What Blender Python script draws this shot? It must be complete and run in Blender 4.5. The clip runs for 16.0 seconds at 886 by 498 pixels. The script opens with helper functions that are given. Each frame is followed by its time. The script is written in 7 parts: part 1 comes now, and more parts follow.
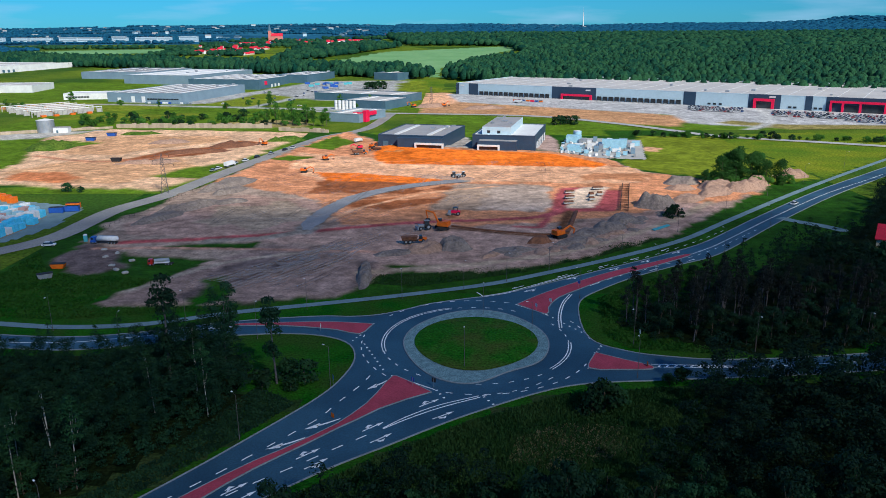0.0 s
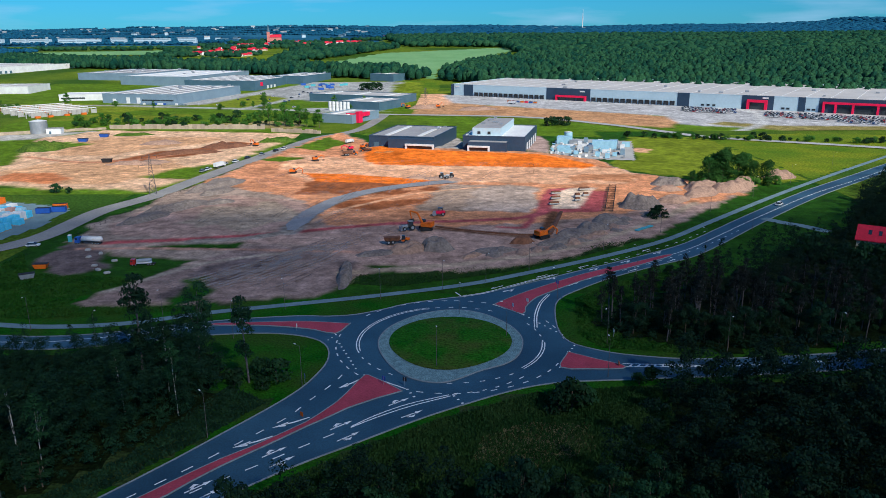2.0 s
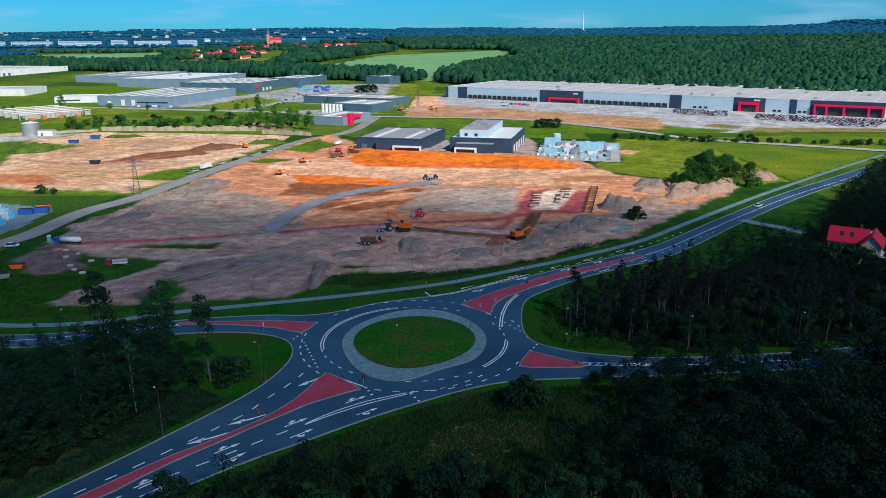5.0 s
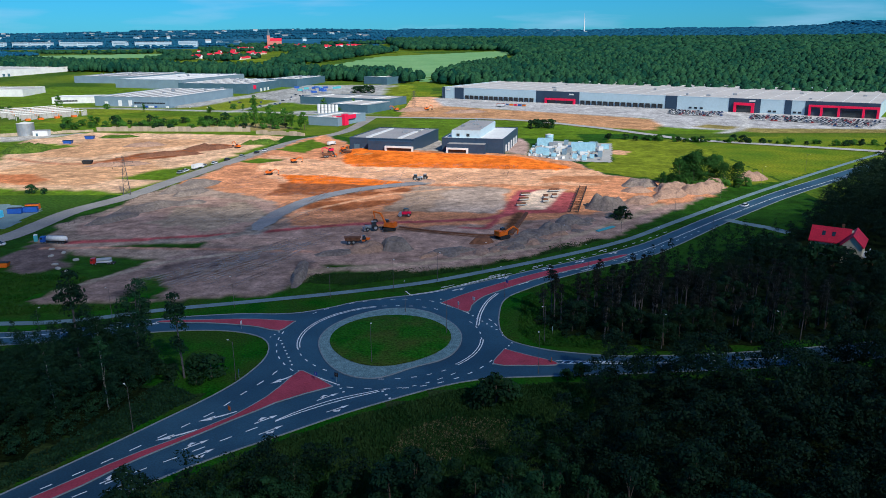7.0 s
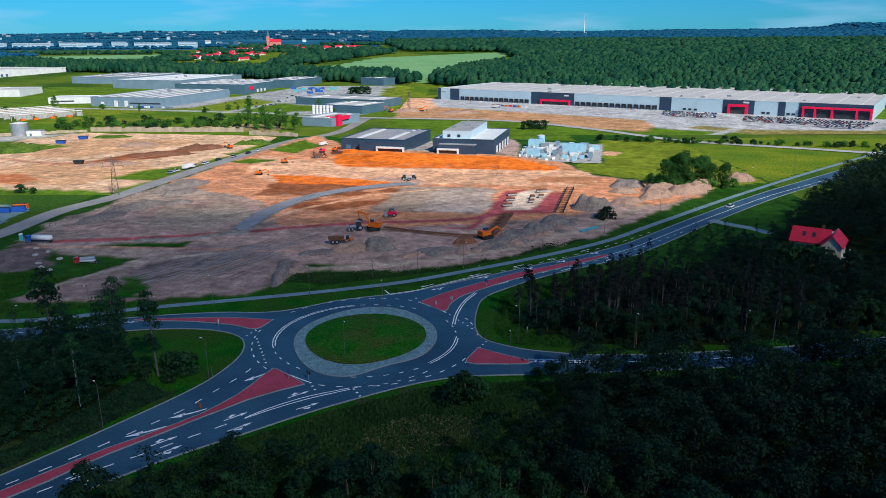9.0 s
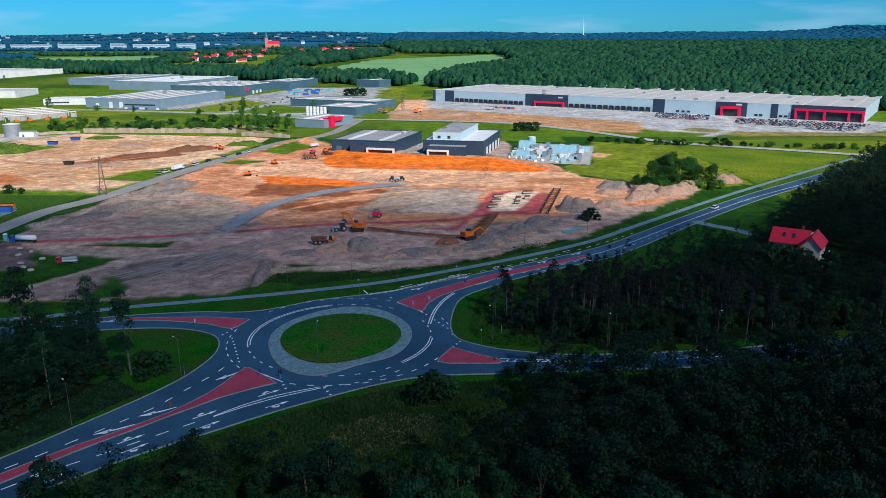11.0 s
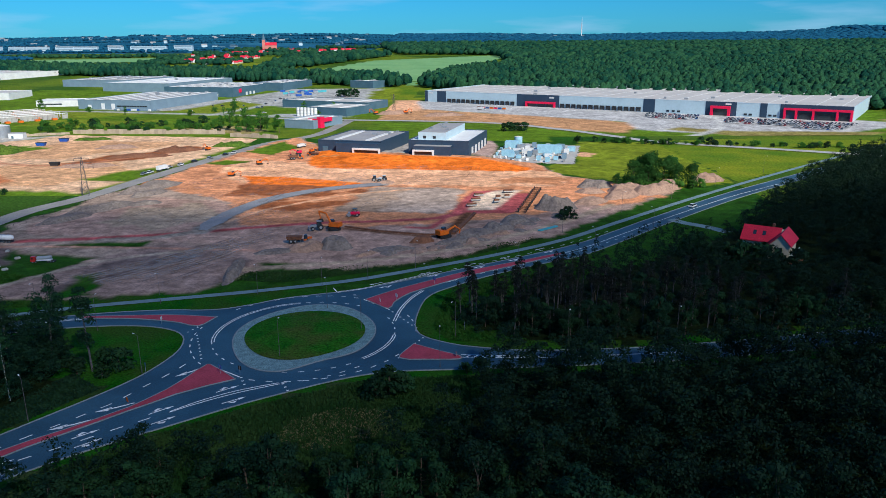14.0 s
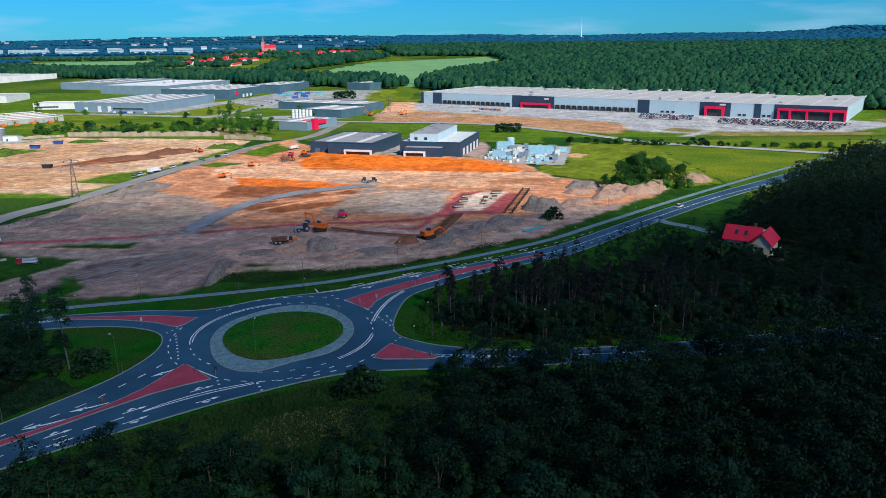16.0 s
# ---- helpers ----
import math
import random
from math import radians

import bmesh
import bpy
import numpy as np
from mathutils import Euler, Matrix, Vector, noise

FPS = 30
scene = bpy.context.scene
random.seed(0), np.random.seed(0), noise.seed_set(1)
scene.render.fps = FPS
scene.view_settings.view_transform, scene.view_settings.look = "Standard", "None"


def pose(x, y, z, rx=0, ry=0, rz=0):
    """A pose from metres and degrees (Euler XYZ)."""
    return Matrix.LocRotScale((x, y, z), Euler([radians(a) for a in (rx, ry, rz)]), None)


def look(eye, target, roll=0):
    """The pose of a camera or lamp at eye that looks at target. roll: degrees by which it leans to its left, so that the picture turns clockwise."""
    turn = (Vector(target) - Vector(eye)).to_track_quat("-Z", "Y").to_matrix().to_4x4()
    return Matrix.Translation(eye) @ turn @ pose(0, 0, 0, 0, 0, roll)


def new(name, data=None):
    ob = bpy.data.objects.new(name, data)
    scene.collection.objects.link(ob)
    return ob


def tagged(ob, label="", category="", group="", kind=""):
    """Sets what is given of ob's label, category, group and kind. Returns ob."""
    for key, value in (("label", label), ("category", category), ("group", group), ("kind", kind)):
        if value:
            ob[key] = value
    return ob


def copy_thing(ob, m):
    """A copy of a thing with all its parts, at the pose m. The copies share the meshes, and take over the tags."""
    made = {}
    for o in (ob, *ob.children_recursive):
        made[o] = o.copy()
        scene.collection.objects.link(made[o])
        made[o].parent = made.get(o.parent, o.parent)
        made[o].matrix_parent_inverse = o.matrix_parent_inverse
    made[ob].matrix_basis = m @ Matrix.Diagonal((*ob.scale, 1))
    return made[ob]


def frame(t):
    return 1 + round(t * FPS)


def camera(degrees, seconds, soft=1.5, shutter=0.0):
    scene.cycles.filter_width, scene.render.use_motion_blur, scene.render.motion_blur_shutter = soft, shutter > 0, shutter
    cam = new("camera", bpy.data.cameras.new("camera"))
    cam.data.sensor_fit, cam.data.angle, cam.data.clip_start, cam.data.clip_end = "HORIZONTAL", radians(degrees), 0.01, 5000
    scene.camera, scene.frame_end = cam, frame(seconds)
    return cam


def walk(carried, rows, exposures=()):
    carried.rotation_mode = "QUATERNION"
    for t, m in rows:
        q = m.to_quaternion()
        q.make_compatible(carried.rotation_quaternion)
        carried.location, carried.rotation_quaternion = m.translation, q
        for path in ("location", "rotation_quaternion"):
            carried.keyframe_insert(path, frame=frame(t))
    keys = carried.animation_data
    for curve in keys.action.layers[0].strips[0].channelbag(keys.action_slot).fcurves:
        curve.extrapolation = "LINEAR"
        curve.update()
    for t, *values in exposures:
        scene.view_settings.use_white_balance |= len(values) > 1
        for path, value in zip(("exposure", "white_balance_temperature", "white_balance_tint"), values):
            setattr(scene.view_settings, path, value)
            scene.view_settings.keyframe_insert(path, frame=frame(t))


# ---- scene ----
cam = camera(61.8, 16.0, 0.8)
PATH = [
    (0, (-1.121, 0.686, 67.934), (-1.145, 2.604, 67.367), -0.4),
    (0.5, (0.336, 0.474, 67.925), (0.311, 2.392, 67.359), -0.4),
    (1, (1.796, 0.224, 67.894), (1.772, 2.142, 67.329), -0.4),
    (1.5, (3.275, 0.016, 67.893), (3.251, 1.934, 67.328), -0.4),
    (2, (4.759, -0.179, 67.898), (4.734, 1.74, 67.334), -0.4),
    (2.5, (6.232, -0.416, 67.9), (6.205, 1.504, 67.337), -0.5),
    (3, (7.708, -0.669, 67.903), (7.68, 1.251, 67.342), -0.5),
    (3.5, (9.2, -0.905, 67.874), (9.171, 1.014, 67.314), -0.4),
    (4, (10.632, -1.185, 67.822), (10.603, 0.735, 67.263), -0.4),
    (6.5, (17.999, -2.318, 67.454), (17.964, -0.397, 66.898), -0.4),
    (7, (19.52, -2.535, 67.375), (19.484, -0.614, 66.82), -0.4),
    (7.5, (21.039, -2.756, 67.317), (21.002, -0.835, 66.762), -0.4),
    (8, (22.515, -2.997, 67.256), (22.477, -1.076, 66.702), -0.3),
    (8.5, (23.958, -3.258, 67.212), (23.921, -1.337, 66.658), -0.3),
    (9, (25.441, -3.523, 67.193), (25.403, -1.601, 66.641), -0.3),
    (11.5, (32.74, -4.498, 66.844), (32.703, -2.574, 66.297), -0.2),
    (12, (34.175, -4.693, 66.754), (34.139, -2.77, 66.207), -0.2),
    (12.5, (35.708, -4.882, 66.659), (35.67, -2.958, 66.113), -0.3),
    (13, (37.181, -5.106, 66.54), (37.143, -3.182, 65.994), -0.3),
    (13.5, (38.643, -5.328, 66.443), (38.605, -3.405, 65.898), -0.3),
    (14, (40.093, -5.599, 66.348), (40.054, -3.674, 65.804), -0.4),
    (14.5, (41.509, -5.903, 66.302), (41.469, -3.978, 65.759), -0.4),
    (15, (42.929, -6.188, 66.303), (42.889, -4.263, 65.761), -0.5),
    (15.5, (44.412, -6.415, 66.334), (44.37, -4.491, 65.792), -0.5),
    (16, (45.909, -6.631, 66.38), (45.866, -4.706, 65.84), -0.6),
]
walk(cam, [(t, look(eye, target, roll)) for t, eye, target, roll in PATH], [(0.0, 0.35, 5450, 10), (16.0, 0.38, 5450, 10)])

# ---------------------------------------------------------------- world, sun, cloud light
SUN = Vector((0.42, -0.66, 0.62)).normalized()
world = bpy.data.worlds.new("sky")
scene.world = world
world.use_nodes = True
wn, wl = world.node_tree.nodes, world.node_tree.links
wbg = wn["Background"]
sky = wn.new("ShaderNodeTexSky")
sky.sky_type, sky.sun_disc = "NISHITA", False
sky.sun_elevation = math.asin(SUN.z)
sky.sun_rotation = math.atan2(SUN.x, SUN.y)
sky.air_density, sky.dust_density, sky.ozone_density = 1.0, 0.1, 4.0
tint = wn.new("ShaderNodeMix")
tint.data_type, tint.blend_type = "RGBA", "MULTIPLY"
tint.inputs[0].default_value = 1.0
tint.inputs[7].default_value = (0.14, 0.54, 0.84, 1)
wl.new(sky.outputs[0], tint.inputs[6])
# thin drifts of fair-weather cloud
dirs, stretch_, drift, amount, veil = (wn.new("ShaderNode" + k) for k in ("TexCoord", "Mapping", "TexNoise", "MapRange", "Mix"))
stretch_.inputs["Scale"].default_value = (2.2, 2.2, 16)
drift.inputs["Scale"].default_value, drift.inputs["Detail"].default_value = 2.4, 7
amount.inputs[1].default_value, amount.inputs[2].default_value, amount.inputs[4].default_value = 0.5, 0.78, 0.55
veil.data_type = "RGBA"
veil.inputs[7].default_value = (4.6, 6.2, 7.6, 1)
wl.new(dirs.outputs["Generated"], stretch_.inputs[0])
wl.new(stretch_.outputs[0], drift.inputs["Vector"])
wl.new(drift.outputs[0], amount.inputs[0])
wl.new(amount.outputs[0], veil.inputs[0])
wl.new(tint.outputs[2], veil.inputs[6])
wl.new(veil.outputs[2], wbg.inputs[0])
wbg.inputs[1].default_value = 0.08
sun = new("sun", bpy.data.lights.new("sun", "SUN"))
sun.data.energy, sun.data.angle, sun.data.color = 4.5, radians(0.5), (1.0, 0.87, 0.66)
sun.matrix_world = look(SUN * 100, (0, 0, 0))

# ---------------------------------------------------------------- materials


def nodes_of(name):
    m = bpy.data.materials.new(name)
    m.use_nodes = True
    return m, m.node_tree.nodes, m.node_tree.links, m.node_tree.nodes["Principled BSDF"]


def mat(name, c1, c2=None, s1=8.0, s2=0.6, fine=0.35, rough=0.9, bump=0.0, metal=0.0, c3=None, s3=40.0, rand=0.0, stretch=None, spec=0.3):
    """Two-scale surface: c1/c2 blotches s1 metres wide, grain s2 metres wide, optional large drifts to c3."""
    m, n, l, p = nodes_of(name)
    geo = n.new("ShaderNodeNewGeometry")
    pos = geo.outputs["Position"]
    if stretch:
        mp = n.new("ShaderNodeMapping")
        mp.inputs["Rotation"].default_value = (0, 0, stretch[0])
        mp.inputs["Scale"].default_value = (stretch[1], stretch[2], 1)
        l.new(pos, mp.inputs["Vector"])
        pos = mp.outputs[0]

    def noise_at(size, detail, lo, hi):
        t = n.new("ShaderNodeTexNoise")
        t.inputs["Scale"].default_value = 1.0 / size
        t.inputs["Detail"].default_value = detail
        l.new(pos, t.inputs["Vector"])
        r = n.new("ShaderNodeMapRange")
        r.inputs[1].default_value, r.inputs[2].default_value = lo, hi
        l.new(t.outputs[0], r.inputs[0])
        return r.outputs[0]

    def mix(fac, a, b, blend="MIX"):
        x = n.new("ShaderNodeMix")
        x.data_type, x.blend_type = "RGBA", blend
        for sock, v in ((x.inputs[0], fac), (x.inputs[6], a), (x.inputs[7], b)):
            if isinstance(v, (int, float)):
                sock.default_value = v
            elif isinstance(v, tuple):
                sock.default_value = (*v, 1)
            else:
                l.new(v, sock)
        return x.outputs[2]

    col = mix(noise_at(s1, 6, 0.35, 0.65), c1, c2 or tuple(v * 0.75 for v in c1))
    if c3:
        col = mix(noise_at(s3, 4, 0.42, 0.62), col, c3)
    grain = noise_at(s2, 5, 0.3, 0.7)
    g = n.new("ShaderNodeMapRange")
    g.inputs[3].default_value, g.inputs[4].default_value = 1 - fine, 1 + fine
    l.new(grain, g.inputs[0])
    cg = n.new("ShaderNodeCombineColor")
    for i in range(3):
        l.new(g.outputs[0], cg.inputs[i])
    col = mix(1.0, col, cg.outputs[0], "MULTIPLY")
    if rand:
        oi = n.new("ShaderNodeObjectInfo")
        hs = n.new("ShaderNodeHueSaturation")
        rr = n.new("ShaderNodeMapRange")
        rr.inputs[3].default_value, rr.inputs[4].default_value = 1 - rand, 1 + rand
        l.new(oi.outputs["Random"], rr.inputs[0])
        l.new(rr.outputs[0], hs.inputs["Value"])
        l.new(col, hs.inputs["Color"])
        col = hs.outputs[0]
    l.new(col, p.inputs["Base Color"])
    p.inputs["Roughness"].default_value, p.inputs["Metallic"].default_value = rough, metal
    p.inputs["Specular IOR Level"].default_value = spec
    if bump:
        b = n.new("ShaderNodeBump")
        b.inputs["Strength"].default_value, b.inputs["Distance"].default_value = 0.6, bump
        l.new(grain, b.inputs["Height"])
        l.new(b.outputs[0], p.inputs["Normal"])
    return m


def leaf_mat(name, c1, c2, size=5.0, rand=0.25, translucent=0.25):
    m, n, l, p = nodes_of(name)
    geo, oi = n.new("ShaderNodeNewGeometry"), n.new("ShaderNodeObjectInfo")
    t = n.new("ShaderNodeTexNoise")
    t.inputs["Scale"].default_value, t.inputs["Detail"].default_value = 1 / size, 5
    l.new(geo.outputs["Position"], t.inputs["Vector"])
    ramp = n.new("ShaderNodeMapRange")
    ramp.inputs[1].default_value, ramp.inputs[2].default_value = 0.34, 0.66
    l.new(t.outputs[0], ramp.inputs[0])
    mx = n.new("ShaderNodeMix")
    mx.data_type = "RGBA"
    mx.inputs[6].default_value, mx.inputs[7].default_value = (*c1, 1), (*c2, 1)
    l.new(ramp.outputs[0], mx.inputs[0])
    hs, rr = n.new("ShaderNodeHueSaturation"), n.new("ShaderNodeMapRange")
    rr.inputs[3].default_value, rr.inputs[4].default_value = 1 - rand, 1 + rand
    l.new(oi.outputs["Random"], rr.inputs[0])
    l.new(rr.outputs[0], hs.inputs["Value"])
    l.new(mx.outputs[2], hs.inputs["Color"])
    l.new(hs.outputs[0], p.inputs["Base Color"])
    p.inputs["Roughness"].default_value = 0.75
    p.inputs["Specular IOR Level"].default_value = 0.2
    tr = n.new("ShaderNodeBsdfTranslucent")
    l.new(hs.outputs[0], tr.inputs[0])
    ms = n.new("ShaderNodeMixShader")
    ms.inputs[0].default_value = translucent
    out = n["Material Output"]
    l.new(p.outputs[0], ms.inputs[1])
    l.new(tr.outputs[0], ms.inputs[2])
    l.new(ms.outputs[0], out.inputs[0])
    return m


def canopy_mat(name, c1, c2):
    """Tree crowns far off: every crown of its own tone, mottled by its boughs."""
    m, n, l, p = nodes_of(name)
    geo, mx, tone = n.new("ShaderNodeNewGeometry"), n.new("ShaderNodeMix"), n.new("ShaderNodeMapRange")
    mx.data_type = "RGBA"
    mx.inputs[6].default_value, mx.inputs[7].default_value = (*c1, 1), (*c2, 1)
    stand, bough = n.new("ShaderNodeTexNoise"), n.new("ShaderNodeTexNoise")
    stand.inputs["Scale"].default_value, stand.inputs["Detail"].default_value = 1 / 70, 3
    bough.inputs["Scale"].default_value, bough.inputs["Detail"].default_value = 0.55, 4
    l.new(geo.outputs["Position"], stand.inputs["Vector"])
    l.new(geo.outputs["Position"], bough.inputs["Vector"])
    add, hs = n.new("ShaderNodeMath"), n.new("ShaderNodeHueSaturation")
    l.new(stand.outputs[0], add.inputs[0])
    l.new(geo.outputs["Random Per Island"], add.inputs[1])
    tone.inputs[1].default_value, tone.inputs[2].default_value = 0.4, 1.4
    l.new(add.outputs[0], tone.inputs[0])
    l.new(tone.outputs[0], mx.inputs[0])
    val = n.new("ShaderNodeMapRange")
    val.inputs[1].default_value, val.inputs[2].default_value, val.inputs[3].default_value, val.inputs[4].default_value = 0.3, 0.7, 0.45, 1.55
    l.new(bough.outputs[0], val.inputs[0])
    l.new(val.outputs[0], hs.inputs["Value"])
    l.new(mx.outputs[2], hs.inputs["Color"])
    l.new(hs.outputs[0], p.inputs["Base Color"])
    p.inputs["Roughness"].default_value, p.inputs["Specular IOR Level"].default_value = 0.9, 0.05
    b = n.new("ShaderNodeBump")
    b.inputs["Strength"].default_value, b.inputs["Distance"].default_value = 0.9, 0.8
    l.new(bough.outputs[0], b.inputs["Height"])
    l.new(b.outputs[0], p.inputs["Normal"])
    return m


M = dict(
    land=mat("land", (0.085, 0.14, 0.008), (0.14, 0.185, 0.014), 14, 1.2, 0.45, c3=(0.04, 0.09, 0.01), s3=120, bump=0.2, spec=0.03),
    verge=mat("verge_grass", (0.009, 0.074, 0.0025), (0.022, 0.1, 0.005), 5, 0.5, 0.5, bump=0.12, c3=(0.03, 0.07, 0.008), s3=14, spec=0.03),
    meadow=mat("meadow", (0.012, 0.042, 0.008), (0.026, 0.058, 0.014), 7, 0.6, 0.5, bump=0.25, c3=(0.05, 0.062, 0.022), s3=26, spec=0.03),
    field=mat("crop_field", (0.14, 0.3, 0.1), (0.19, 0.35, 0.13), 60, 6, 0.12),
    dry=mat("dry_meadow", (0.13, 0.185, 0.008), (0.19, 0.215, 0.012), 16, 1.2, 0.45, c3=(0.08, 0.15, 0.009), s3=45, bump=0.15, spec=0.03),
    weeds=mat("weeds", (0.05, 0.1, 0.014), (0.1, 0.15, 0.02), 7, 1.0, 0.5, bump=0.2, spec=0.03),
    asphalt=mat("asphalt", (0.027, 0.071, 0.11), (0.038, 0.094, 0.138), 9, 0.3, 0.25, 0.6, c3=(0.019, 0.052, 0.084), s3=26, spec=0.5),
    oldroad=mat("worn_asphalt", (0.3, 0.285, 0.26), (0.23, 0.22, 0.21), 12, 0.5, 0.2),
    path=mat("path_paving", (0.17, 0.25, 0.27), (0.13, 0.195, 0.215), 6, 0.4, 0.15),
    concrete=mat("concrete", (0.42, 0.41, 0.38), (0.34, 0.33, 0.31), 10, 0.6, 0.15),
    kerb=mat("kerbstone", (0.25, 0.28, 0.3), (0.19, 0.215, 0.23), 3, 0.3, 0.2),
    setts=mat("granite_setts", (0.18, 0.29, 0.3), (0.11, 0.185, 0.2), 1.2, 0.22, 0.5, bump=0.03),
    redpave=mat("red_paving", (0.4, 0.055, 0.085), (0.3, 0.042, 0.065), 6, 0.3, 0.2),
    paint=mat("road_paint", (0.88, 0.88, 0.86), (0.7, 0.7, 0.69), 2.5, 0.25, 0.2),
    sand=mat("sandy_soil", (0.43, 0.29, 0.17), (0.34, 0.215, 0.125), 22, 1.4, 0.22, c3=(0.27, 0.155, 0.085), s3=60, bump=0.25),
    sandlite=mat("pale_sand", (0.5, 0.37, 0.23), (0.42, 0.29, 0.17), 16, 1.2, 0.2, bump=0.2),
    orange=mat("orange_sand", (0.52, 0.19, 0.045), (0.42, 0.14, 0.03), 9, 0.9, 0.25, bump=0.2),
    redsoil=mat("red_aggregate", (0.4, 0.13, 0.09), (0.32, 0.1, 0.075), 8, 0.8, 0.2, bump=0.1),
    brown=mat("brown_soil", (0.13, 0.055, 0.03), (0.19, 0.085, 0.045), 9, 0.9, 0.3, bump=0.2),
    greysoil=mat("grey_soil", (0.2, 0.165, 0.135), (0.27, 0.225, 0.18), 7, 0.9, 0.35, stretch=(0.9, 0.35, 2.2), bump=0.2),
    gravel=mat("grey_gravel", (0.19, 0.2, 0.215), (0.25, 0.25, 0.26), 7, 0.5, 0.25, bump=0.1),
    heap=mat("spoil_heap", (0.16, 0.13, 0.115), (0.22, 0.18, 0.15), 5, 0.8, 0.35, bump=0.25),
    sandheap=mat("sand_heap", (0.36, 0.23, 0.16), (0.28, 0.18, 0.13), 5, 0.8, 0.3, bump=0.25),
    # near-black: shade beneath the trees is painted into this leaf-litter colour
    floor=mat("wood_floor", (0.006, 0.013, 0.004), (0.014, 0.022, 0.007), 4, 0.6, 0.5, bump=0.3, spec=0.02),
    greybark=mat("grey_bark", (0.12, 0.11, 0.11), (0.07, 0.066, 0.068), 0.6, 0.1, 0.4),
    island=mat("island_grass", (0.012, 0.085, 0.004), (0.028, 0.11, 0.008), 4, 0.5, 0.5, c3=(0.05, 0.08, 0.014), s3=9, bump=0.12, spec=0.03),
    trunk=mat("bark", (0.12, 0.09, 0.065), (0.08, 0.06, 0.045), 0.6, 0.1, 0.4),
    birch=mat("birch_bark", (0.5, 0.48, 0.43), (0.2, 0.19, 0.17), 0.7, 0.12, 0.3),
    roof=mat("pale_roof", (0.52, 0.49, 0.45), (0.44, 0.42, 0.39), 24, 2.0, 0.1, 0.7),
    roof2=mat("grey_roof", (0.34, 0.33, 0.32), (0.28, 0.27, 0.27), 15, 1.5, 0.12, 0.7),
    whiteroof=mat("white_roof", (0.7, 0.7, 0.68), (0.6, 0.6, 0.59), 15, 1.5, 0.08, 0.6),
    panel=mat("pale_blue_grey_panel", (0.46, 0.58, 0.64), (0.42, 0.54, 0.6), 12, 1.5, 0.06, 0.5, metal=0.0),
    navy=mat("navy_panel", (0.026, 0.05, 0.088), (0.034, 0.06, 0.1), 8, 1.0, 0.1, 0.5),
    slate=mat("slate_panel", (0.06, 0.12, 0.165), (0.08, 0.145, 0.19), 8, 1.0, 0.1, 0.5),
    greypanel=mat("grey_panel", (0.2, 0.28, 0.34), (0.17, 0.24, 0.3), 8, 1.0, 0.1, 0.5),
    white=mat("white_panel", (0.72, 0.72, 0.7), (0.62, 0.62, 0.61), 6, 0.8, 0.08, 0.5),
    red=mat("signal_red", (0.78, 0.008, 0.07), (0.66, 0.007, 0.055), 4, 0.5, 0.1, 0.45),
    tile=mat("red_roof_tile", (0.6, 0.018, 0.045), (0.48, 0.014, 0.036), 3, 0.35, 0.2, 0.6),
    plaster=mat("cream_plaster", (0.55, 0.5, 0.36), (0.48, 0.43, 0.31), 3, 0.4, 0.12),
    glass=mat("dark_glazing", (0.02, 0.028, 0.035), (0.03, 0.04, 0.05), 2, 0.5, 0.1, 0.12, spec=0.6),
    steel=mat("galvanised_steel", (0.4, 0.42, 0.44), (0.32, 0.34, 0.36), 2, 0.3, 0.1, 0.45, metal=0.5),
    dark=mat("dark_rubber", (0.02, 0.02, 0.022), (0.03, 0.03, 0.03), 1, 0.2, 0.2, 0.8),
    yellow=mat("machine_orange", (0.74, 0.16, 0.008), (0.58, 0.115, 0.007), 1.5, 0.3, 0.15, 0.5),
    blue=mat("blue_paint", (0.03, 0.1, 0.4), (0.025, 0.08, 0.33), 1.5, 0.3, 0.1, 0.4),
    teal=mat("aqua_plastic", (0.1, 0.4, 0.45), (0.08, 0.33, 0.38), 1.5, 0.3, 0.1, 0.5),
    wood=mat("pallet_wood", (0.4, 0.26, 0.14), (0.32, 0.2, 0.1), 1.2, 0.3, 0.2),
    twigs=leaf_mat("thin_twiggy_foliage", (0.01, 0.014, 0.011), (0.02, 0.025, 0.017), 5, 0.4),
    leaf=leaf_mat("broad_leaves", (0.006, 0.03, 0.01), (0.02, 0.062, 0.018), 4, 0.45),
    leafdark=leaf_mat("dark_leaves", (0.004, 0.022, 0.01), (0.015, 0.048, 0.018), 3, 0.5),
    leafmid=leaf_mat("mid_green_leaves", (0.016, 0.07, 0.008), (0.036, 0.11, 0.016), 4),
    leaflight=leaf_mat("light_leaves", (0.035, 0.12, 0.012), (0.07, 0.17, 0.02), 4),
    # blue of the distance is painted into these crowns; no haze is modelled
    hazed=canopy_mat("haze_blue_canopy", (0.008, 0.055, 0.115), (0.015, 0.08, 0.14)),
    farleaf=canopy_mat("far_canopy", (0.005, 0.034, 0.024), (0.024, 0.074, 0.032)),
)

# ---------------------------------------------------------------- helpers


def mesh_from(name, verts, faces, material):
    me = bpy.data.meshes.new(name)
    me.from_pydata([tuple(v) for v in verts], [], faces)
    me.materials.append(material)
    me.update()
    return me


def part(name, data, material=None, parent=None, label="", smooth=False):
    """Links a bmesh or mesh as one object under a thing or part."""
    if isinstance(data, bmesh.types.BMesh):
        me = bpy.data.meshes.new(name)
        data.to_mesh(me)
        data.free()
        me.materials.append(material)
    else:
        me = data
    if smooth:
        me.polygons.foreach_set("use_smooth", [True] * len(me.polygons))
    ob = new(name, me)
    if parent is not None:
        ob.parent = parent
    if label:
        ob["label"] = label
    return ob


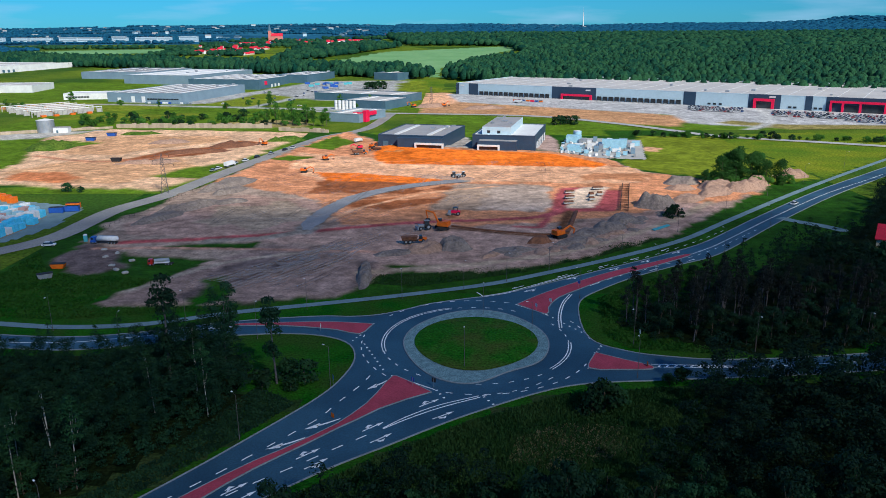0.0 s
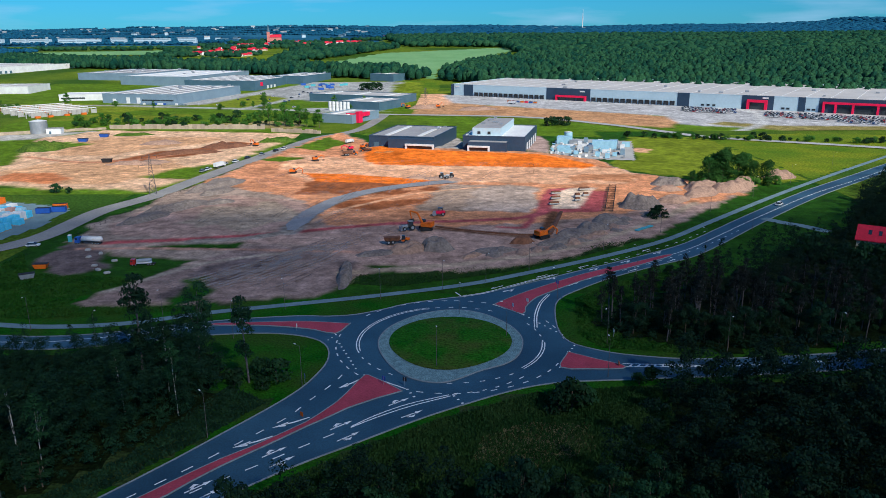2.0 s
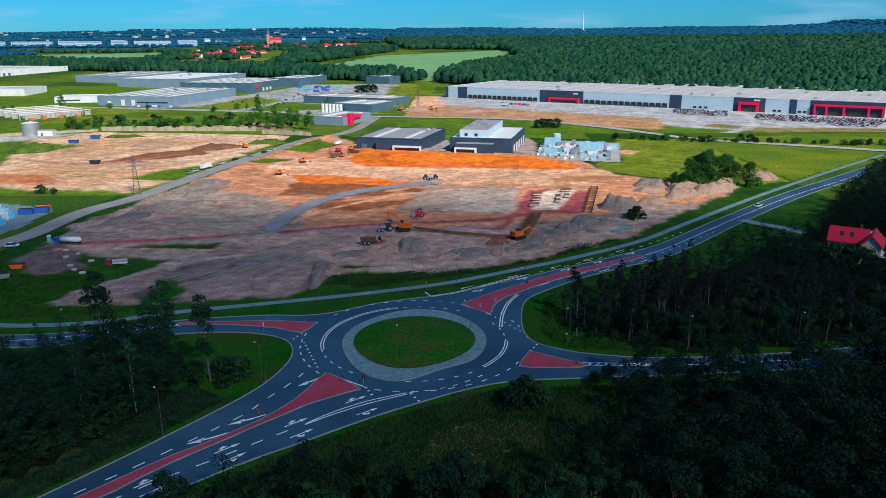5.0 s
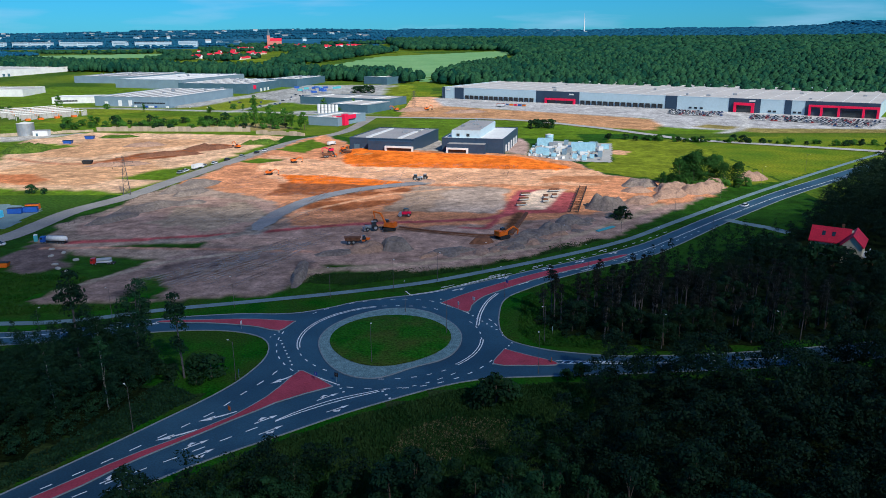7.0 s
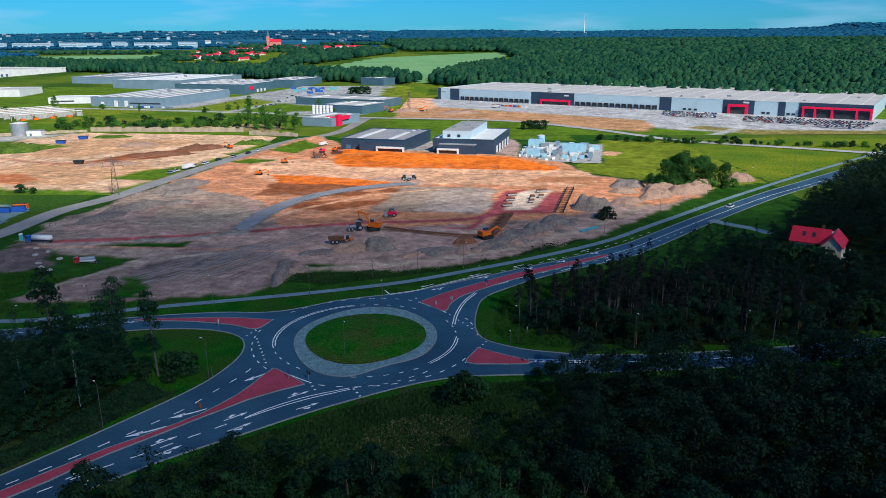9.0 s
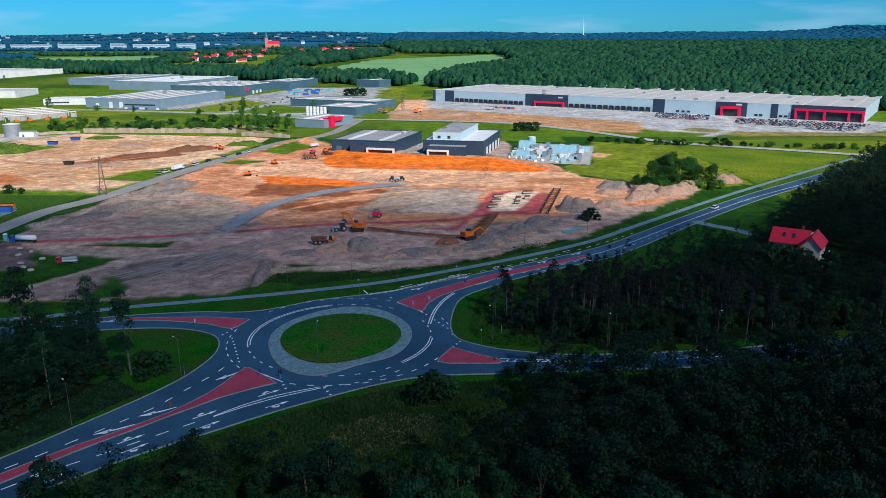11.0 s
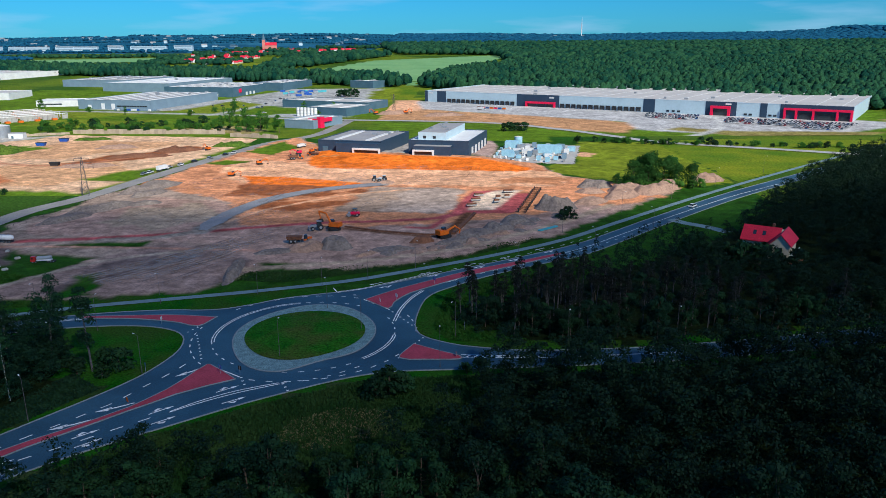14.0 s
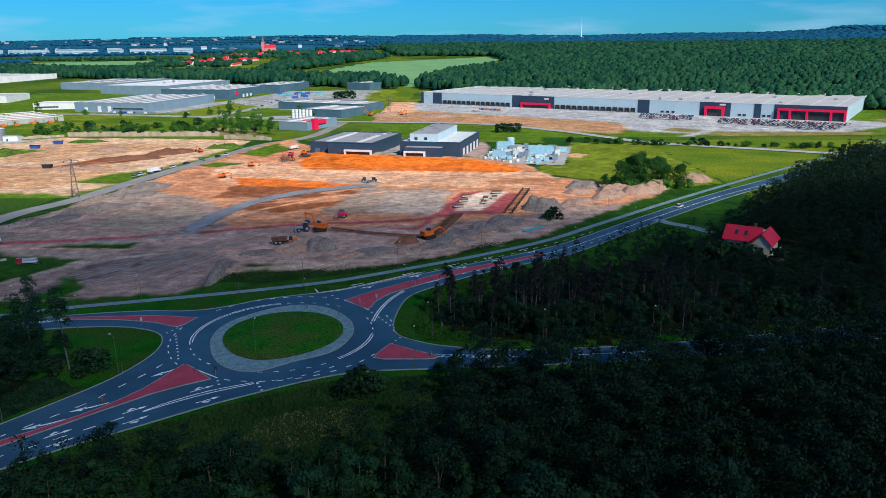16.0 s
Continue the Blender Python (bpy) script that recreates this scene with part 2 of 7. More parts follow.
def thing(name, m, label, category, group="", kind=""):
    ob = new(name)
    ob.matrix_world = m
    return tagged(ob, label, category, group, kind)


def box(x0, x1, y0, y1, z0, z1, bm=None, bevel=0.0):
    bm = bm or bmesh.new()
    r = bmesh.ops.create_cube(bm, size=1.0, matrix=Matrix.Translation(((x0 + x1) / 2, (y0 + y1) / 2, (z0 + z1) / 2)) @ Matrix.Diagonal((abs(x1 - x0), abs(y1 - y0), abs(z1 - z0), 1)))
    if bevel:
        es = list({e for v in r["verts"] for e in v.link_edges})
        bmesh.ops.bevel(bm, geom=es, offset=bevel, segments=2, affect="EDGES")
    return bm


def rod(p, q, r1, r2=None, seg=8, bm=None):
    """A tapered round bar from p to q."""
    bm = bm or bmesh.new()
    p, q = Vector(p), Vector(q)
    d = q - p
    m = Matrix.Translation((p + q) / 2) @ d.to_track_quat("Z", "Y").to_matrix().to_4x4()
    bmesh.ops.create_cone(bm, cap_ends=True, segments=seg, radius1=r1, radius2=r1 if r2 is None else r2, depth=d.length, matrix=m)
    return bm


def spline(pts, step=2.0):
    """A smooth curve (Catmull-Rom) through plan points."""
    P = [Vector((*p, 0)) for p in pts]
    P = [P[0] * 2 - P[1]] + P + [P[-1] * 2 - P[-2]]
    out = []
    for i in range(1, len(P) - 2):
        n = max(2, int((P[i + 1] - P[i]).length / step))
        for k in range(n):
            t = k / n
            a, b, c, d = P[i - 1], P[i], P[i + 1], P[i + 2]
            out.append(0.5 * ((2 * b) + (c - a) * t + (2 * a - 5 * b + 4 * c - d) * t * t + (3 * b - a - 3 * c + d) * t ** 3))
    out.append(P[-2])
    return out


def land_z(x, y):
    """Height of the land: level round the site, rising to wooded hills far off."""
    u = max(0.0, y - 820.0)
    z = 0.025 * u * min(1.0, u / 250.0 + 0.3)
    if y > 2500:
        far = min(1.0, (y - 2500) / 1800)
        z += far * (10 * math.sin(x / 700.0 + 3.4) - 4 + 22 * math.exp(-((x - 2500) / 150) ** 2) + 3 * math.sin(x / 170.0))
    return z


def ribbon(line, w, z=0.08, h=0.0, offset=0.0, bm=None):
    """A strip w wide along a line; with h > 0 a raised bar."""
    bm = bm or bmesh.new()
    rows = []
    for i, p in enumerate(line):
        d = (line[min(i + 1, len(line) - 1)] - line[max(i - 1, 0)]).normalized()
        n = Vector((-d.y, d.x, 0))
        g = land_z(p.x, p.y)
        row = [p + n * (offset + s * w / 2) + Vector((0, 0, g + z + e)) for s, e in (((1, 0), (1, h), (-1, h), (-1, 0)) if h else ((1, 0), (-1, 0)))]
        rows.append([bm.verts.new(v) for v in row])
    for a, b in zip(rows, rows[1:]):
        for k in range(len(a) - 1):
            bm.faces.new((a[k], a[k + 1], b[k + 1], b[k]))
    if h:
        bm.faces.new(rows[0][::-1]), bm.faces.new(rows[-1])
    bmesh.ops.recalc_face_normals(bm, faces=bm.faces[:])
    if not h and bm.faces and sum(f.normal.z for f in bm.faces) < 0:
        bmesh.ops.reverse_faces(bm, faces=bm.faces[:])
    return bm


def dashes(line, w, on, off, z, offset=0.0, bm=None):
    bm = bm or bmesh.new()
    s, seg, want = 0.0, [], True
    run = 0.0
    for a, b in zip(line, line[1:]):
        n = max(1, int((b - a).length / 0.4))
        for k in range(n):
            p = a.lerp(b, k / n)
            run += (b - a).length / n
            if want:
                seg.append(p)
            if run > (on if want else off):
                if want and len(seg) > 1:
                    ribbon(seg, w, z, 0, offset, bm)
                seg, run, want = [], 0.0, not want
    return bm


def sheet(poly, z, h=0.0):
    """A flat polygon of plan points at height z, with sides h deep."""
    bm = bmesh.new()
    top = [bm.verts.new((p[0], p[1], land_z(p[0], p[1]) + z)) for p in poly]
    f = bm.faces.new(top)
    if f.normal.z < 0:
        f.normal_flip()
    f.normal_update()
    if f.normal.z < 0:
        f.normal_flip()
    if h:
        r = bmesh.ops.extrude_face_region(bm, geom=[f])
        bmesh.ops.translate(bm, vec=(0, 0, -h), verts=[v for v in r["geom"] if isinstance(v, bmesh.types.BMVert)])
        bmesh.ops.recalc_face_normals(bm, faces=bm.faces[:])
    bmesh.ops.triangulate(bm, faces=bm.faces[:])
    return bm


def inside(poly, x, y):
    c, j = False, len(poly) - 1
    for i in range(len(poly)):
        (xi, yi), (xj, yj) = poly[i], poly[j]
        if (yi > y) != (yj > y) and x < (xj - xi) * (y - yi) / (yj - yi) + xi:
            c = not c
        j = i
    return c


def patch(poly, z, cell=2.0, ragged=2.0, bump=0.15, seed=0, relief=None):
    """Loose ground: a bumpy sheet inside a plan polygon with an uneven edge."""
    xs, ys = [p[0] for p in poly], [p[1] for p in poly]
    x0, y0 = min(xs) - ragged, min(ys) - ragged
    nx, ny = int((max(xs) + ragged - x0) / cell) + 1, int((max(ys) + ragged - y0) / cell) + 1
    bm = bmesh.new()
    grid = {}

    def vert(i, j):
        if (i, j) not in grid:
            x, y = x0 + i * cell, y0 + j * cell
            q = Vector((x * 0.13 + seed, y * 0.13, seed * 1.7))
            w = noise.noise_vector(q * 3.1) * cell * 0.35
            hgt = bump * (noise.fractal(q, 1.0, 2.0, 4) + 0.3)
            if relief:
                hgt += relief(x, y)
            grid[i, j] = bm.verts.new((x + w.x, y + w.y, land_z(x, y) + z + max(-0.02, hgt)))
        return grid[i, j]

    for i in range(nx):
        for j in range(ny):
            x, y = x0 + (i + 0.5) * cell, y0 + (j + 0.5) * cell
            w = noise.noise_vector(Vector((x * 0.21 + seed, y * 0.21, 3.3))) * ragged + noise.noise_vector(Vector((x * 0.06, y * 0.06 + seed, 7.3))) * ragged
            if inside(poly, x + w.x, y + w.y):
                bm.faces.new((vert(i, j), vert(i + 1, j), vert(i + 1, j + 1), vert(i, j + 1)))
    return bm


def structure(name, bm, material, label, category, smooth=False):
    return tagged(part(name, bm, material, None, "", smooth), label, category, "", "structure")


# ---------------------------------------------------------------- cloud that shades the near ground
def cloud_mesh():
    """A broad flat cumulus, far off towards the sun; its shade falls on the roundabout and the woods."""
    top = 2000.0
    off = SUN * (top / SUN.z)

    def front(x):
        return 292 + 0.00012 * x * x * (1 if x > 0 else -7) * (1 if x > 0 else 0.5) + 14 * noise.noise(Vector((x * 0.011, 0.5, 0))) + 7 * noise.noise(Vector((x * 0.04, 1.5, 0)))

    nx, ny, cell = 90, 60, 20.0
    bm = bmesh.new()
    up, lo = {}, {}
    for i in range(nx + 1):
        x = -900 + i * cell
        for j in range(ny + 1):
            y = front(x) - j * cell
            edge = min(j * cell, (ny - j) * cell, i * cell, (nx - i) * cell)
            t = min(150.0, 0.5 * edge) * (0.8 + 0.4 * noise.fractal(Vector((x * 0.006, y * 0.006, 2)), 1, 2, 3))
            co = (x + off.x, y + off.y)
            up[i, j] = bm.verts.new((*co, top + max(0, t)))
            lo[i, j] = up[i, j] if edge == 0 else bm.verts.new((*co, top - 0.2 * max(0.1, t)))
    for i in range(nx):
        for j in range(ny):
            q = [(i, j), (i + 1, j), (i + 1, j + 1), (i, j + 1)]
            bm.faces.new([up[k] for k in q])
            low = [lo[k] for k in q][::-1]
            if any(lo[k] is not up[k] for k in q):
                bm.faces.new(low)
    return bm


M["cloud"] = leaf_mat("cloud_white", (0.85, 0.86, 0.88), (0.9, 0.9, 0.9), 120, 0.0, 0.45)
cn, cl = M["cloud"].node_tree.nodes, M["cloud"].node_tree.links
thin, clear = cn.new("ShaderNodeMixShader"), cn.new("ShaderNodeBsdfTransparent")
thin.inputs[0].default_value = 0.54
cl.new(cn["Mix Shader"].outputs[0], thin.inputs[1])
cl.new(clear.outputs[0], thin.inputs[2])
cl.new(thin.outputs[0], cn["Material Output"].inputs[0])
tagged(part("cloud", cloud_mesh(), M["cloud"], None, "", True), "broad white fair-weather cloud floating in the sky", "cloud", "", "structure")


# ---------------------------------------------------------------- ground sheets with soil zones
def vnoise(x, y, size, seed):
    """Smooth value noise in 0..1 on plan points."""
    rng = np.random.default_rng(seed)
    lat = rng.random((257, 257))
    u, v = x / size + 1000.37, y / size + 1000.91
    i, j = np.floor(u).astype(int), np.floor(v).astype(int)
    fu, fv = u - i, v - j
    fu, fv = fu * fu * (3 - 2 * fu), fv * fv * (3 - 2 * fv)
    i, j = i % 256, j % 256
    return (lat[i, j] * (1 - fu) + lat[i + 1, j] * fu) * (1 - fv) + (lat[i, j + 1] * (1 - fu) + lat[i + 1, j + 1] * fu) * fv


def inside_all(poly, x, y):
    c = np.zeros(x.shape, bool)
    for (xi, yi), (xj, yj) in zip(poly, poly[1:] + poly[:1]):
        if yi != yj:
            c ^= ((yi > y) != (yj > y)) & (x < (xj - xi) * (y - yi) / (yj - yi) + xi)
    return c.astype(float)


def near_line(pts, half, x, y):
    """1 inside a band round a curve, 0 outside."""
    c = np.zeros(x.shape)
    line = spline(pts, 4)
    for a, b in zip(line, line[1:]):
        d = b - a
        t = np.clip(((x - a.x) * d.x + (y - a.y) * d.y) / max(1e-6, d.length_squared), 0, 1)
        c = np.maximum(c, (np.hypot(x - a.x - t * d.x, y - a.y - t * d.y) < half).astype(float))
    return c


def soil_mat(name, angle):
    m, n, l, p = nodes_of(name)
    geo, at_ = n.new("ShaderNodeNewGeometry"), n.new("ShaderNodeVertexColor")
    at_.layer_name = "soil"
    col = at_.outputs[0]
    grain = None
    for size, lo, hi, st in ((0.35, 0.82, 1.18, None), (0.9, 0.78, 1.22, None), (3.5, 0.68, 1.32, None), (1.3, 0.9, 1.1, (angle, 0.12, 1.4)), (8.0, 0.8, 1.2, None)):
        t, r = n.new("ShaderNodeTexNoise"), n.new("ShaderNodeMapRange")
        t.inputs["Scale"].default_value, t.inputs["Detail"].default_value = 1 / size, 5
        mp = n.new("ShaderNodeMapping")
        if st:
            mp.inputs["Rotation"].default_value = (0, 0, st[0])
            mp.inputs["Scale"].default_value = (st[1], st[2], 1)
        l.new(geo.outputs["Position"], mp.inputs["Vector"])
        l.new(mp.outputs[0], t.inputs["Vector"])
        r.inputs[1].default_value, r.inputs[2].default_value, r.inputs[3].default_value, r.inputs[4].default_value = 0.3, 0.7, lo, hi
        l.new(t.outputs[0], r.inputs[0])
        cc, x = n.new("ShaderNodeCombineColor"), n.new("ShaderNodeMix")
        for k in range(3):
            l.new(r.outputs[0], cc.inputs[k])
        x.data_type, x.blend_type = "RGBA", "MULTIPLY"
        x.inputs[0].default_value = 1.0
        l.new(col, x.inputs[6])
        l.new(cc.outputs[0], x.inputs[7])
        col = x.outputs[2]
        grain = grain or t.outputs[0]
    l.new(col, p.inputs["Base Color"])
    p.inputs["Roughness"].default_value, p.inputs["Specular IOR Level"].default_value = 0.95, 0.05
    b = n.new("ShaderNodeBump")
    b.inputs["Strength"].default_value, b.inputs["Distance"].default_value = 0.7, 0.25
    l.new(grain, b.inputs["Height"])
    l.new(b.outputs[0], p.inputs["Normal"])
    return m


def zoned(name, x0, x1, y0, y1, cell, base, zones, z, label, angle=0.9, bump=0.3, relief=None, seed=0):
    """One bumpy sheet whose soils change softly and unevenly from zone to zone. A zone: plan polygon or ('line', points, half width), colour, edge wander in metres."""
    nx, ny = int((x1 - x0) / cell) + 1, int((y1 - y0) / cell) + 1
    X, Y = np.meshgrid(np.linspace(x0, x1, nx), np.linspace(y0, y1, ny))
    x, y = X.ravel(), Y.ravel()
    col = np.tile(np.array(base, float), (x.size, 1))
    bare = np.zeros(x.size)
    for k, (shape, c, wander) in enumerate(zones):
        w = np.zeros(x.size)
        for dx, dy in ((0, 0), (0.7, 0.3), (-0.3, 0.7), (-0.7, -0.4), (0.4, -0.7)):
            px, py = x + dx * cell, y + dy * cell
            wx = (vnoise(px, py, wander * 2.2, 7 * k + seed) - 0.5) * 2 * wander + (vnoise(px, py, wander * 0.7 + cell, 7 * k + 1 + seed) - 0.5) * wander
            wy = (vnoise(px, py, wander * 2.2, 7 * k + 2 + seed) - 0.5) * 2 * wander + (vnoise(px, py, wander * 0.7 + cell, 7 * k + 3 + seed) - 0.5) * wander
            w += 0.2 * (near_line(shape[1], shape[2], px + wx * 0.4, py + wy * 0.4) if shape[0] == "line" else inside_all(shape, px + wx, py + wy))
        w = w[:, None]
        col = col * (1 - w) + np.array(c, float) * w
        isgreen = float(c[1] > c[0])
        bare = bare * (1 - w[:, 0]) + w[:, 0] * (1 - isgreen)
    blot = 0.8 + 0.4 * vnoise(x, y, 11, 50 + seed) + 0.3 * (vnoise(x, y, 4, 51 + seed) - 0.5)
    col *= blot[:, None]
    h = z + bare * (0.06 + bump * (vnoise(x, y, 9, 52 + seed) * 0.7 + vnoise(x, y, 3, 53 + seed) * 0.3))
    if relief:
        h += relief(x, y) * bare
    lz = np.array([land_z(a, b) for a, b in zip(x, y)])
    me = bpy.data.meshes.new(name)
    V = np.stack([x, y, h + lz], 1).astype(np.float32)
    i, j = np.meshgrid(np.arange(nx - 1), np.arange(ny - 1))
    a = (j * nx + i).ravel()
    F = np.stack([a, a + 1, a + nx + 1, a + nx], 1).astype(np.int32)
    me.vertices.add(len(V)), me.loops.add(F.size), me.polygons.add(len(F))
    me.vertices.foreach_set("co", V.ravel())
    me.loops.foreach_set("vertex_index", F.ravel())
    me.polygons.foreach_set("loop_start", np.arange(0, F.size, 4, dtype=np.int32))
    me.update(calc_edges=True)
    attr = me.color_attributes.new("soil", "FLOAT_COLOR", "POINT")
    attr.data.foreach_set("color", np.concatenate([np.clip(col, 0, 1), np.ones((len(V), 1))], 1).astype(np.float32).ravel())
    me.materials.append(soil_mat(name + "_soil", angle))
    return tagged(part(name, me, smooth=True), label, "ground", "", "structure")

# ---------------------------------------------------------------- ground
GX = [-4900 + 100 * i for i in range(99)]
GY = [-1500, -1000, -600] + [-400 + 40 * i for i in range(80)] + [2800 + 75 * i for i in range(28)]
gv = [(x, y, land_z(x, y) - 0.03) for y in GY for x in GX]
gf = [(j * 99 + i, j * 99 + i + 1, (j + 1) * 99 + i + 1, (j + 1) * 99 + i) for j in range(len(GY) - 1) for i in range(98)]
ground = tagged(part("ground", mesh_from("ground", gv, gf, M["land"]), smooth=True), "green grassland reaching away to the hazy horizon", "ground", "", "structure")

# ---------------------------------------------------------------- roads and roundabout
K1 = spline([(-120, 10), (-80, 56), (-48.2, 98.1), (-37.0, 114), (-27.1, 129.4), (-23.3, 139.1), (-22.2, 147.3), (-24.2, 154.4), (-29.3, 158.7), (-38.2, 160.8), (-51.2, 159.9), (-65.9, 156.2), (-84.3, 152), (-103, 153), (-160, 160), (-260, 180)])
K2 = spline([(-260, 188), (-160, 168), (-107, 160.5), (-90, 159.2), (-76, 161.5), (-53.7, 168.6), (-34.8, 171.8), (-26.3, 171.6), (-19.4, 172.8), (-12.6, 176.5), (-7, 180.3), (1.8, 183.8), (10.8, 187), (23.9, 195), (41.9, 207.3), (62, 221), (80.6, 235.4), (97, 253), (116, 274), (155.5, 315.5), (199, 356), (324, 471.5), (420, 560)])
K3 = spline([(426, 554), (330, 465), (205, 349.8), (161.5, 309.3), (122.3, 268), (93.4, 235.2), (79.4, 220.9), (66.4, 212.4), (50.3, 201), (38.6, 190.2), (33.3, 184), (31, 177.3), (29.8, 164.2), (31.2, 155.8), (36.7, 151.1), (44.6, 148.1), (59.8, 146.3), (90, 149.5), (130, 158), (200, 175)])
K4 = spline([(203, 167), (130, 150), (90, 141.5), (60, 138), (42.1, 136.6), (22.3, 134.2), (4, 124.2), (-11, 113.1), (-28.9, 98.1), (-60, 64), (-105, 10)])
edge_loop = [(p.x, p.y) for k in (K1, K2, K3, K4) for p in k]
road = structure("road", sheet(edge_loop, 0.06), M["asphalt"], "dark blue-grey asphalt roads meeting at a roundabout", "road")
for k in (K1, K2, K3, K4):
    part("kerb", ribbon(k, 0.3, 0.0, 0.16), M["kerb"], road, "pale concrete kerb")

CX, CY = 4.3, 156.5


def swell(a, at_, lo, hi):
    """A soft bulge round the angle at_, lo and hi degrees wide on its two sides."""
    d = (a - at_ + 180) % 360 - 180
    return math.exp(-(d / (lo if d < 0 else hi)) ** 2)


def apron_r(a):
    """Radius of the turbo apron at angle a (degrees): it swells where lanes split off."""
    return 16.3 + 2.7 * swell(a, 85, 34, 34) + 5.2 * swell(a, 261, 36, 21) + 0.8 * swell(a, 318, 20, 20)


def lawn_r(a):
    return 14.0 + 1.9 * swell(a, 262, 34, 30)


def ring_pts(fn, step=4):
    return [(CX + fn(a) * math.cos(radians(a)), CY + fn(a) * math.sin(radians(a))) for a in range(0, 360, step)]


def arc(r, a0, a1, step=3):
    n = max(2, int(abs(a1 - a0) / step))
    return [Vector((CX + r * math.cos(radians(a0 + (a1 - a0) * i / n)), CY + r * math.sin(radians(a0 + (a1 - a0) * i / n)), 0)) for i in range(n + 1)]


apron = structure("apron", sheet(ring_pts(apron_r, 3), 0.2, 0.16), M["setts"], "pale granite sett apron round the central island", "pavement")
part("kerb", ribbon([Vector((*p, 0)) for p in ring_pts(lambda a: apron_r(a) + 0.1, 2) + ring_pts(lambda a: apron_r(a) + 0.1, 2)[:1]], 0.24, 0.05, 0.18), M["kerb"], apron, "pale concrete kerb")


def island_mesh():
    bm = bmesh.new()
    rings = []
    for k in range(13):
        r = k / 12
        row = []
        for i in range(72):
            a = 2 * math.pi * i / 72
            R = lawn_r(math.degrees(a))
            x, y = CX + R * r * math.cos(a), CY + R * r * math.sin(a)
            z = 0.3 + 0.9 * (1 - r * r) + 0.12 * noise.noise(Vector((x * 0.6, y * 0.6, 0))) * (1 - r)
            row.append(bm.verts.new((x, y, z)))
        rings.append(row)
    for a, b in zip(rings[1:], rings[2:]):
        for i in range(72):
            bm.faces.new((a[i], b[i], b[(i + 1) % 72], a[(i + 1) % 72]))
    bm.faces.new(rings[1])
    for v in rings[0]:
        bm.verts.remove(v)
    return bm


structure("island_lawn", island_mesh(), M["island"], "low grassed mound in the roundabout's middle", "lawn", True)

# splitter islands in red paving
def splitter(poly, soft=True):
    """A raised red-paved island with a kerb round it."""
    line = [(p.x, p.y) for p in spline(poly + poly[:1], 2)][:-1] if soft else poly
    isl = structure("splitter_island", sheet(line, 0.2, 0.16), M["redpave"], "red paved splitter island with pale kerb", "traffic island")
    part("kerb", ribbon([Vector((*p, 0)) for p in line + line[:1]], 0.22, 0.05, 0.17), M["kerb"], isl)


splitter([(-5.2, 131.5), (-9.9, 128.6), (-14.9, 124.8), (-18.2, 121.2), (-21.4, 118), (-25.5, 113.4), (-29.5, 109.2), (-33.2, 105.2), (-36.5, 101), (-39, 97.4), (-60, 73), (-62.4, 74.2), (-42.4, 97.6), (-40, 100.5), (-37.3, 103.6), (-33.8, 107.4), (-29.9, 110.9), (-25.9, 115), (-21.9, 119.4), (-19.9, 122.5), (-17.5, 126.8), (-15.8, 131.3), (-14.6, 135.4), (-13.3, 138.6), (-12.6, 138.6), (-9, 135.4)], False)
splitter([(-20.1, 166.6), (-22.7, 160.6), (-28, 162.8), (-33.4, 164.3), (-42, 165.6), (-53, 165.8), (-53, 166.9), (-42, 167.6), (-31, 168)])
splitter([(15.6, 179.6), (22.3, 172.8), (23.4, 177.3), (26, 183), (29.8, 187.6), (43.9, 200.4), (61.4, 213), (73, 222), (72, 223.2), (60, 215.4), (43, 204.5), (27, 191.2), (20, 184.5)])
splitter([(30.2, 149.9), (27.4, 142.2), (33, 141.4), (40.4, 141.6), (40.4, 143.4), (36, 146)])

# far halls' roads and the site road
SITE_W = spline([(-230, 150), (-180, 196), (-149, 228), (-138.5, 246), (-137, 262), (-135, 287), (-125, 313), (-119, 345), (-111, 386), (-97, 450), (-85, 495), (-62, 540), (-52, 640)], 6)
structure("road_to_site", ribbon(SITE_W, 9, 0.14), M["oldroad"], "dusty grey asphalt road along the building site", "road")
PATHN = spline([(-260, 194), (-160, 176), (-111, 167.2), (-93, 165), (-75, 167), (-56.6, 174.2), (-36.3, 180.1), (-13.3, 187.1), (8.2, 195.1), (23.4, 203.5), (51.5, 221.3), (76.5, 240.3), (99.5, 264.6), (141.2, 308.5), (190, 357), (250, 414), (330, 489)], 4)
structure("pavement", ribbon(PATHN, 2.6, 0.13), M["path"], "grey paved footpath running beside the road", "pavement")

# markings
mk = bmesh.new()
for a0, a1 in ((105, 196), (316, 357)):
    for r in (20.8, 21.4):
        ribbon(arc(r, a0, a1), 0.22, 0.075, 0, 0, mk)
dashes(arc(21.1, 60, 104), 0.25, 1.6, 1.6, 0.075, 0, mk)
dashes(arc(21.3, 196, 245), 0.25, 1.2, 1.2, 0.075, 0, mk)
dashes(arc(21.6, 268, 316), 0.25, 1.6, 1.6, 0.075, 0, mk)
dashes(arc(21, 357, 398), 0.25, 1.2, 1.2, 0.075, 0, mk)
for a0, a1 in ((92, 150), (255, 335), (2, 30), (45, 90), (172, 238)):
    dashes(arc(26, a0, a1), 0.25, 1.6, 1.4, 0.075, 0, mk)
part("lane_marking", mk, M["paint"], road, "white ring markings")



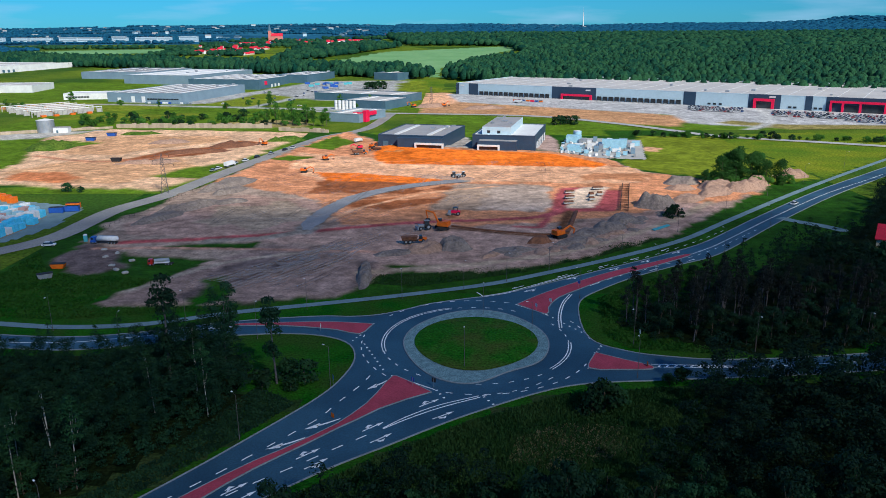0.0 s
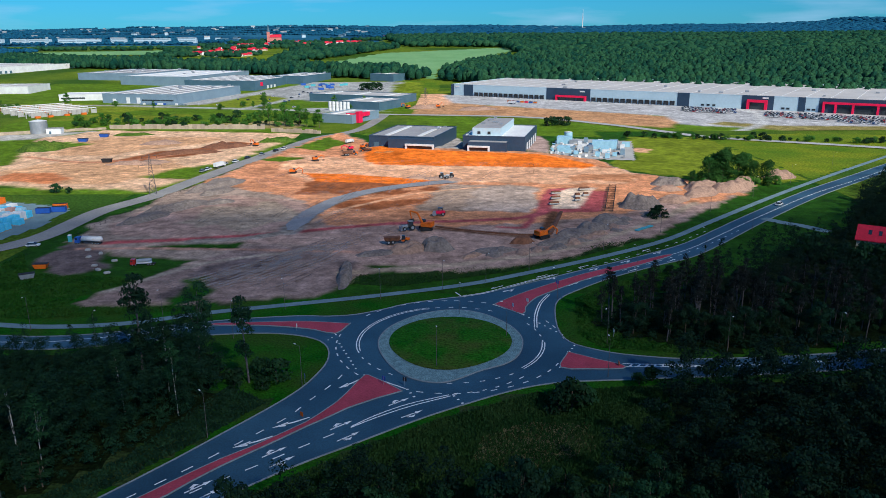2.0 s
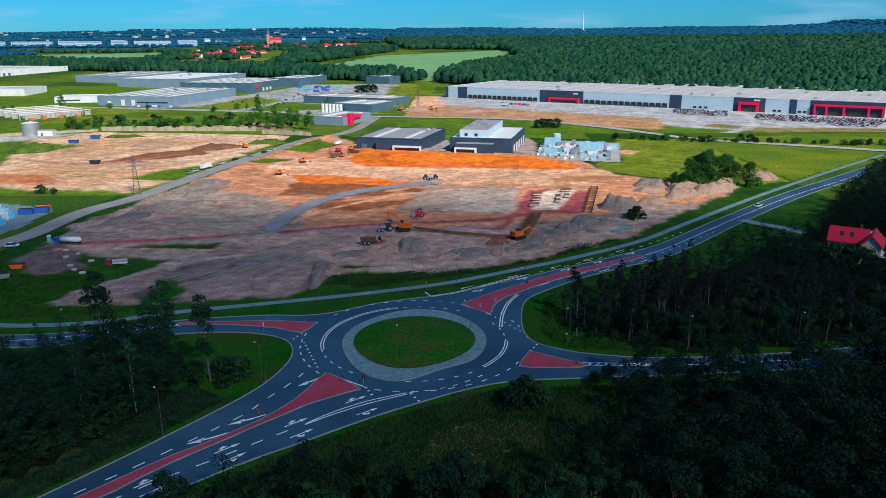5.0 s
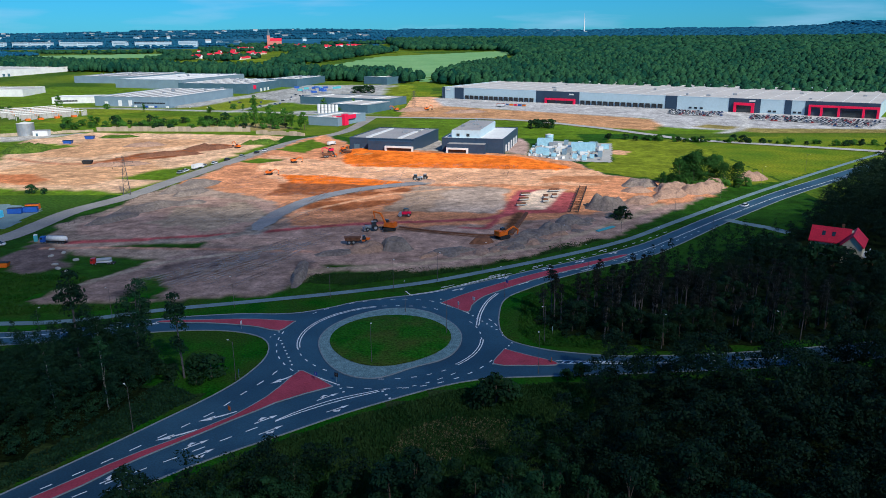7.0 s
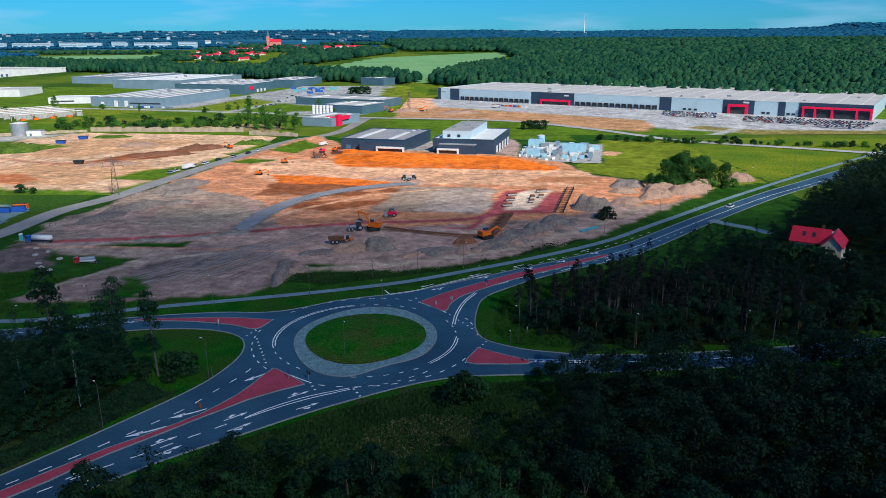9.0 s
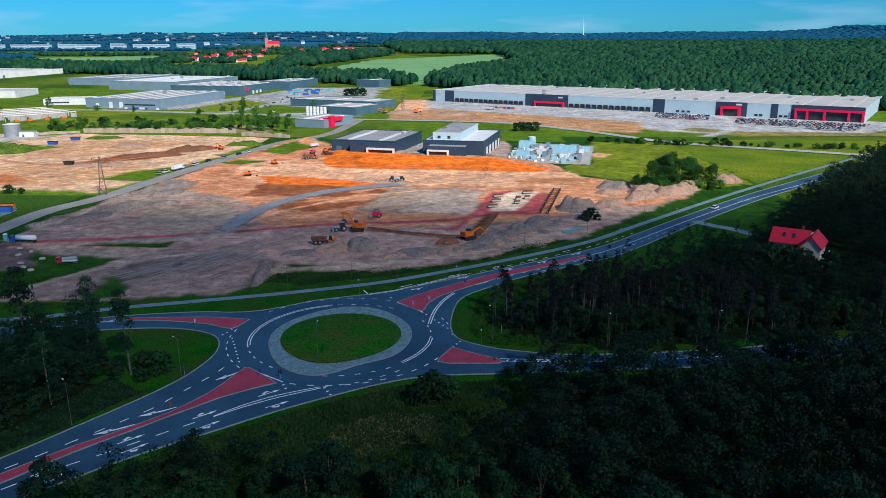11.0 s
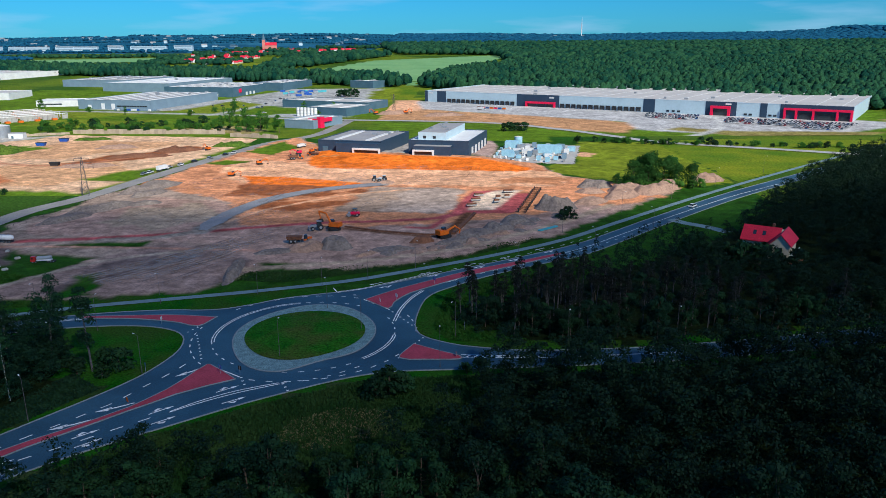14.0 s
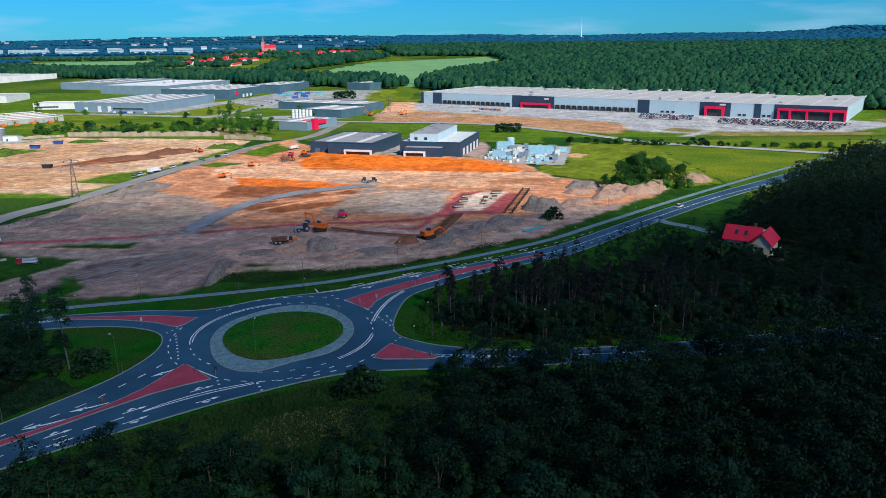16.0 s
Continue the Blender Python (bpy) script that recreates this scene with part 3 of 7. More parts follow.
def arrow(x, y, ang, kind, L=5.0, s=1.0):
    """A painted lane arrow: shaft and head, or with a branch."""
    m = Matrix.Translation((x, y, 0.078)) @ pose(0, 0, 0, 0, 0, ang)
    bm = bmesh.new()

    def tri(*pts):
        bm.faces.new([bm.verts.new(m @ Vector((px * s, py * s, 0))) for px, py in pts])

    if kind == "merge":
        tri((-L / 2, 0.5), (-L * 0.1, 0.1), (L * 0.16, -0.25), (L * 0.16, 0.15), (-L * 0.1, 0.55), (-L / 2, 0.75))
        tri((L * 0.02, -0.5), (L / 2, -0.6), (L * 0.2, 0.55))
    else:
        tri((-L / 2, -0.13), (L * 0.18, -0.13), (L * 0.18, 0.13), (-L / 2, 0.13))
        tri((L * 0.18, -0.42), (L / 2, 0), (L * 0.18, 0.42))
    if kind in ("left", "right"):
        k = 1 if kind == "left" else -1
        tri((-L * 0.34, 0), (-L * 0.22, 0), (-0.06 * L, 0.6 * k), (-0.16 * L, 0.6 * k))
        tri((-0.3 * L, 0.55 * k), (0.08 * L, 0.5 * k), (-0.06 * L, 1.15 * k))
    return part("lane_arrow", bm, M["paint"], road, "white painted lane arrow")


def line_mark(pts, w=0.24, on=0, off=0, offset=0.0):
    ln = spline(pts, 1.5)
    return part("lane_marking", dashes(ln, w, on, off, 0.076, offset) if on else ribbon(ln, w, 0.076, 0, offset), M["paint"], road)


# south-west arm
line_mark([(-18, 138.8), (-19.3, 135), (-21.2, 130.9), (-22.9, 127.5), (-24.1, 124.6), (-25.6, 121.3), (-27.9, 118.1), (-32.2, 112.4), (-36.5, 106.9), (-41, 101.3), (-62, 77)], 0.26, 2.2, 2.2)
line_mark([(-16.2, 115.5), (-21.5, 110.8), (-26.8, 105.9), (-32.1, 101.4), (-36, 97.6), (-50, 83), (-66, 64)], 0.26, 2.4, 2.0)
line_mark([(-13.5, 117.6), (-9.4, 121.1), (-3.3, 125.4), (4.3, 129.5)], 0.26)
line_mark([(-13.5, 117.9), (-9.6, 121.9), (-3.7, 126.3), (4.0, 130)], 0.26)
line_mark([(-4.3, 132.5), (-2.1, 127.9)], 0.5, 0.45, 0.45)
line_mark([(4.9, 129.7), (6.9, 126.1)], 0.5, 0.45, 0.45)
line_mark([(4.6, 130), (12, 132.4), (18, 136.6), (21.4, 140.4)], 0.22, 1.4, 1.3)
for x, y, a, k, l in ((-15.9, 135, 238, "merge", 6.0), (-24.6, 119.4, 222, "merge", 7.0), (-29.8, 112.8, 222, "merge", 7.0), (-5.5, 127.2, 40, "left", 4.8), (-2.8, 122.5, 36, "right", 4.8), (-15.3, 118.4, 43, "left", 4.8), (-13.5, 114.6, 42, "right", 4.8), (-25.3, 109.6, 44, "left", 4.8), (-23.4, 106.7, 44, "right", 4.8), (-34.9, 99.7, 46, "left", 4.8), (-33, 97.5, 46, "right", 4.8)):
    arrow(x, y, a, k, l)
# north-east arm
for o in (-0.3, 0.3):
    line_mark([(7.2, 185.6), (14.6, 189.2), (24.4, 196.6), (34, 203.6)], 0.26, offset=o)
    line_mark([(24.6, 164), (25.5, 172), (27.6, 180.5), (30.6, 187.2)], 0.26, offset=o)
line_mark([(5.6, 189), (7.2, 185.6)], 0.3)
line_mark([(34, 203.6), (53, 216.4), (66, 226), (80, 238), (96, 254)], 0.22, 2.2, 2.2)
line_mark([(35, 193), (47, 202.5), (62, 212.5), (76, 223), (90, 236), (106, 253)], 0.22, 2.2, 2.2)
line_mark([(73, 222.8), (84, 232.6), (100, 250), (122, 274), (160, 313), (210, 358), (324, 467.5)], 0.24)
for x, y, a, k in ((17, 193, 215, "straight"), (20, 190.4, 215, "left"), (30.5, 202.6, 215, "straight"), (33, 200.6, 215, "left"), (44, 211.6, 215, "straight"), (46.6, 209, 215, "left"), (55, 219, 217, "straight"), (57.6, 216.4, 217, "left"), (67, 228.6, 220, "straight"), (69.6, 225.6, 220, "left"), (38.6, 195.6, 42, "straight"), (58, 208, 37, "straight"), (72, 217.4, 38, "straight")):
    arrow(x, y, a, k, 4.4)
# east arm hatching, west arm hatching
line_mark([(40.8, 142.6), (60, 142.6), (90, 145.6)], 0.24)
line_mark([(40.8, 144), (58, 143)], 0.24)
for i in range(9):
    line_mark([(42 + i * 1.7, 142.7), (42.9 + i * 1.7, 143.9 - i * 0.1)], 0.35)
line_mark([(-53.2, 165.2), (-76, 158.8), (-90, 156), (-110, 157), (-160, 164)], 0.24)
for i in range(6):
    line_mark([(-54 - i * 1.5, 165.8 - i * 0.35), (-55 - i * 1.5, 164.7 - i * 0.35)], 0.35)
# give-way lines at the ring
line_mark([(-15.5, 141.5), (-21.2, 155.4)], 0.4, 0.9, 0.7)
line_mark([(-22.4, 160), (-24.4, 155.5)], 0.4, 0.8, 0.6)
line_mark([(22.4, 172.4), (31.4, 157.6)], 0.4, 0.9, 0.7)
line_mark([(30.4, 150), (32.4, 154)], 0.4, 0.8, 0.6)
line_mark([(-4.6, 132.6), (-13.6, 138.9)], 0.3)
line_mark([(-20, 167), (-22.9, 160.4)], 0.3)
line_mark([(15.2, 179.8), (22.4, 172.4)], 0.3)
line_mark([(30.2, 150.2), (27.2, 142)], 0.3)

# ---------------------------------------------------------------- building site
SAND, PALE, ORANGE, BROWN = (0.57, 0.25, 0.12), (0.7, 0.385, 0.215), (0.76, 0.17, 0.014), (0.27, 0.09, 0.033)
RED, PINK, GREY, GRAVEL, DARK = (0.38, 0.085, 0.085), (0.52, 0.27, 0.18), (0.4, 0.26, 0.2), (0.42, 0.32, 0.25), (0.15, 0.11, 0.1)
GRASS, LUSH, STRAW = (0.022, 0.072, 0.005), (0.095, 0.165, 0.007), (0.16, 0.2, 0.011)


def zone(soils, shape, colour, wander):
    """Adds one soil to a ground sheet's list."""
    soils.append((shape, colour, wander))


def bank_rise(x, y):
    e = (y - 394 - (20 - x) * 0.2) / 16
    b = 1.3 * np.clip(e, 0, 1) * np.clip((98 - x) / 34, 0, 1) * np.clip((x + 52) / 14, 0, 1) * np.clip((462 - (x + 40) * 0.25 - y) / 6, 0, 1)
    ridge = 0.9 * np.clip(1 - np.abs(y - 380 + x * 0.1) / 5, 0, 1)
    return b + ridge


site_ground_soils = []
HAUL = [(-53, 252), (-52, 268), (-49, 286), (-42, 306), (-28, 324), (-10, 336), (4, 342)]
zone(site_ground_soils, [(-127, 240), (-118, 236), (-98, 222), (-72, 222), (-96, 180), (-60, 181), (-31, 187), (-24, 198), (-24, 212), (-10, 208), (10, 207), (30, 215), (55, 233), (76, 250), (98, 276), (120, 302), (140, 324), (118, 342), (94, 364), (84, 398), (52, 424), (-12, 440), (-48, 470), (-72, 520), (-86, 496), (-97, 440), (-108, 370), (-121, 300), (-126, 265)], (0.34, 0.235, 0.18), 2.0)
zone(site_ground_soils, [(-119, 310), (-90, 322), (-56, 296), (-40, 256), (0, 254), (60, 272), (92, 286), (118, 302), (138, 324), (118, 341), (93, 363), (83, 397), (52, 423), (-12, 439), (-48, 469), (-72, 518), (-85, 494), (-96, 440), (-107, 370)], SAND, 3.0)
zone(site_ground_soils, [(-127, 240), (-98, 222), (-60, 222), (-56, 300), (-92, 332), (-112, 340), (-122, 300), (-127, 262)], (0.34, 0.25, 0.19), 4)
zone(site_ground_soils, [(-30, 204), (-10, 207), (30, 215), (76, 250), (106, 288), (92, 300), (60, 262), (10, 246), (-40, 246)], GREY, 3)
zone(site_ground_soils, [(-136, 172), (-136, 232), (-118, 232), (-112, 205), (-96, 178), (-110, 172)], GRASS, 3)
zone(site_ground_soils, [(-124, 236), (-112, 234), (-98, 210), (-112, 205), (-128, 220)], DARK, 3)
zone(site_ground_soils, [(-95, 180), (-60, 181), (-31, 187), (-25, 198), (-26, 220), (-40, 233), (-62, 236), (-70, 222)], (0.29, 0.2, 0.165), 2.0)
zone(site_ground_soils, [(-75, 182), (-66, 184), (-48, 214), (-60, 226), (-70, 210)], DARK, 2)
zone(site_ground_soils, [(-70, 180), (-58, 182), (-66, 202), (-71, 200)], GRASS, 2)
zone(site_ground_soils, [(-29, 190), (-24, 198), (-24.5, 216), (-29, 218)], DARK, 1)
zone(site_ground_soils, [(-118, 250), (-60, 238), (0, 226), (30, 232), (58, 250), (82, 272), (62, 276), (40, 254), (0, 262), (-46, 258), (-56, 300), (-92, 312), (-118, 290)], GREY, 4)
zone(site_ground_soils, [(-100, 262), (-70, 258), (-52, 276), (-70, 300), (-96, 296)], (0.36, 0.27, 0.19), 6)
zone(site_ground_soils, [(-88, 238), (-66, 239), (-66, 232), (-98, 231)], GRASS, 1.5)
zone(site_ground_soils, [(-22, 214), (-8, 213), (-6, 210), (-20, 209)], GRASS, 1.2)
zone(site_ground_soils, [(-62, 318), (-28, 314), (-12, 334), (-30, 344), (-62, 346)], BROWN, 3.5)
zone(site_ground_soils, [(-46, 292), (-30, 286), (-10, 290), (6, 300), (12, 318), (-4, 330), (-24, 320)], BROWN, 4)
zone(site_ground_soils, [(-36, 302), (-10, 304), (4, 318), (-10, 324)], SAND, 4)
zone(site_ground_soils, [(-12, 284), (34, 282), (46, 330), (4, 336), (-4, 310)], (0.34, 0.24, 0.17), 3)
zone(site_ground_soils, [(8, 284), (36, 284), (44, 326), (16, 330)], GRAVEL, 4)
zone(site_ground_soils, [(-66, 346), (-20, 344), (8, 340), (40, 338), (84, 336), (96, 362), (70, 384), (-30, 398), (-74, 420), (-92, 430), (-84, 380)], PALE, 4)
zone(site_ground_soils, [(-69, 366), (-59, 343), (-30, 340), (-9, 336), (-3, 342), (-20, 352), (-45, 362)], ORANGE, 1.0)
zone(site_ground_soils, [(60, 342), (88, 340), (92, 360), (64, 362)], (0.5, 0.22, 0.1), 4)
zone(site_ground_soils, [(-46, 440), (-44, 406), (-36, 390), (20, 380), (73, 372), (80, 386), (52, 414), (-10, 432), (-40, 452)], ORANGE, 1.2)
zone(site_ground_soils, [(-70, 430), (-50, 420), (-46, 440), (-60, 470), (-78, 480)], SAND, 4)
zone(site_ground_soils, [(-92, 452), (-72, 440), (-62, 470), (-80, 500)], LUSH, 2)
zone(site_ground_soils, [(-104, 408), (-92, 420), (-78, 412), (-90, 400)], LUSH, 2)
zone(site_ground_soils, [(36.5, 273), (44, 279), (63, 280), (74, 320), (68, 320), (58, 327), (47, 324), (42, 306), (39, 290)], RED, 0.7)
zone(site_ground_soils, [(44, 286), (55, 286.5), (60, 300), (65, 317), (70, 327), (58, 326), (49, 315)], (0.66, 0.5, 0.36), 0.5)
zone(site_ground_soils, ("line", [(-112, 239), (-91, 241.7), (-71, 246.5), (-49, 253), (-31.6, 259), (-21.7, 262.9), (-1, 266), (20, 269), (31, 271.4), (40, 282), (45, 304), (50, 321)], 2.0), RED, 1.0)
zone(site_ground_soils, ("line", [(22, 258), (30, 256.5), (32, 262), (36, 274)], 1.5), RED, 1.0)
zone(site_ground_soils, ("line", [(-2, 257), (10.5, 251), (26, 245.7), (34.5, 244.8)], 1.2), (0.13, 0.06, 0.03), 0.4)
zone(site_ground_soils, ("line", [(35.5, 245), (39, 258.5), (44.5, 280)], 2.0), (0.13, 0.06, 0.03), 0.5)
zone(site_ground_soils, ("line", [(-118, 232), (-90, 232), (-60, 230), (-20, 226)], 1.0), PINK, 1.0)
zone(site_ground_soils, ("line", [(-28, 206), (-10, 210), (14, 216), (38, 228), (60, 246), (82, 268), (104, 296)], 1.8), (0.42, 0.31, 0.21), 1.2)
zone(site_ground_soils, ("line", [(-50, 262), (-36, 290), (-10, 316), (20, 330)], 0.9), PALE, 1.5)
zone(site_ground_soils, ("line", [(-90, 190), (-70, 216), (-40, 230)], 1.2), (0.36, 0.29, 0.22), 1.0)
zone(site_ground_soils, [(88, 374), (112, 354), (142, 330), (172, 345), (172, 492), (120, 492), (118, 470), (106, 402), (90, 398)], STRAW, 2)
zone(site_ground_soils, [(108, 430), (118, 426), (124, 440), (114, 446)], PALE, 2)
zone(site_ground_soils, [(-48, 500), (-14, 470), (10, 490), (62, 500), (104, 492), (104, 520), (-66, 520)], LUSH, 2)
zone(site_ground_soils, [(-20, 440), (12, 436), (12, 470), (8, 494), (-16, 490)], (0.33, 0.3, 0.27), 0.8)
zone(site_ground_soils, [(46, 436), (60, 420), (66, 470), (64, 500), (50, 496)], (0.38, 0.27, 0.23), 0.8)
zone(site_ground_soils, ("line", HAUL, 4.0), (0.24, 0.215, 0.19), 1.6)
zone(site_ground_soils, ("line", [(-54, 252), (-66, 244), (-84, 240)], 2.4), (0.3, 0.25, 0.2), 1.6)
zoned("site_ground", -136, 172, 172, 520, 1.15, GRASS, site_ground_soils, -0.01, "bare sandy and orange ground of a large building site", 0.85, 0.35, bank_rise, 100)
second_site_ground_soils = []
zone(second_site_ground_soils, [(-235, 400), (-275, 496), (-250, 540), (-128, 522), (-96, 512), (-108, 455), (-116, 400), (-121, 352), (-132, 324), (-192, 333), (-240, 345)], (0.66, 0.42, 0.25), 3)
zone(second_site_ground_soils, [(-345, 470), (-275, 496), (-250, 540), (-345, 500)], (0.4, 0.38, 0.34), 2)
zone(second_site_ground_soils, [(-225, 350), (-150, 338), (-130, 380), (-160, 420), (-215, 400)], (0.58, 0.33, 0.17), 6)
zone(second_site_ground_soils, [(-190, 400), (-160, 405), (-118, 470), (-135, 478), (-170, 430)], BROWN, 6)
zone(second_site_ground_soils, [(-240, 430), (-190, 430), (-140, 500), (-230, 505)], (0.58, 0.33, 0.17), 8)
zone(second_site_ground_soils, [(-215, 345), (-180, 342), (-190, 365), (-220, 368)], (0.5, 0.18, 0.07), 4)
zone(second_site_ground_soils, [(-150, 355), (-122, 352), (-116, 400), (-140, 380)], LUSH, 3)
zone(second_site_ground_soils, [(-240, 440), (-225, 475), (-250, 480), (-262, 450)], LUSH, 3)
zone(second_site_ground_soils, ("line", [(-240, 420), (-190, 400), (-150, 430), (-118, 470)], 2.0), (0.5, 0.22, 0.12), 2)
zone(second_site_ground_soils, [(-200, 560), (-120, 548), (-110, 580), (-150, 600)], (0.3, 0.24, 0.09), 8)
zone(second_site_ground_soils, [(-330, 610), (-250, 590), (-200, 640), (-320, 655)], STRAW, 10)
zone(second_site_ground_soils, [(-345, 318), (-190, 331), (-240, 345), (-345, 400)], GRASS, 3)
zoned("second_site_ground", -345, -100, 318, 660, 2.0, LUSH, second_site_ground_soils, 0.0, "sandy ground of a second building site with weedy edges", 0.3, 0.6, None, 300)
industrial_ground_soils = []
zone(industrial_ground_soils, [(-520, 662), (-440, 662), (-300, 672), (-250, 700), (-380, 760), (-520, 740)], STRAW, 12)
zone(industrial_ground_soils, [(-360, 660), (-320, 664), (-390, 750), (-440, 700)], SAND, 6)
zone(industrial_ground_soils, [(-270, 735), (-180, 700), (-160, 830), (-240, 880)], STRAW, 10)
zone(industrial_ground_soils, [(-340, 760), (-266, 730), (-240, 742), (-210, 880), (-360, 790)], (0.36, 0.36, 0.35), 3)
zone(industrial_ground_soils, [(-230, 880), (-150, 780), (-40, 720), (-40, 1000), (-180, 1000)], (0.34, 0.34, 0.32), 6)
zone(industrial_ground_soils, [(-70, 740), (-34, 700), (-30, 1000), (-64, 1000)], STRAW, 6)
zone(industrial_ground_soils, ("line", [(-520, 770), (-400, 735), (-330, 735), (-262, 715), (-170, 690), (-100, 668), (-30, 650)], 5), (0.42, 0.41, 0.39), 0.5)
zone(industrial_ground_soils, ("line", [(-190, 690), (-170, 780), (-160, 900)], 4), (0.42, 0.41, 0.39), 0.5)
zone(industrial_ground_soils, [(-130, 665), (-60, 665), (-60, 690), (-130, 700)], (0.36, 0.36, 0.35), 2)
zoned("industrial_ground", -520, -30, 662, 1000, 4.0, LUSH, industrial_ground_soils, 0.06, "grassland and paved yards between the halls", 0.2, 0.1, None, 500)
warehouse_ground_soils = []
zone(warehouse_ground_soils, [(-30, 640), (20, 626), (60, 612), (118, 566), (160, 540), (185, 580), (180, 612), (110, 668), (10, 735), (-30, 700)], (0.46, 0.25, 0.12), 4)
zone(warehouse_ground_soils, [(-30, 700), (8, 735), (20, 760), (0, 850), (-30, 850)], PALE, 6)
zone(warehouse_ground_soils, [(-6, 834), (6, 740), (182, 614), (215, 650), (240, 690), (14, 838)], (0.42, 0.41, 0.4), 1)
zone(warehouse_ground_soils, [(180, 612), (176, 560), (192, 548), (236, 528), (300, 512), (330, 540), (400, 590), (370, 620), (230, 700)], (0.42, 0.41, 0.4), 1)
zone(warehouse_ground_soils, [(196, 560), (236, 520), (310, 500), (350, 536), (320, 540), (240, 548), (214, 574)], (0.24, 0.2, 0.06), 2)
zone(warehouse_ground_soils, [(380, 560), (430, 540), (430, 650), (390, 620)], (0.24, 0.22, 0.07), 3)
zone(warehouse_ground_soils, ("line", [(245, 690), (262, 640), (236, 560), (206, 520)], 3.5), (0.5, 0.49, 0.46), 0.5)
zoned("warehouse_ground", -30, 430, 520, 850, 3.0, LUSH, warehouse_ground_soils, 0.05, "sand, paving and dry grass before the warehouse", 0.2, 0.15, None, 700)

haul = ribbon(spline(HAUL, 1.5), 7.6, 0.46)
for v in haul.verts:
    k = noise.fractal(Vector((v.co.x * 0.35, v.co.y * 0.35, 4.0)), 1, 2, 3)
    v.co.x += 1.1 * k
    v.co.y += 0.6 * k
    if v.co.y < 264:
        f = min(1.0, (264 - v.co.y) / 12)
        v.co.x += (-52.5 - v.co.x) * 0.75 * f
        v.co.z -= 0.34 * f * f
structure("haul_road", haul, M["gravel"], "curved haul road of grey gravel", "road")


def rut_mat(name, c, most):
    """Pressed soil, broken and faded along its run."""
    m, n, l, p = nodes_of(name)
    geo, t, r = n.new("ShaderNodeNewGeometry"), n.new("ShaderNodeTexNoise"), n.new("ShaderNodeMapRange")
    t.inputs["Scale"].default_value, t.inputs["Detail"].default_value = 0.16, 5
    l.new(geo.outputs["Position"], t.inputs["Vector"])
    r.inputs[1].default_value, r.inputs[2].default_value, r.inputs[4].default_value = 0.36, 0.52, most
    l.new(t.outputs[0], r.inputs[0])
    l.new(r.outputs[0], p.inputs["Alpha"])
    p.inputs["Base Color"].default_value, p.inputs["Roughness"].default_value = (*c, 1), 0.95
    return m


M["rut_dark"] = rut_mat("pressed_dark_soil", (0.15, 0.105, 0.09), 0.4)
M["rut_pale"] = rut_mat("scraped_pale_soil", (0.62, 0.5, 0.42), 0.36)
rt = random.Random(57)
for tone, count in (("rut_dark", 230), ("rut_pale", 300)):
    ruts = bmesh.new()
    for i in range(count):
        near = i % 4
        x, y = (rt.uniform(-84, -28), rt.uniform(182, 226)) if near else (rt.uniform(-95, 70), rt.uniform(262, 395))
        a = math.radians(rt.gauss(54, 6) if near else rt.choice((rt.gauss(12, 10), rt.gauss(60, 15))))
        ln, bend = rt.uniform(12, 40), rt.uniform(-0.22, 0.22)
        pts = []
        for k in range(5):
            pts.append((x, y))
            x, y = x + ln / 4 * math.cos(a), y + ln / 4 * math.sin(a)
            a += bend / 4
        gx = [p[0] for p in pts] + [p[0] - 3 for p in pts] + [p[0] + 3 for p in pts]
        low = [(184 if p[0] < -34 else 206) + max(0, (p[0] + 20)) * 0.35 + max(0.0, p[0] - 30) * 0.5 for p in pts]
        if any(p[1] < q + 6 for p, q in zip(pts, low)) or min(gx) < -100 or any(p[1] < 236 and (p[0] < -90 + (p[1] - 180) * 0.9 or p[0] > -30) for p in pts) or any(p[0] > 20 and 262 < p[1] < 350 for p in pts) or any(p[0] > 62 + (p[1] - 240) * 0.4 for p in pts):
            continue
        for off in (-1.0, 1.0):
            ribbon(spline(pts, 3), rt.uniform(0.22, 0.5), 0.5 if tone == "rut_dark" else 0.52, 0.0, off, ruts)
    tagged(part("wheel_tracks", ruts, M[tone]), "worn wheel tracks pressed into the sandy ground", "wheel tracks", "", "stuff")
# meadows and fields
def field(nm, m, poly, lab, seed):
    """A grass or crop field as a gently uneven sheet."""
    big = max(abs(p[1]) for p in poly) > 700
    structure(nm, patch(poly, 0.0 if m == "verge" else 0.03, 12 if big else 4, 6 if big else 2, 0.02, seed), M[m], lab, "field", True)


field("meadow", "dry", [(172, 352), (174, 345), (252, 420), (330, 490), (240, 505), (172, 495)], "yellow-green rough meadow", 60)
field("verge", "verge", [(-150, 30), (150, 30), (150, 172), (30, 190), (-136, 190), (-150, 190)], "dark mown grass beside the roads", 61)
field("meadow", "meadow", [(40, 133), (20, 131), (2, 121), (-14, 109), (-30, 95), (-60, 60), (60, 60), (60, 130)], "dark rough meadow with tall grass", 62)
field("crop_field", "field", [(-240, 1300), (-150, 1710), (130, 1930), (170, 1860), (-5, 1290), (-22, 1100), (-6, 1040), (-45, 1060), (-60, 1170)], "pale green crop field", 63)
field("meadow", "dry", [(-64, 1010), (-50, 850), (0, 850), (-14, 1010)], "dry grass strip", 64)
# vignette-like darkening of the verge, painted as a patch of darker meadow
field("meadow", "meadow", [(-46, 134), (-31, 127), (-39.5, 113), (-50, 98), (-80, 58), (-112, 58), (-72, 100)], "rough grass below the west wood, darkened like vignette shade", 65)
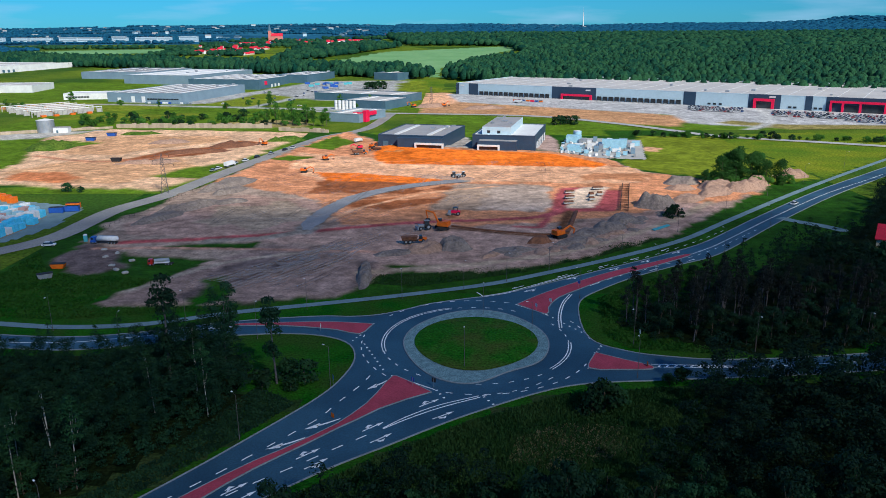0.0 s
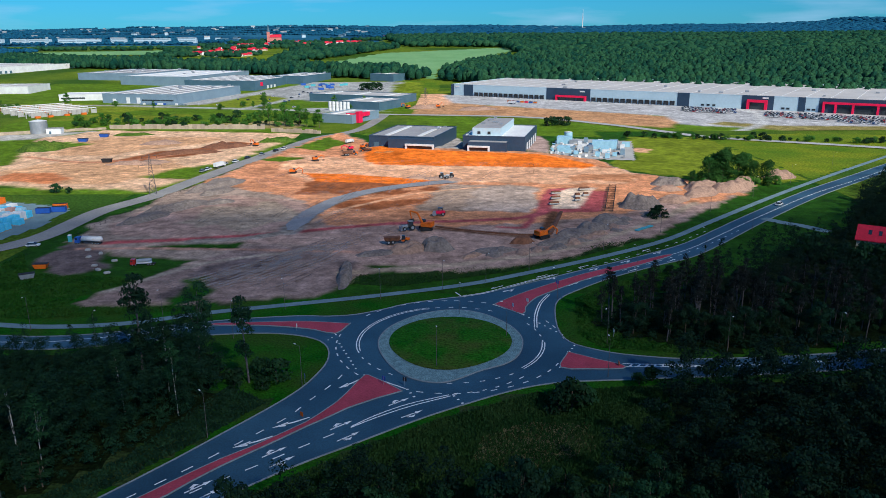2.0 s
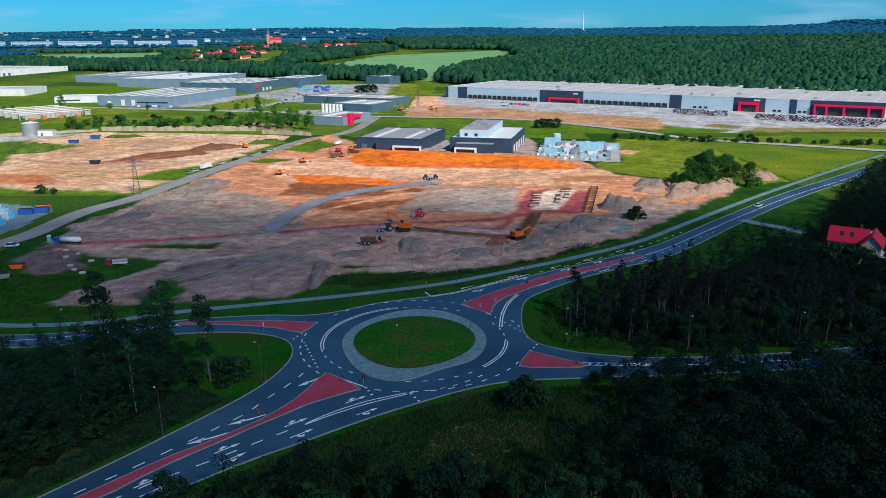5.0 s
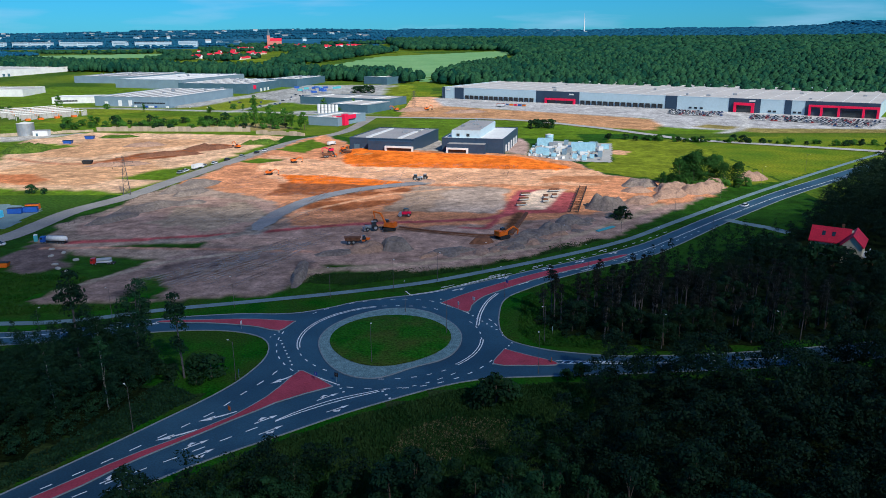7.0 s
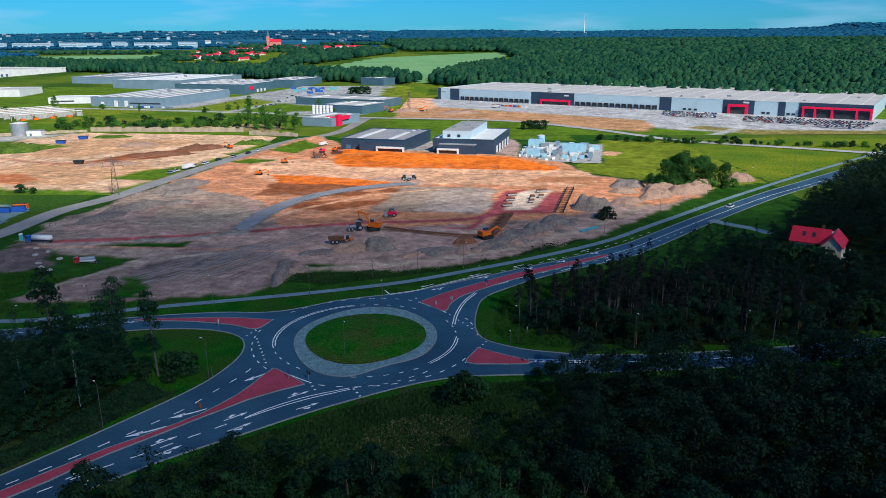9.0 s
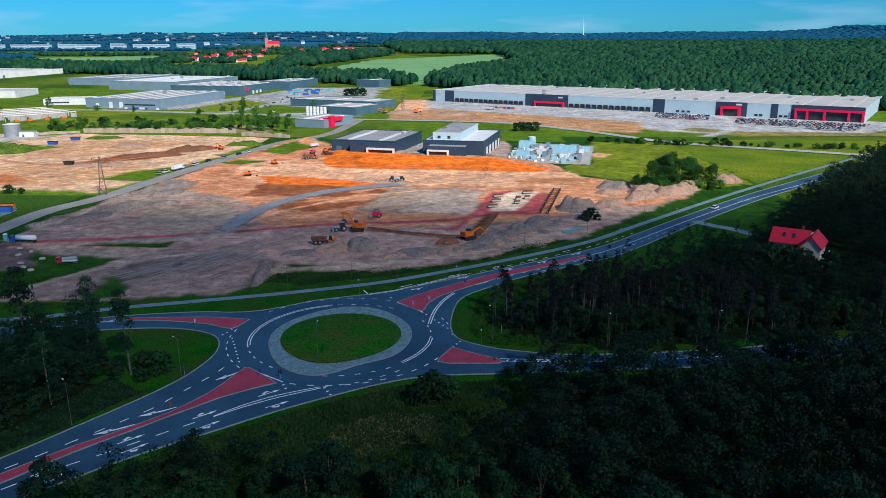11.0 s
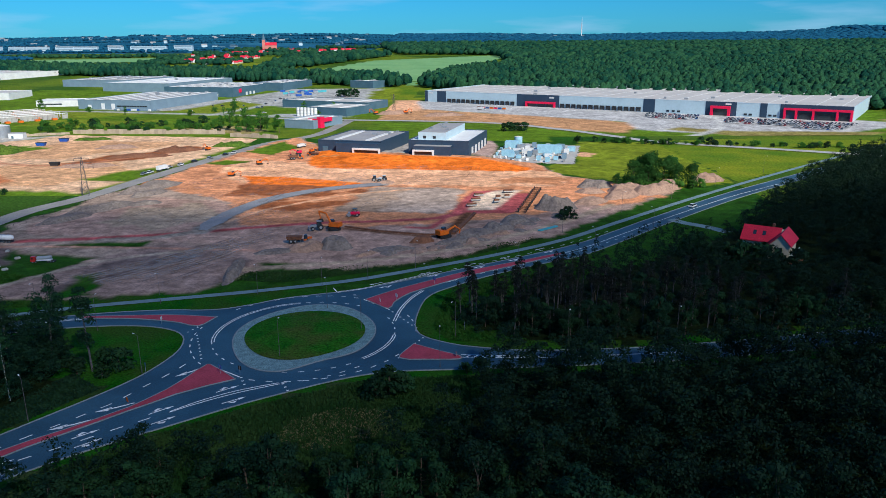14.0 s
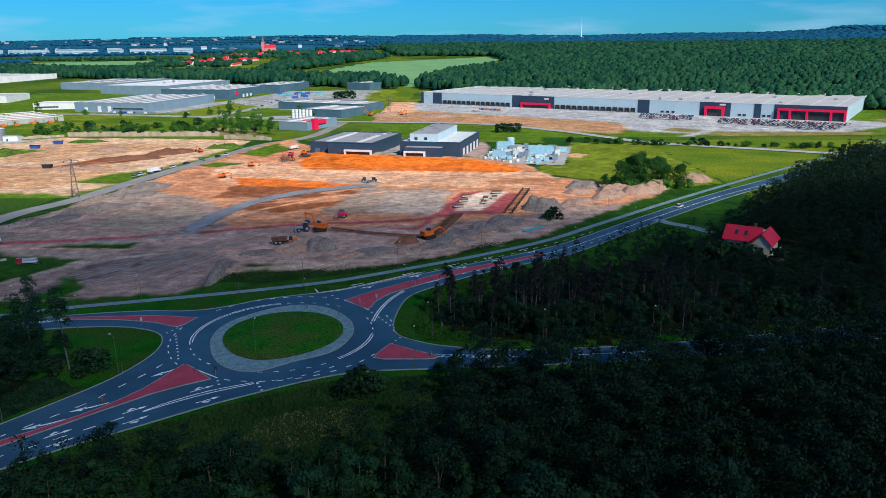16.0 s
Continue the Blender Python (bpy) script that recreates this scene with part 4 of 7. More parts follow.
structure("road_to_warehouse", ribbon(spline([(-120, 655), (-52, 638), (62, 612), (118, 563), (150, 520), (175, 487), (237, 452), (300, 415)], 6), 8, 0.4), M["concrete"], "pale concrete access road", "road")

# ---------------------------------------------------------------- buildings


def frame_of(a, b, z=0.0):
    """Pose with x from plan point a to b, y away to the back."""
    d = Vector((b[0] - a[0], b[1] - a[1], 0))
    return Matrix.Translation((a[0], a[1], z)) @ pose(0, 0, 0, 0, 0, math.degrees(math.atan2(d.y, d.x))), d.length


def hall(label, a, b, depth, h, wall, roof, strips=0, doors=(), windows=(), bands=(), units=0, seed=0, z=0.0, across=False, sw=1.2):
    """A flat-roofed hall: walls, parapet roof, roof lights, doors and windows along the front."""
    z += land_z((a[0] + b[0]) / 2, (a[1] + b[1]) / 2)
    m, L = frame_of(a, b, z)
    rnd = random.Random(seed)
    t = thing("industrial_hall", m, label, "building")
    part("wall", box(0, L, 0, depth, -4, h), M[wall], t)
    part("roof", box(0.5, L - 0.5, 0.5, depth - 0.5, h, h + 0.15), M[roof], t)
    par = bmesh.new()
    for x0, x1, y0, y1 in ((-.1, L + .1, -.1, .5), (-.1, L + .1, depth - .5, depth + .1), (-.1, .5, .5, depth - .5), (L - .5, L + .1, .5, depth - .5)):
        box(x0, x1, y0, y1, h, h + 0.6, par)
    part("parapet", par, M[wall], t)
    for i in range(strips):
        if across:
            y = depth * (i + 0.5) / strips
            part("roof_light", box(4, L - 4, y - 1.2, y + 1.2, h + 0.15, h + 0.75), M["whiteroof"], t)
        else:
            x = L * (i + 0.5) / strips
            part("roof_light", box(x - sw, x + sw, 4, depth - 4, h + 0.15, h + 0.2 + sw * 0.4), M["whiteroof"], t)
    for i in range(units):
        x, y = rnd.uniform(6, L - 6), rnd.uniform(4, depth - 4)
        part("roof_unit", box(x, x + rnd.uniform(2, 4), y, y + 2, h + 0.1, h + rnd.uniform(1.2, 2.2), bevel=0.06), M["steel"], t)
    for x0, x1, c in bands:
        part("cladding_panel", box(x0, x1, -0.25, 0, 0, h + 0.65), M[c], t)
    for x0, w, z0, z1, c in doors:
        part("door", box(x0, x0 + w, -0.35, -0.02, z0, z1), M[c], t)
    for x0, x1, z0, z1 in windows:
        n = max(1, int((x1 - x0) / 3))
        for i in range(n):
            w = (x1 - x0) / n
            part("window", box(x0 + i * w + 0.2, x0 + (i + 1) * w - 0.2, -0.3, 0, z0, z1), M["glass"], t)
    return t, L


WA, WB = (4.1, 836), (360.6, 605.8)
wh, L_wh = hall("vast pale blue-grey logistics warehouse with red portals", WA, WB, 178, 11.6, "panel", "roof", 22, units=16, seed=3, sw=0.22,
                bands=[(0.3, 4, "navy"), (16.7, 28.3, "navy"), (116.3, 164, "navy"), (250, 261, "navy"), (307, 333.5, "navy"), (353, 358.6, "navy"), (369, 424, "navy")])


def dock(x, t):
    """A dark dock leveller opening with its rubber surround."""
    d = part("door", box(x, x + 3.2, -0.3, 0, 0.6, 3.9), M["glass"], t, "dark dock door")
    s = bmesh.new()
    box(x - 0.5, x, -0.9, 0, 0.3, 4.3, s)
    box(x + 3.2, x + 3.7, -0.9, 0, 0.3, 4.3, s)
    box(x - 0.5, x + 3.7, -0.9, 0, 3.9, 4.3, s)
    part("dock_shelter", s, M["dark"], d)


for i in range(14):
    dock(31 + i * 6.05, wh)
for i in range(14):
    dock(166 + i * 6.0, wh)


def portal(t, x0, x1, z1, w=1.6, out=2.2, legs=()):
    """A projecting red frame over an entrance."""
    bm = bmesh.new()
    box(x0, x1, -out, 0, z1 - w, z1, bm)
    for x in (x0, x1 - w, *legs):
        box(x, x + w, -out, 0, 0, z1 - w, bm)
    part("portal", bm, M["red"], t, "bright red entrance portal")


portal(wh, 127, 160, 5.4, 1.9)
portal(wh, 311.5, 328.5, 8.6, 2.2)
portal(wh, 372, 424, 9.2, 1.7, 2.4, (381, 394, 412))
for x0, x1 in ((128, 138), (140, 148), (150, 157)):
    part("window", box(x0, x1, -0.5, -0.2, 0.5, 3.4), M["glass"], wh)
for x0, x1 in ((314, 326), (384, 393), (397, 411), (415, 421)):
    part("window", box(x0, x1, -0.5, -0.2, 0.3, 5.8), M["glass"], wh)
for x in (272, 277, 282, 340, 344, 360, 364):
    part("window", box(x, x + 2.6, -0.3, 0.02, 1.4, 3.0), M["glass"], wh)
for x, z in ((153, 9), (324, 9.6), (6, 9.2)):
    part("sign", box(x, x + 5, -0.4, -0.2, z, z + 1.4), M["white"], wh, "plain pale sign board")
shed_a, la = hall("dark navy shed with a grey roof and white porch", (-45.5, 449), (-5.9, 438.4), 53, 7.4, "navy", "roof2", 2, [(3, 3.4, 0, 4, "slate"), (8, 1.2, 0, 2.2, "slate")], [], units=3, seed=2)
part("annexe", box(14, la + 0.3, -5, 0, 0, 7.0), M["navy"], shed_a, "projecting office block")
porch = bmesh.new()
box(25, la + 1.5, -6.6, -5, 3.4, 4.4, porch)
box(25, 26, -6.6, -5, 0, 3.4, porch)
box(la + 0.6, la + 1.5, -6.6, -5, 0, 3.4, porch)
part("porch", porch, M["white"], shed_a, "white porch frame")
part("window", box(26, la + 0.2, -5.1, -4.9, 0.4, 3.3), M["glass"], shed_a)
shed_b, lb = hall("dark navy office shed with a white upper block", (11.1, 434), (46.8, 425.8), 57, 9, "navy", "whiteroof", 0, [], [(6, 24, 5.6, 6.8)], units=0, seed=4)
part("upper_block", box(5, 22, 4, 56, 9, 13.6), M["panel"], shed_b, "raised pale grey clad upper storey")
part("upper_roof", box(5.4, 21.6, 4.4, 55.6, 13.6, 13.8), M["roof2"], shed_b, "grey felt roof")
for x in (8, 14):
    part("window", box(x, x + 1.8, 3.8, 4.02, 10, 11.6), M["glass"], shed_b)
part("annexe", box(4, 27, -5, 0, 0, 6.6), M["navy"], shed_b, "projecting office block")
part("annexe_roof", box(4.6, 26.4, -4.4, 0, 6.6, 6.85), M["roof2"], shed_b)
porch = bmesh.new()
box(4, 17, -6.4, -5, 3.6, 4.5, porch)
box(4, 5, -6.4, -5, 0, 3.6, porch)
box(16, 17, -6.4, -5, 0, 3.6, porch)
part("porch", porch, M["white"], shed_b, "white porch frame")
part("window", box(5.2, 15.8, -5.1, -4.9, 0.4, 3.4), M["glass"], shed_b)
for k in range(5):
    part("door", box(lb - 0.02, lb + 0.25, 8 + k * 10, 12 + k * 10, 0, 5), M["white"], shed_b, "white roller door")
rnd_u = random.Random(8)
for k in range(9):
    x, y = rnd_u.uniform(7, 19), rnd_u.uniform(8, 52)
    part("roof_unit", box(x, x + 1.6, y, y + 2.2, 13.8, 14.6, bevel=0.05), M["steel"], shed_b)
hall("low grey-blue factory hall with pale roof lights", (-352, 765), (-268, 745), 126, 9, "greypanel", "roof2", 6, [(12, 4, 0, 4.5, "white"), (28, 4, 0, 6, "white"), (40, 4, 0, 6, "white")], [(46, 82, 3, 4.2)], units=6)
slate_hall, ls = hall("large slate-blue factory hall with grey roof", (-322, 922), (-230, 898), 110, 11, "slate", "roof2", 7, [(70, 5, 0, 4, "white")], [], units=10)
part("sign", box(ls, ls + 0.4, 14, 20, 4.5, 9), M["red"], slate_hall, "plain red sign board")
for k in range(3):
    part("door", box(ls - 0.02, ls + 0.3, 30 + k * 9, 34 + k * 9, 0, 4.5), M["white"], slate_hall)
hall("grey factory hall with pale roof", (-428, 985), (-330, 958), 150, 11, "greypanel", "whiteroof", 4, units=6)
hall("slate-blue factory hall beyond the yards", (-228, 985), (-186, 972), 80, 10, "slate", "roof2", 3, units=6)
hall("long low works with rooftop plant", (-520, 1060), (-420, 1040), 120, 9, "greypanel", "roof2", 3, units=16)
hall("long white warehouse with dock doors", (-735, 1055), (-629, 1342), 160, 10, "white", "roof", 5, [(20 + 9 * i, 4, 0, 4, "slate") for i in range(14)], units=5, sw=2)
hall("plain white hall beside an access road", (-640, 880), (-492, 880), 50, 8, "white", "roof", 2)
hall("small white tent-roofed store", (-470, 1120), (-430, 1120), 24, 5, "white", "whiteroof", 0)
hall("small white office building", (-410, 790), (-345, 800), 30, 6, "white", "whiteroof", 0, [], [(2, 26, 2, 3.4)])
hall("long dark workshop with pale roof", (-142, 775), (-48, 732), 40, 7, "slate", "roof", 3)
hall("dark workshop with white silos", (-100, 690), (-60, 670), 45, 7, "slate", "roof", 2)
hall("grey office with bright red corner", (-97, 585), (-72, 574), 42, 6, "greypanel", "roof", 2)
hall("small dark hall at the wood's edge", (-105, 1020), (-72, 1000), 45, 9, "slate", "roof2", 1)

# ---------------------------------------------------------------- trees


def quad_mesh(name, Q, material):
    """One mesh of loose quads, Q shaped n x 4 x 3."""
    Q = np.asarray(Q, dtype=np.float32)
    n = len(Q)
    me = bpy.data.meshes.new(name)
    me.vertices.add(4 * n), me.loops.add(4 * n), me.polygons.add(n)
    me.vertices.foreach_set("co", Q.reshape(-1))
    me.loops.foreach_set("vertex_index", np.arange(4 * n, dtype=np.int32))
    me.polygons.foreach_set("loop_start", np.arange(0, 4 * n, 4, dtype=np.int32))
    me.materials.append(material)
    me.update(calc_edges=True)
    return me


def leaves(rng, centres, radii, count, size, flat=0.75, droop=0.0):
    """Leaf sprays as quads over the shells of lobes."""
    k = rng.integers(0, len(centres), count)
    d = rng.normal(size=(count, 3))
    d /= np.linalg.norm(d, axis=1, keepdims=True)
    d[:, 2] = np.where(d[:, 2] < -0.5, -d[:, 2], d[:, 2])
    r = radii[k] * rng.uniform(0.6, 1.08, count)
    p = centres[k] + d * r[:, None] * np.array([1, 1, flat])
    nrm = d + rng.normal(scale=0.36, size=(count, 3))
    nrm /= np.linalg.norm(nrm, axis=1, keepdims=True)
    a = np.cross(nrm, rng.normal(size=(count, 3)))
    a /= np.linalg.norm(a, axis=1, keepdims=True)
    b = np.cross(nrm, a)
    s = size * rng.uniform(0.6, 1.3, count)[:, None]
    a, b = a * s, b * s * 0.7
    return np.stack([p - a, p - b * 0.9, p + a, p + b], axis=1)


def tree_quads(seed, h, r, count, size, base=0.25, lobes=12, narrow=False):
    """A crown of many small lobes inside an uneven egg-shaped outline."""
    rng = np.random.default_rng(seed)
    z = base + (0.97 - base) * rng.beta(1.3, 1.1, lobes)
    mid, half = (base + 0.97) * (0.5 if not narrow else 0.46), (0.97 - base) * 0.56
    prof = np.sqrt(np.clip(1 - ((z - mid) / half) ** 2, 0.04, 1))
    ang = rng.uniform(0, 2 * np.pi, lobes)
    rad_pos = prof * r * np.sqrt(rng.uniform(0.02, 1, lobes)) * rng.uniform(0.6, 1.0, lobes)
    c = np.stack([np.cos(ang) * rad_pos, np.sin(ang) * rad_pos, z * h], axis=1)
    rad = r * rng.uniform(0.22, 0.44, lobes) * (0.6 + 0.4 * prof) * (1.5 if narrow else 1.15)
    return leaves(rng, c, rad, count, size), c


def trunk_bm(h, c, r=0.22, lean=0.0):
    bm = rod((0, 0, -0.3), (lean, 0, h * 0.55), r, r * 0.6, 7)
    rod((lean, 0, h * 0.55), (lean * 1.4, lean * 0.4, h * 0.9), r * 0.6, r * 0.15, 6, bm)
    for p in c[1:6]:
        rod((lean * 0.6, 0, p[2] * 0.62), tuple(p), r * 0.35, r * 0.1, 5, bm)
    return bm


KINDS = {}


def tree_kind(key, seeds, h, r, count, size, leaf, bark, base, lobes=12, narrow=False):
    out = []
    for s in seeds:
        q, c = tree_quads(s, h, r, count, size, base, lobes, narrow)
        bm = trunk_bm(h, c, 0.14 if bark == "birch" else 0.16 + h * 0.005)
        tm = bpy.data.meshes.new(key + "_trunk")
        bm.to_mesh(tm)
        bm.free()
        tm.materials.append(M[bark])
        out.append((quad_mesh(key + "_crown", q, M[leaf]), tm, q))
    KINDS[key] = out


tree_kind("oak", (1, 2, 3, 4), 13, 4.6, 3000, 0.25, "leafdark", "trunk", 0.16, 17)
tree_kind("maple", (11, 12, 13), 11, 4.0, 2600, 0.24, "leaf", "trunk", 0.14, 15)
tree_kind("birch", (21, 22, 23), 18, 2.7, 1500, 0.22, "leaf", "birch", 0.45, 22, True)
tree_kind("poplar", (31, 32), 19, 3.0, 2100, 0.24, "leafdark", "greybark", 0.3, 24, True)
tree_kind("aspen", (61, 62, 63), 17, 2.3, 900, 0.24, "twigs", "greybark", 0.42, 20, True)
tree_kind("green_bush", (71, 72, 73), 3.0, 2.0, 560, 0.27, "leaflight", "trunk", 0.0, 14, True)
tree_kind("field_tree", (81, 82, 83), 14, 3.6, 1300, 0.36, "leaflight", "trunk", 0.22, 26, True)
tree_kind("bush", (41, 42, 43), 3.0, 2.0, 560, 0.27, "leaf", "trunk", 0.0, 14, True)
tree_kind("meadow_tree", (51, 52, 53), 13, 4.6, 3600, 0.3, "leafmid", "trunk", 0.0, 30, True)
LABEL = {"oak": "dark green broadleaf tree in the wood", "maple": "dark green young broadleaf tree", "birch": "tall birch with a white trunk", "poplar": "tall sparse poplar with dark foliage", "field_tree": "slender bright green roadside tree", "bush": "low dark green bush", "green_bush": "low bright green bush", "aspen": "slim tall tree with a bare grey trunk", "meadow_tree": "bright green rounded broadleaf tree"}


def plant(key, x, y, rnd, scale=1.0, group=""):
    crown, stem, _ = KINDS[key][rnd.randrange(len(KINDS[key]))]
    s = scale * rnd.uniform(0.8, 1.18)
    t = thing("bush" if "bush" in key else "tree", Matrix.Translation((x, y, land_z(x, y))) @ pose(0, 0, 0, rnd.uniform(-3, 3), rnd.uniform(-3, 3), rnd.uniform(0, 360)) @ Matrix.Diagonal((s, s, s * rnd.uniform(0.9, 1.12), 1)), LABEL[key], "bush" if "bush" in key else "tree", group)
    part("trunk", stem, None, t)
    part("crown", crown, None, t)
    return t


def scatter(poly, gap, rnd, keep=lambda x, y: True):
    """Plan points about gap apart inside a polygon."""
    xs, ys = [p[0] for p in poly], [p[1] for p in poly]
    out, y = [], min(ys)
    while y < max(ys):
        x = min(xs)
        while x < max(xs):
            px, py = x + rnd.uniform(-0.45, 0.45) * gap, y + rnd.uniform(-0.45, 0.45) * gap
            if inside(poly, px, py) and keep(px, py):
                out.append((px, py))
            x += gap
        y += gap
    return out


WOOD_E = [(40, 166), (46, 158), (62, 151), (76, 150.5), (90, 153), (130, 161), (210, 184), (300, 260), (300, 410), (262, 402), (212, 342), (168, 290), (150, 262), (126, 238), (106, 222), (84, 202), (64, 190), (50, 178), (43, 173)]
WOOD_S = [(50, 134), (62, 134), (90, 137), (130, 146), (200, 160), (200, 70), (-34, 70), (-26, 84), (-18, 92), (-4, 99), (4, 93), (18, 90), (28, 98), (37, 107), (43, 118)]
WOOD_W = [(-110, 148), (-84, 147), (-66, 152), (-54, 154), (-46, 146), (-42, 136), (-41, 127), (-47, 115), (-57, 101), (-71, 83), (-120, 66)]
# floor sheets bring the woods' inner shade as a dark colour
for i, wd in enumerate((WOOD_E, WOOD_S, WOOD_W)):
    structure("wood_floor", patch(wd, 0.1, 3, 1.5, 0.3, 80 + i), M["floor"], "leafy floor of the wood, shade under the trees painted in", "ground", True)
rnd = random.Random(5)
singles = []
for key_set, poly, gap, group in ((("oak", "maple", "maple"), WOOD_S, 5.4, "trees of the south wood"), (("oak", "maple", "aspen", "maple"), WOOD_E, 4.3, "trees of the east wood"), (("birch", "poplar", "oak", "oak", "maple", "oak"), WOOD_W, 3.9, "trees of the west wood")):
    pts = scatter(poly, gap, rnd, lambda x, y: not (120 < x < 156 and 200 < y < 234) and not (70 < x < 79 and 120 < y < 142))
    for x, y in pts:
        slim = "east" in group and x < 112 and y > 158 and rnd.random() < 0.75
        singles.append(("aspen" if slim else rnd.choice(key_set), x, y, group))
SIZE = {"trees of the south wood": 0.8, "trees of the east wood": 0.66, "trees of the west wood": 0.7}


def grown(g, x):
    """Trees of the south wood stand taller towards the east."""
    return SIZE[g] * (1 + 0.3 * max(0.0, min(1.0, (x - 36) / 30)) if "south" in g else 1 + 0.35 * max(0.0, min(1.0, (x - 150) / 60)) - 0.3 * max(0.0, min(1.0, (-56 - x) / 16)))


NEAR = {"trees of the south wood": 72, "trees of the east wood": 130, "trees of the west wood": 62}
rest = {}
for group, n in NEAR.items():
    mine = sorted((s for s in singles if s[3] == group), key=lambda s: s[2] + 0.35 * abs(s[1] - 20))
    for key, x, y, g in mine[:n]:
        plant(key, x, y, rnd, grown(g, x), g)
    rest[group] = mine[n:]


def joined_wood(label, items, rnd, material, thin=1.0, zscale=1.0):
    """Many trees as one mesh of leaf sprays."""
    out = []
    for key, x, y, s in items:
        q = KINDS[key][rnd.randrange(len(KINDS[key]))][2]
        if thin < 1:
            q = q[:: int(round(1 / thin))]
        a = rnd.uniform(0, 6.28)
        R = np.array([[math.cos(a), -math.sin(a), 0], [math.sin(a), math.cos(a), 0], [0, 0, 1]])
        out.append((q @ R.T) * s * np.array([1, 1, zscale]) + np.array([x, y, land_z(x, y)]))
    return tagged(part("wood", quad_mesh("wood", np.concatenate(out), M[material])), label, "wood", "", "stuff")


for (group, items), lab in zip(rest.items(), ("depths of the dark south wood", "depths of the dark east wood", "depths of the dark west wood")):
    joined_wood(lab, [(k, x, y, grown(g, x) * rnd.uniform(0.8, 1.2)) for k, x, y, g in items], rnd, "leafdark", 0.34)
for x, y, k, s in [(122, 334, "meadow_tree", 1.0), (129, 336, "meadow_tree", 1.1), (136, 338, "meadow_tree", 1.1), (143, 337, "meadow_tree", 1.0), (149, 336, "meadow_tree", 0.95), (133, 344, "meadow_tree", 1.1), (126, 341, "meadow_tree", 1.0), (113, 330, "meadow_tree", 0.45), (141, 344, "meadow_tree", 1.0)]:
    plant(k, x, y, rnd, s * 0.95, "clump of trees on the meadow")


def far_crown(rng):
    """One rounded, lumpy crown as rings of vertices: unit radius and height."""
    ring = [(0.2, 0.7), (0.48, 1.0), (0.76, 0.84), (0.93, 0.48)]
    v = []
    for z, r in ring:
        for i in range(8):
            a = 2 * math.pi * (i + 0.5 * (len(v) // 8 % 2)) / 8
            k = r * rng.uniform(0.72, 1.2)
            v.append((k * math.cos(a), k * math.sin(a), z + rng.uniform(-0.07, 0.07)))
    v.append((rng.uniform(-0.15, 0.15), rng.uniform(-0.15, 0.15), 1.0))
    f = []
    for j in range(len(ring) - 1):
        for i in range(8):
            p, q = j * 8 + i, j * 8 + (i + 1) % 8
            f += [(p, q, q + 8), (p, q + 8, p + 8)]
    top = len(v) - 1
    f += [(top - 8 + i, top - 8 + (i + 1) % 8, top) for i in range(8)]
    return np.array(v), np.array(f)


FARK = [far_crown(np.random.default_rng(100 + i)) for i in range(7)]


def far_wood(label, polys, gap, material, seed, h=14.0, name="wood"):
    """A far wood: one mesh of many crowns, each a little different in size and turn."""
    r = random.Random(seed)
    V, T, base = [], [], 0
    for poly in polys:
        for x, y in scatter(poly, gap, r):
            v, f = FARK[r.randrange(7)]
            a, k = r.uniform(0, 6.28), r.uniform(0.7, 1.3)
            R = np.array([[math.cos(a), -math.sin(a), 0], [math.sin(a), math.cos(a), 0], [0, 0, 1]])
            wide = gap * 0.62 * r.uniform(0.8, 1.15)
            V.append((v @ R.T) * np.array([wide, wide, h * k]) + np.array([x, y, land_z(x, y)]))
            T.append(f + base)
            base += len(v)
    V, T = np.concatenate(V).astype(np.float32), np.concatenate(T).astype(np.int32)
    me = bpy.data.meshes.new(name)
    me.vertices.add(len(V)), me.loops.add(T.size), me.polygons.add(len(T))
    me.vertices.foreach_set("co", V.ravel())
    me.loops.foreach_set("vertex_index", T.ravel())
    me.polygons.foreach_set("loop_start", np.arange(0, T.size, 3, dtype=np.int32))
    me.materials.append(M[material])
    me.update(calc_edges=True)
    return tagged(part(name, me), label, "wood", "", "stuff")


far_wood("dense green wood behind the warehouse", [[(-15, 1020), (40, 960), (120, 920), (440, 700), (760, 560), (1250, 900), (1250, 1500), (160, 1500), (30, 1250), (-5, 1120)]], 9, "farleaf", 1)
far_wood("dark belt of trees beyond the halls", [[(-1100, 1500), (-790, 1335), (-560, 1255), (-210, 1090), (-40, 1012), (-28, 1066), (-70, 1140), (-230, 1230), (-500, 1350), (-1100, 1640)]], 9, "farleaf", 2)
far_wood("far woods on rising ground", [[(160, 1500), (1250, 1500), (2400, 1500), (2400, 2700), (-220, 2700), (-180, 2300), (-110, 1990), (130, 1950)]], 17, "farleaf", 3, 15)
# horizon woods and western belts carry haze as a blue crown colour
far_wood("far woods along the horizon, blue haze painted into their colour", [[(-200, 2700), (3200, 2700), (3700, 4880), (-340, 4880)]], 36, "hazed", 4, 12)
far_wood("woods beside the crop field", [[(-330, 1400), (-250, 1480), (-180, 1740), (-120, 1920), (-260, 2000), (-330, 1700)]], 14, "farleaf", 6)
# the western plain: hedges, copses and shelter belts with open fields between
rw = random.Random(64)
belts = [[(-1420, 2235), (-760, 2215), (-740, 2250), (-1420, 2262)], [(-1500, 2400), (-700, 2370), (-700, 2420), (-1500, 2450)], [(-1600, 1760), (-1010, 1730), (-990, 1830), (-1250, 1960), (-1600, 1950)]]
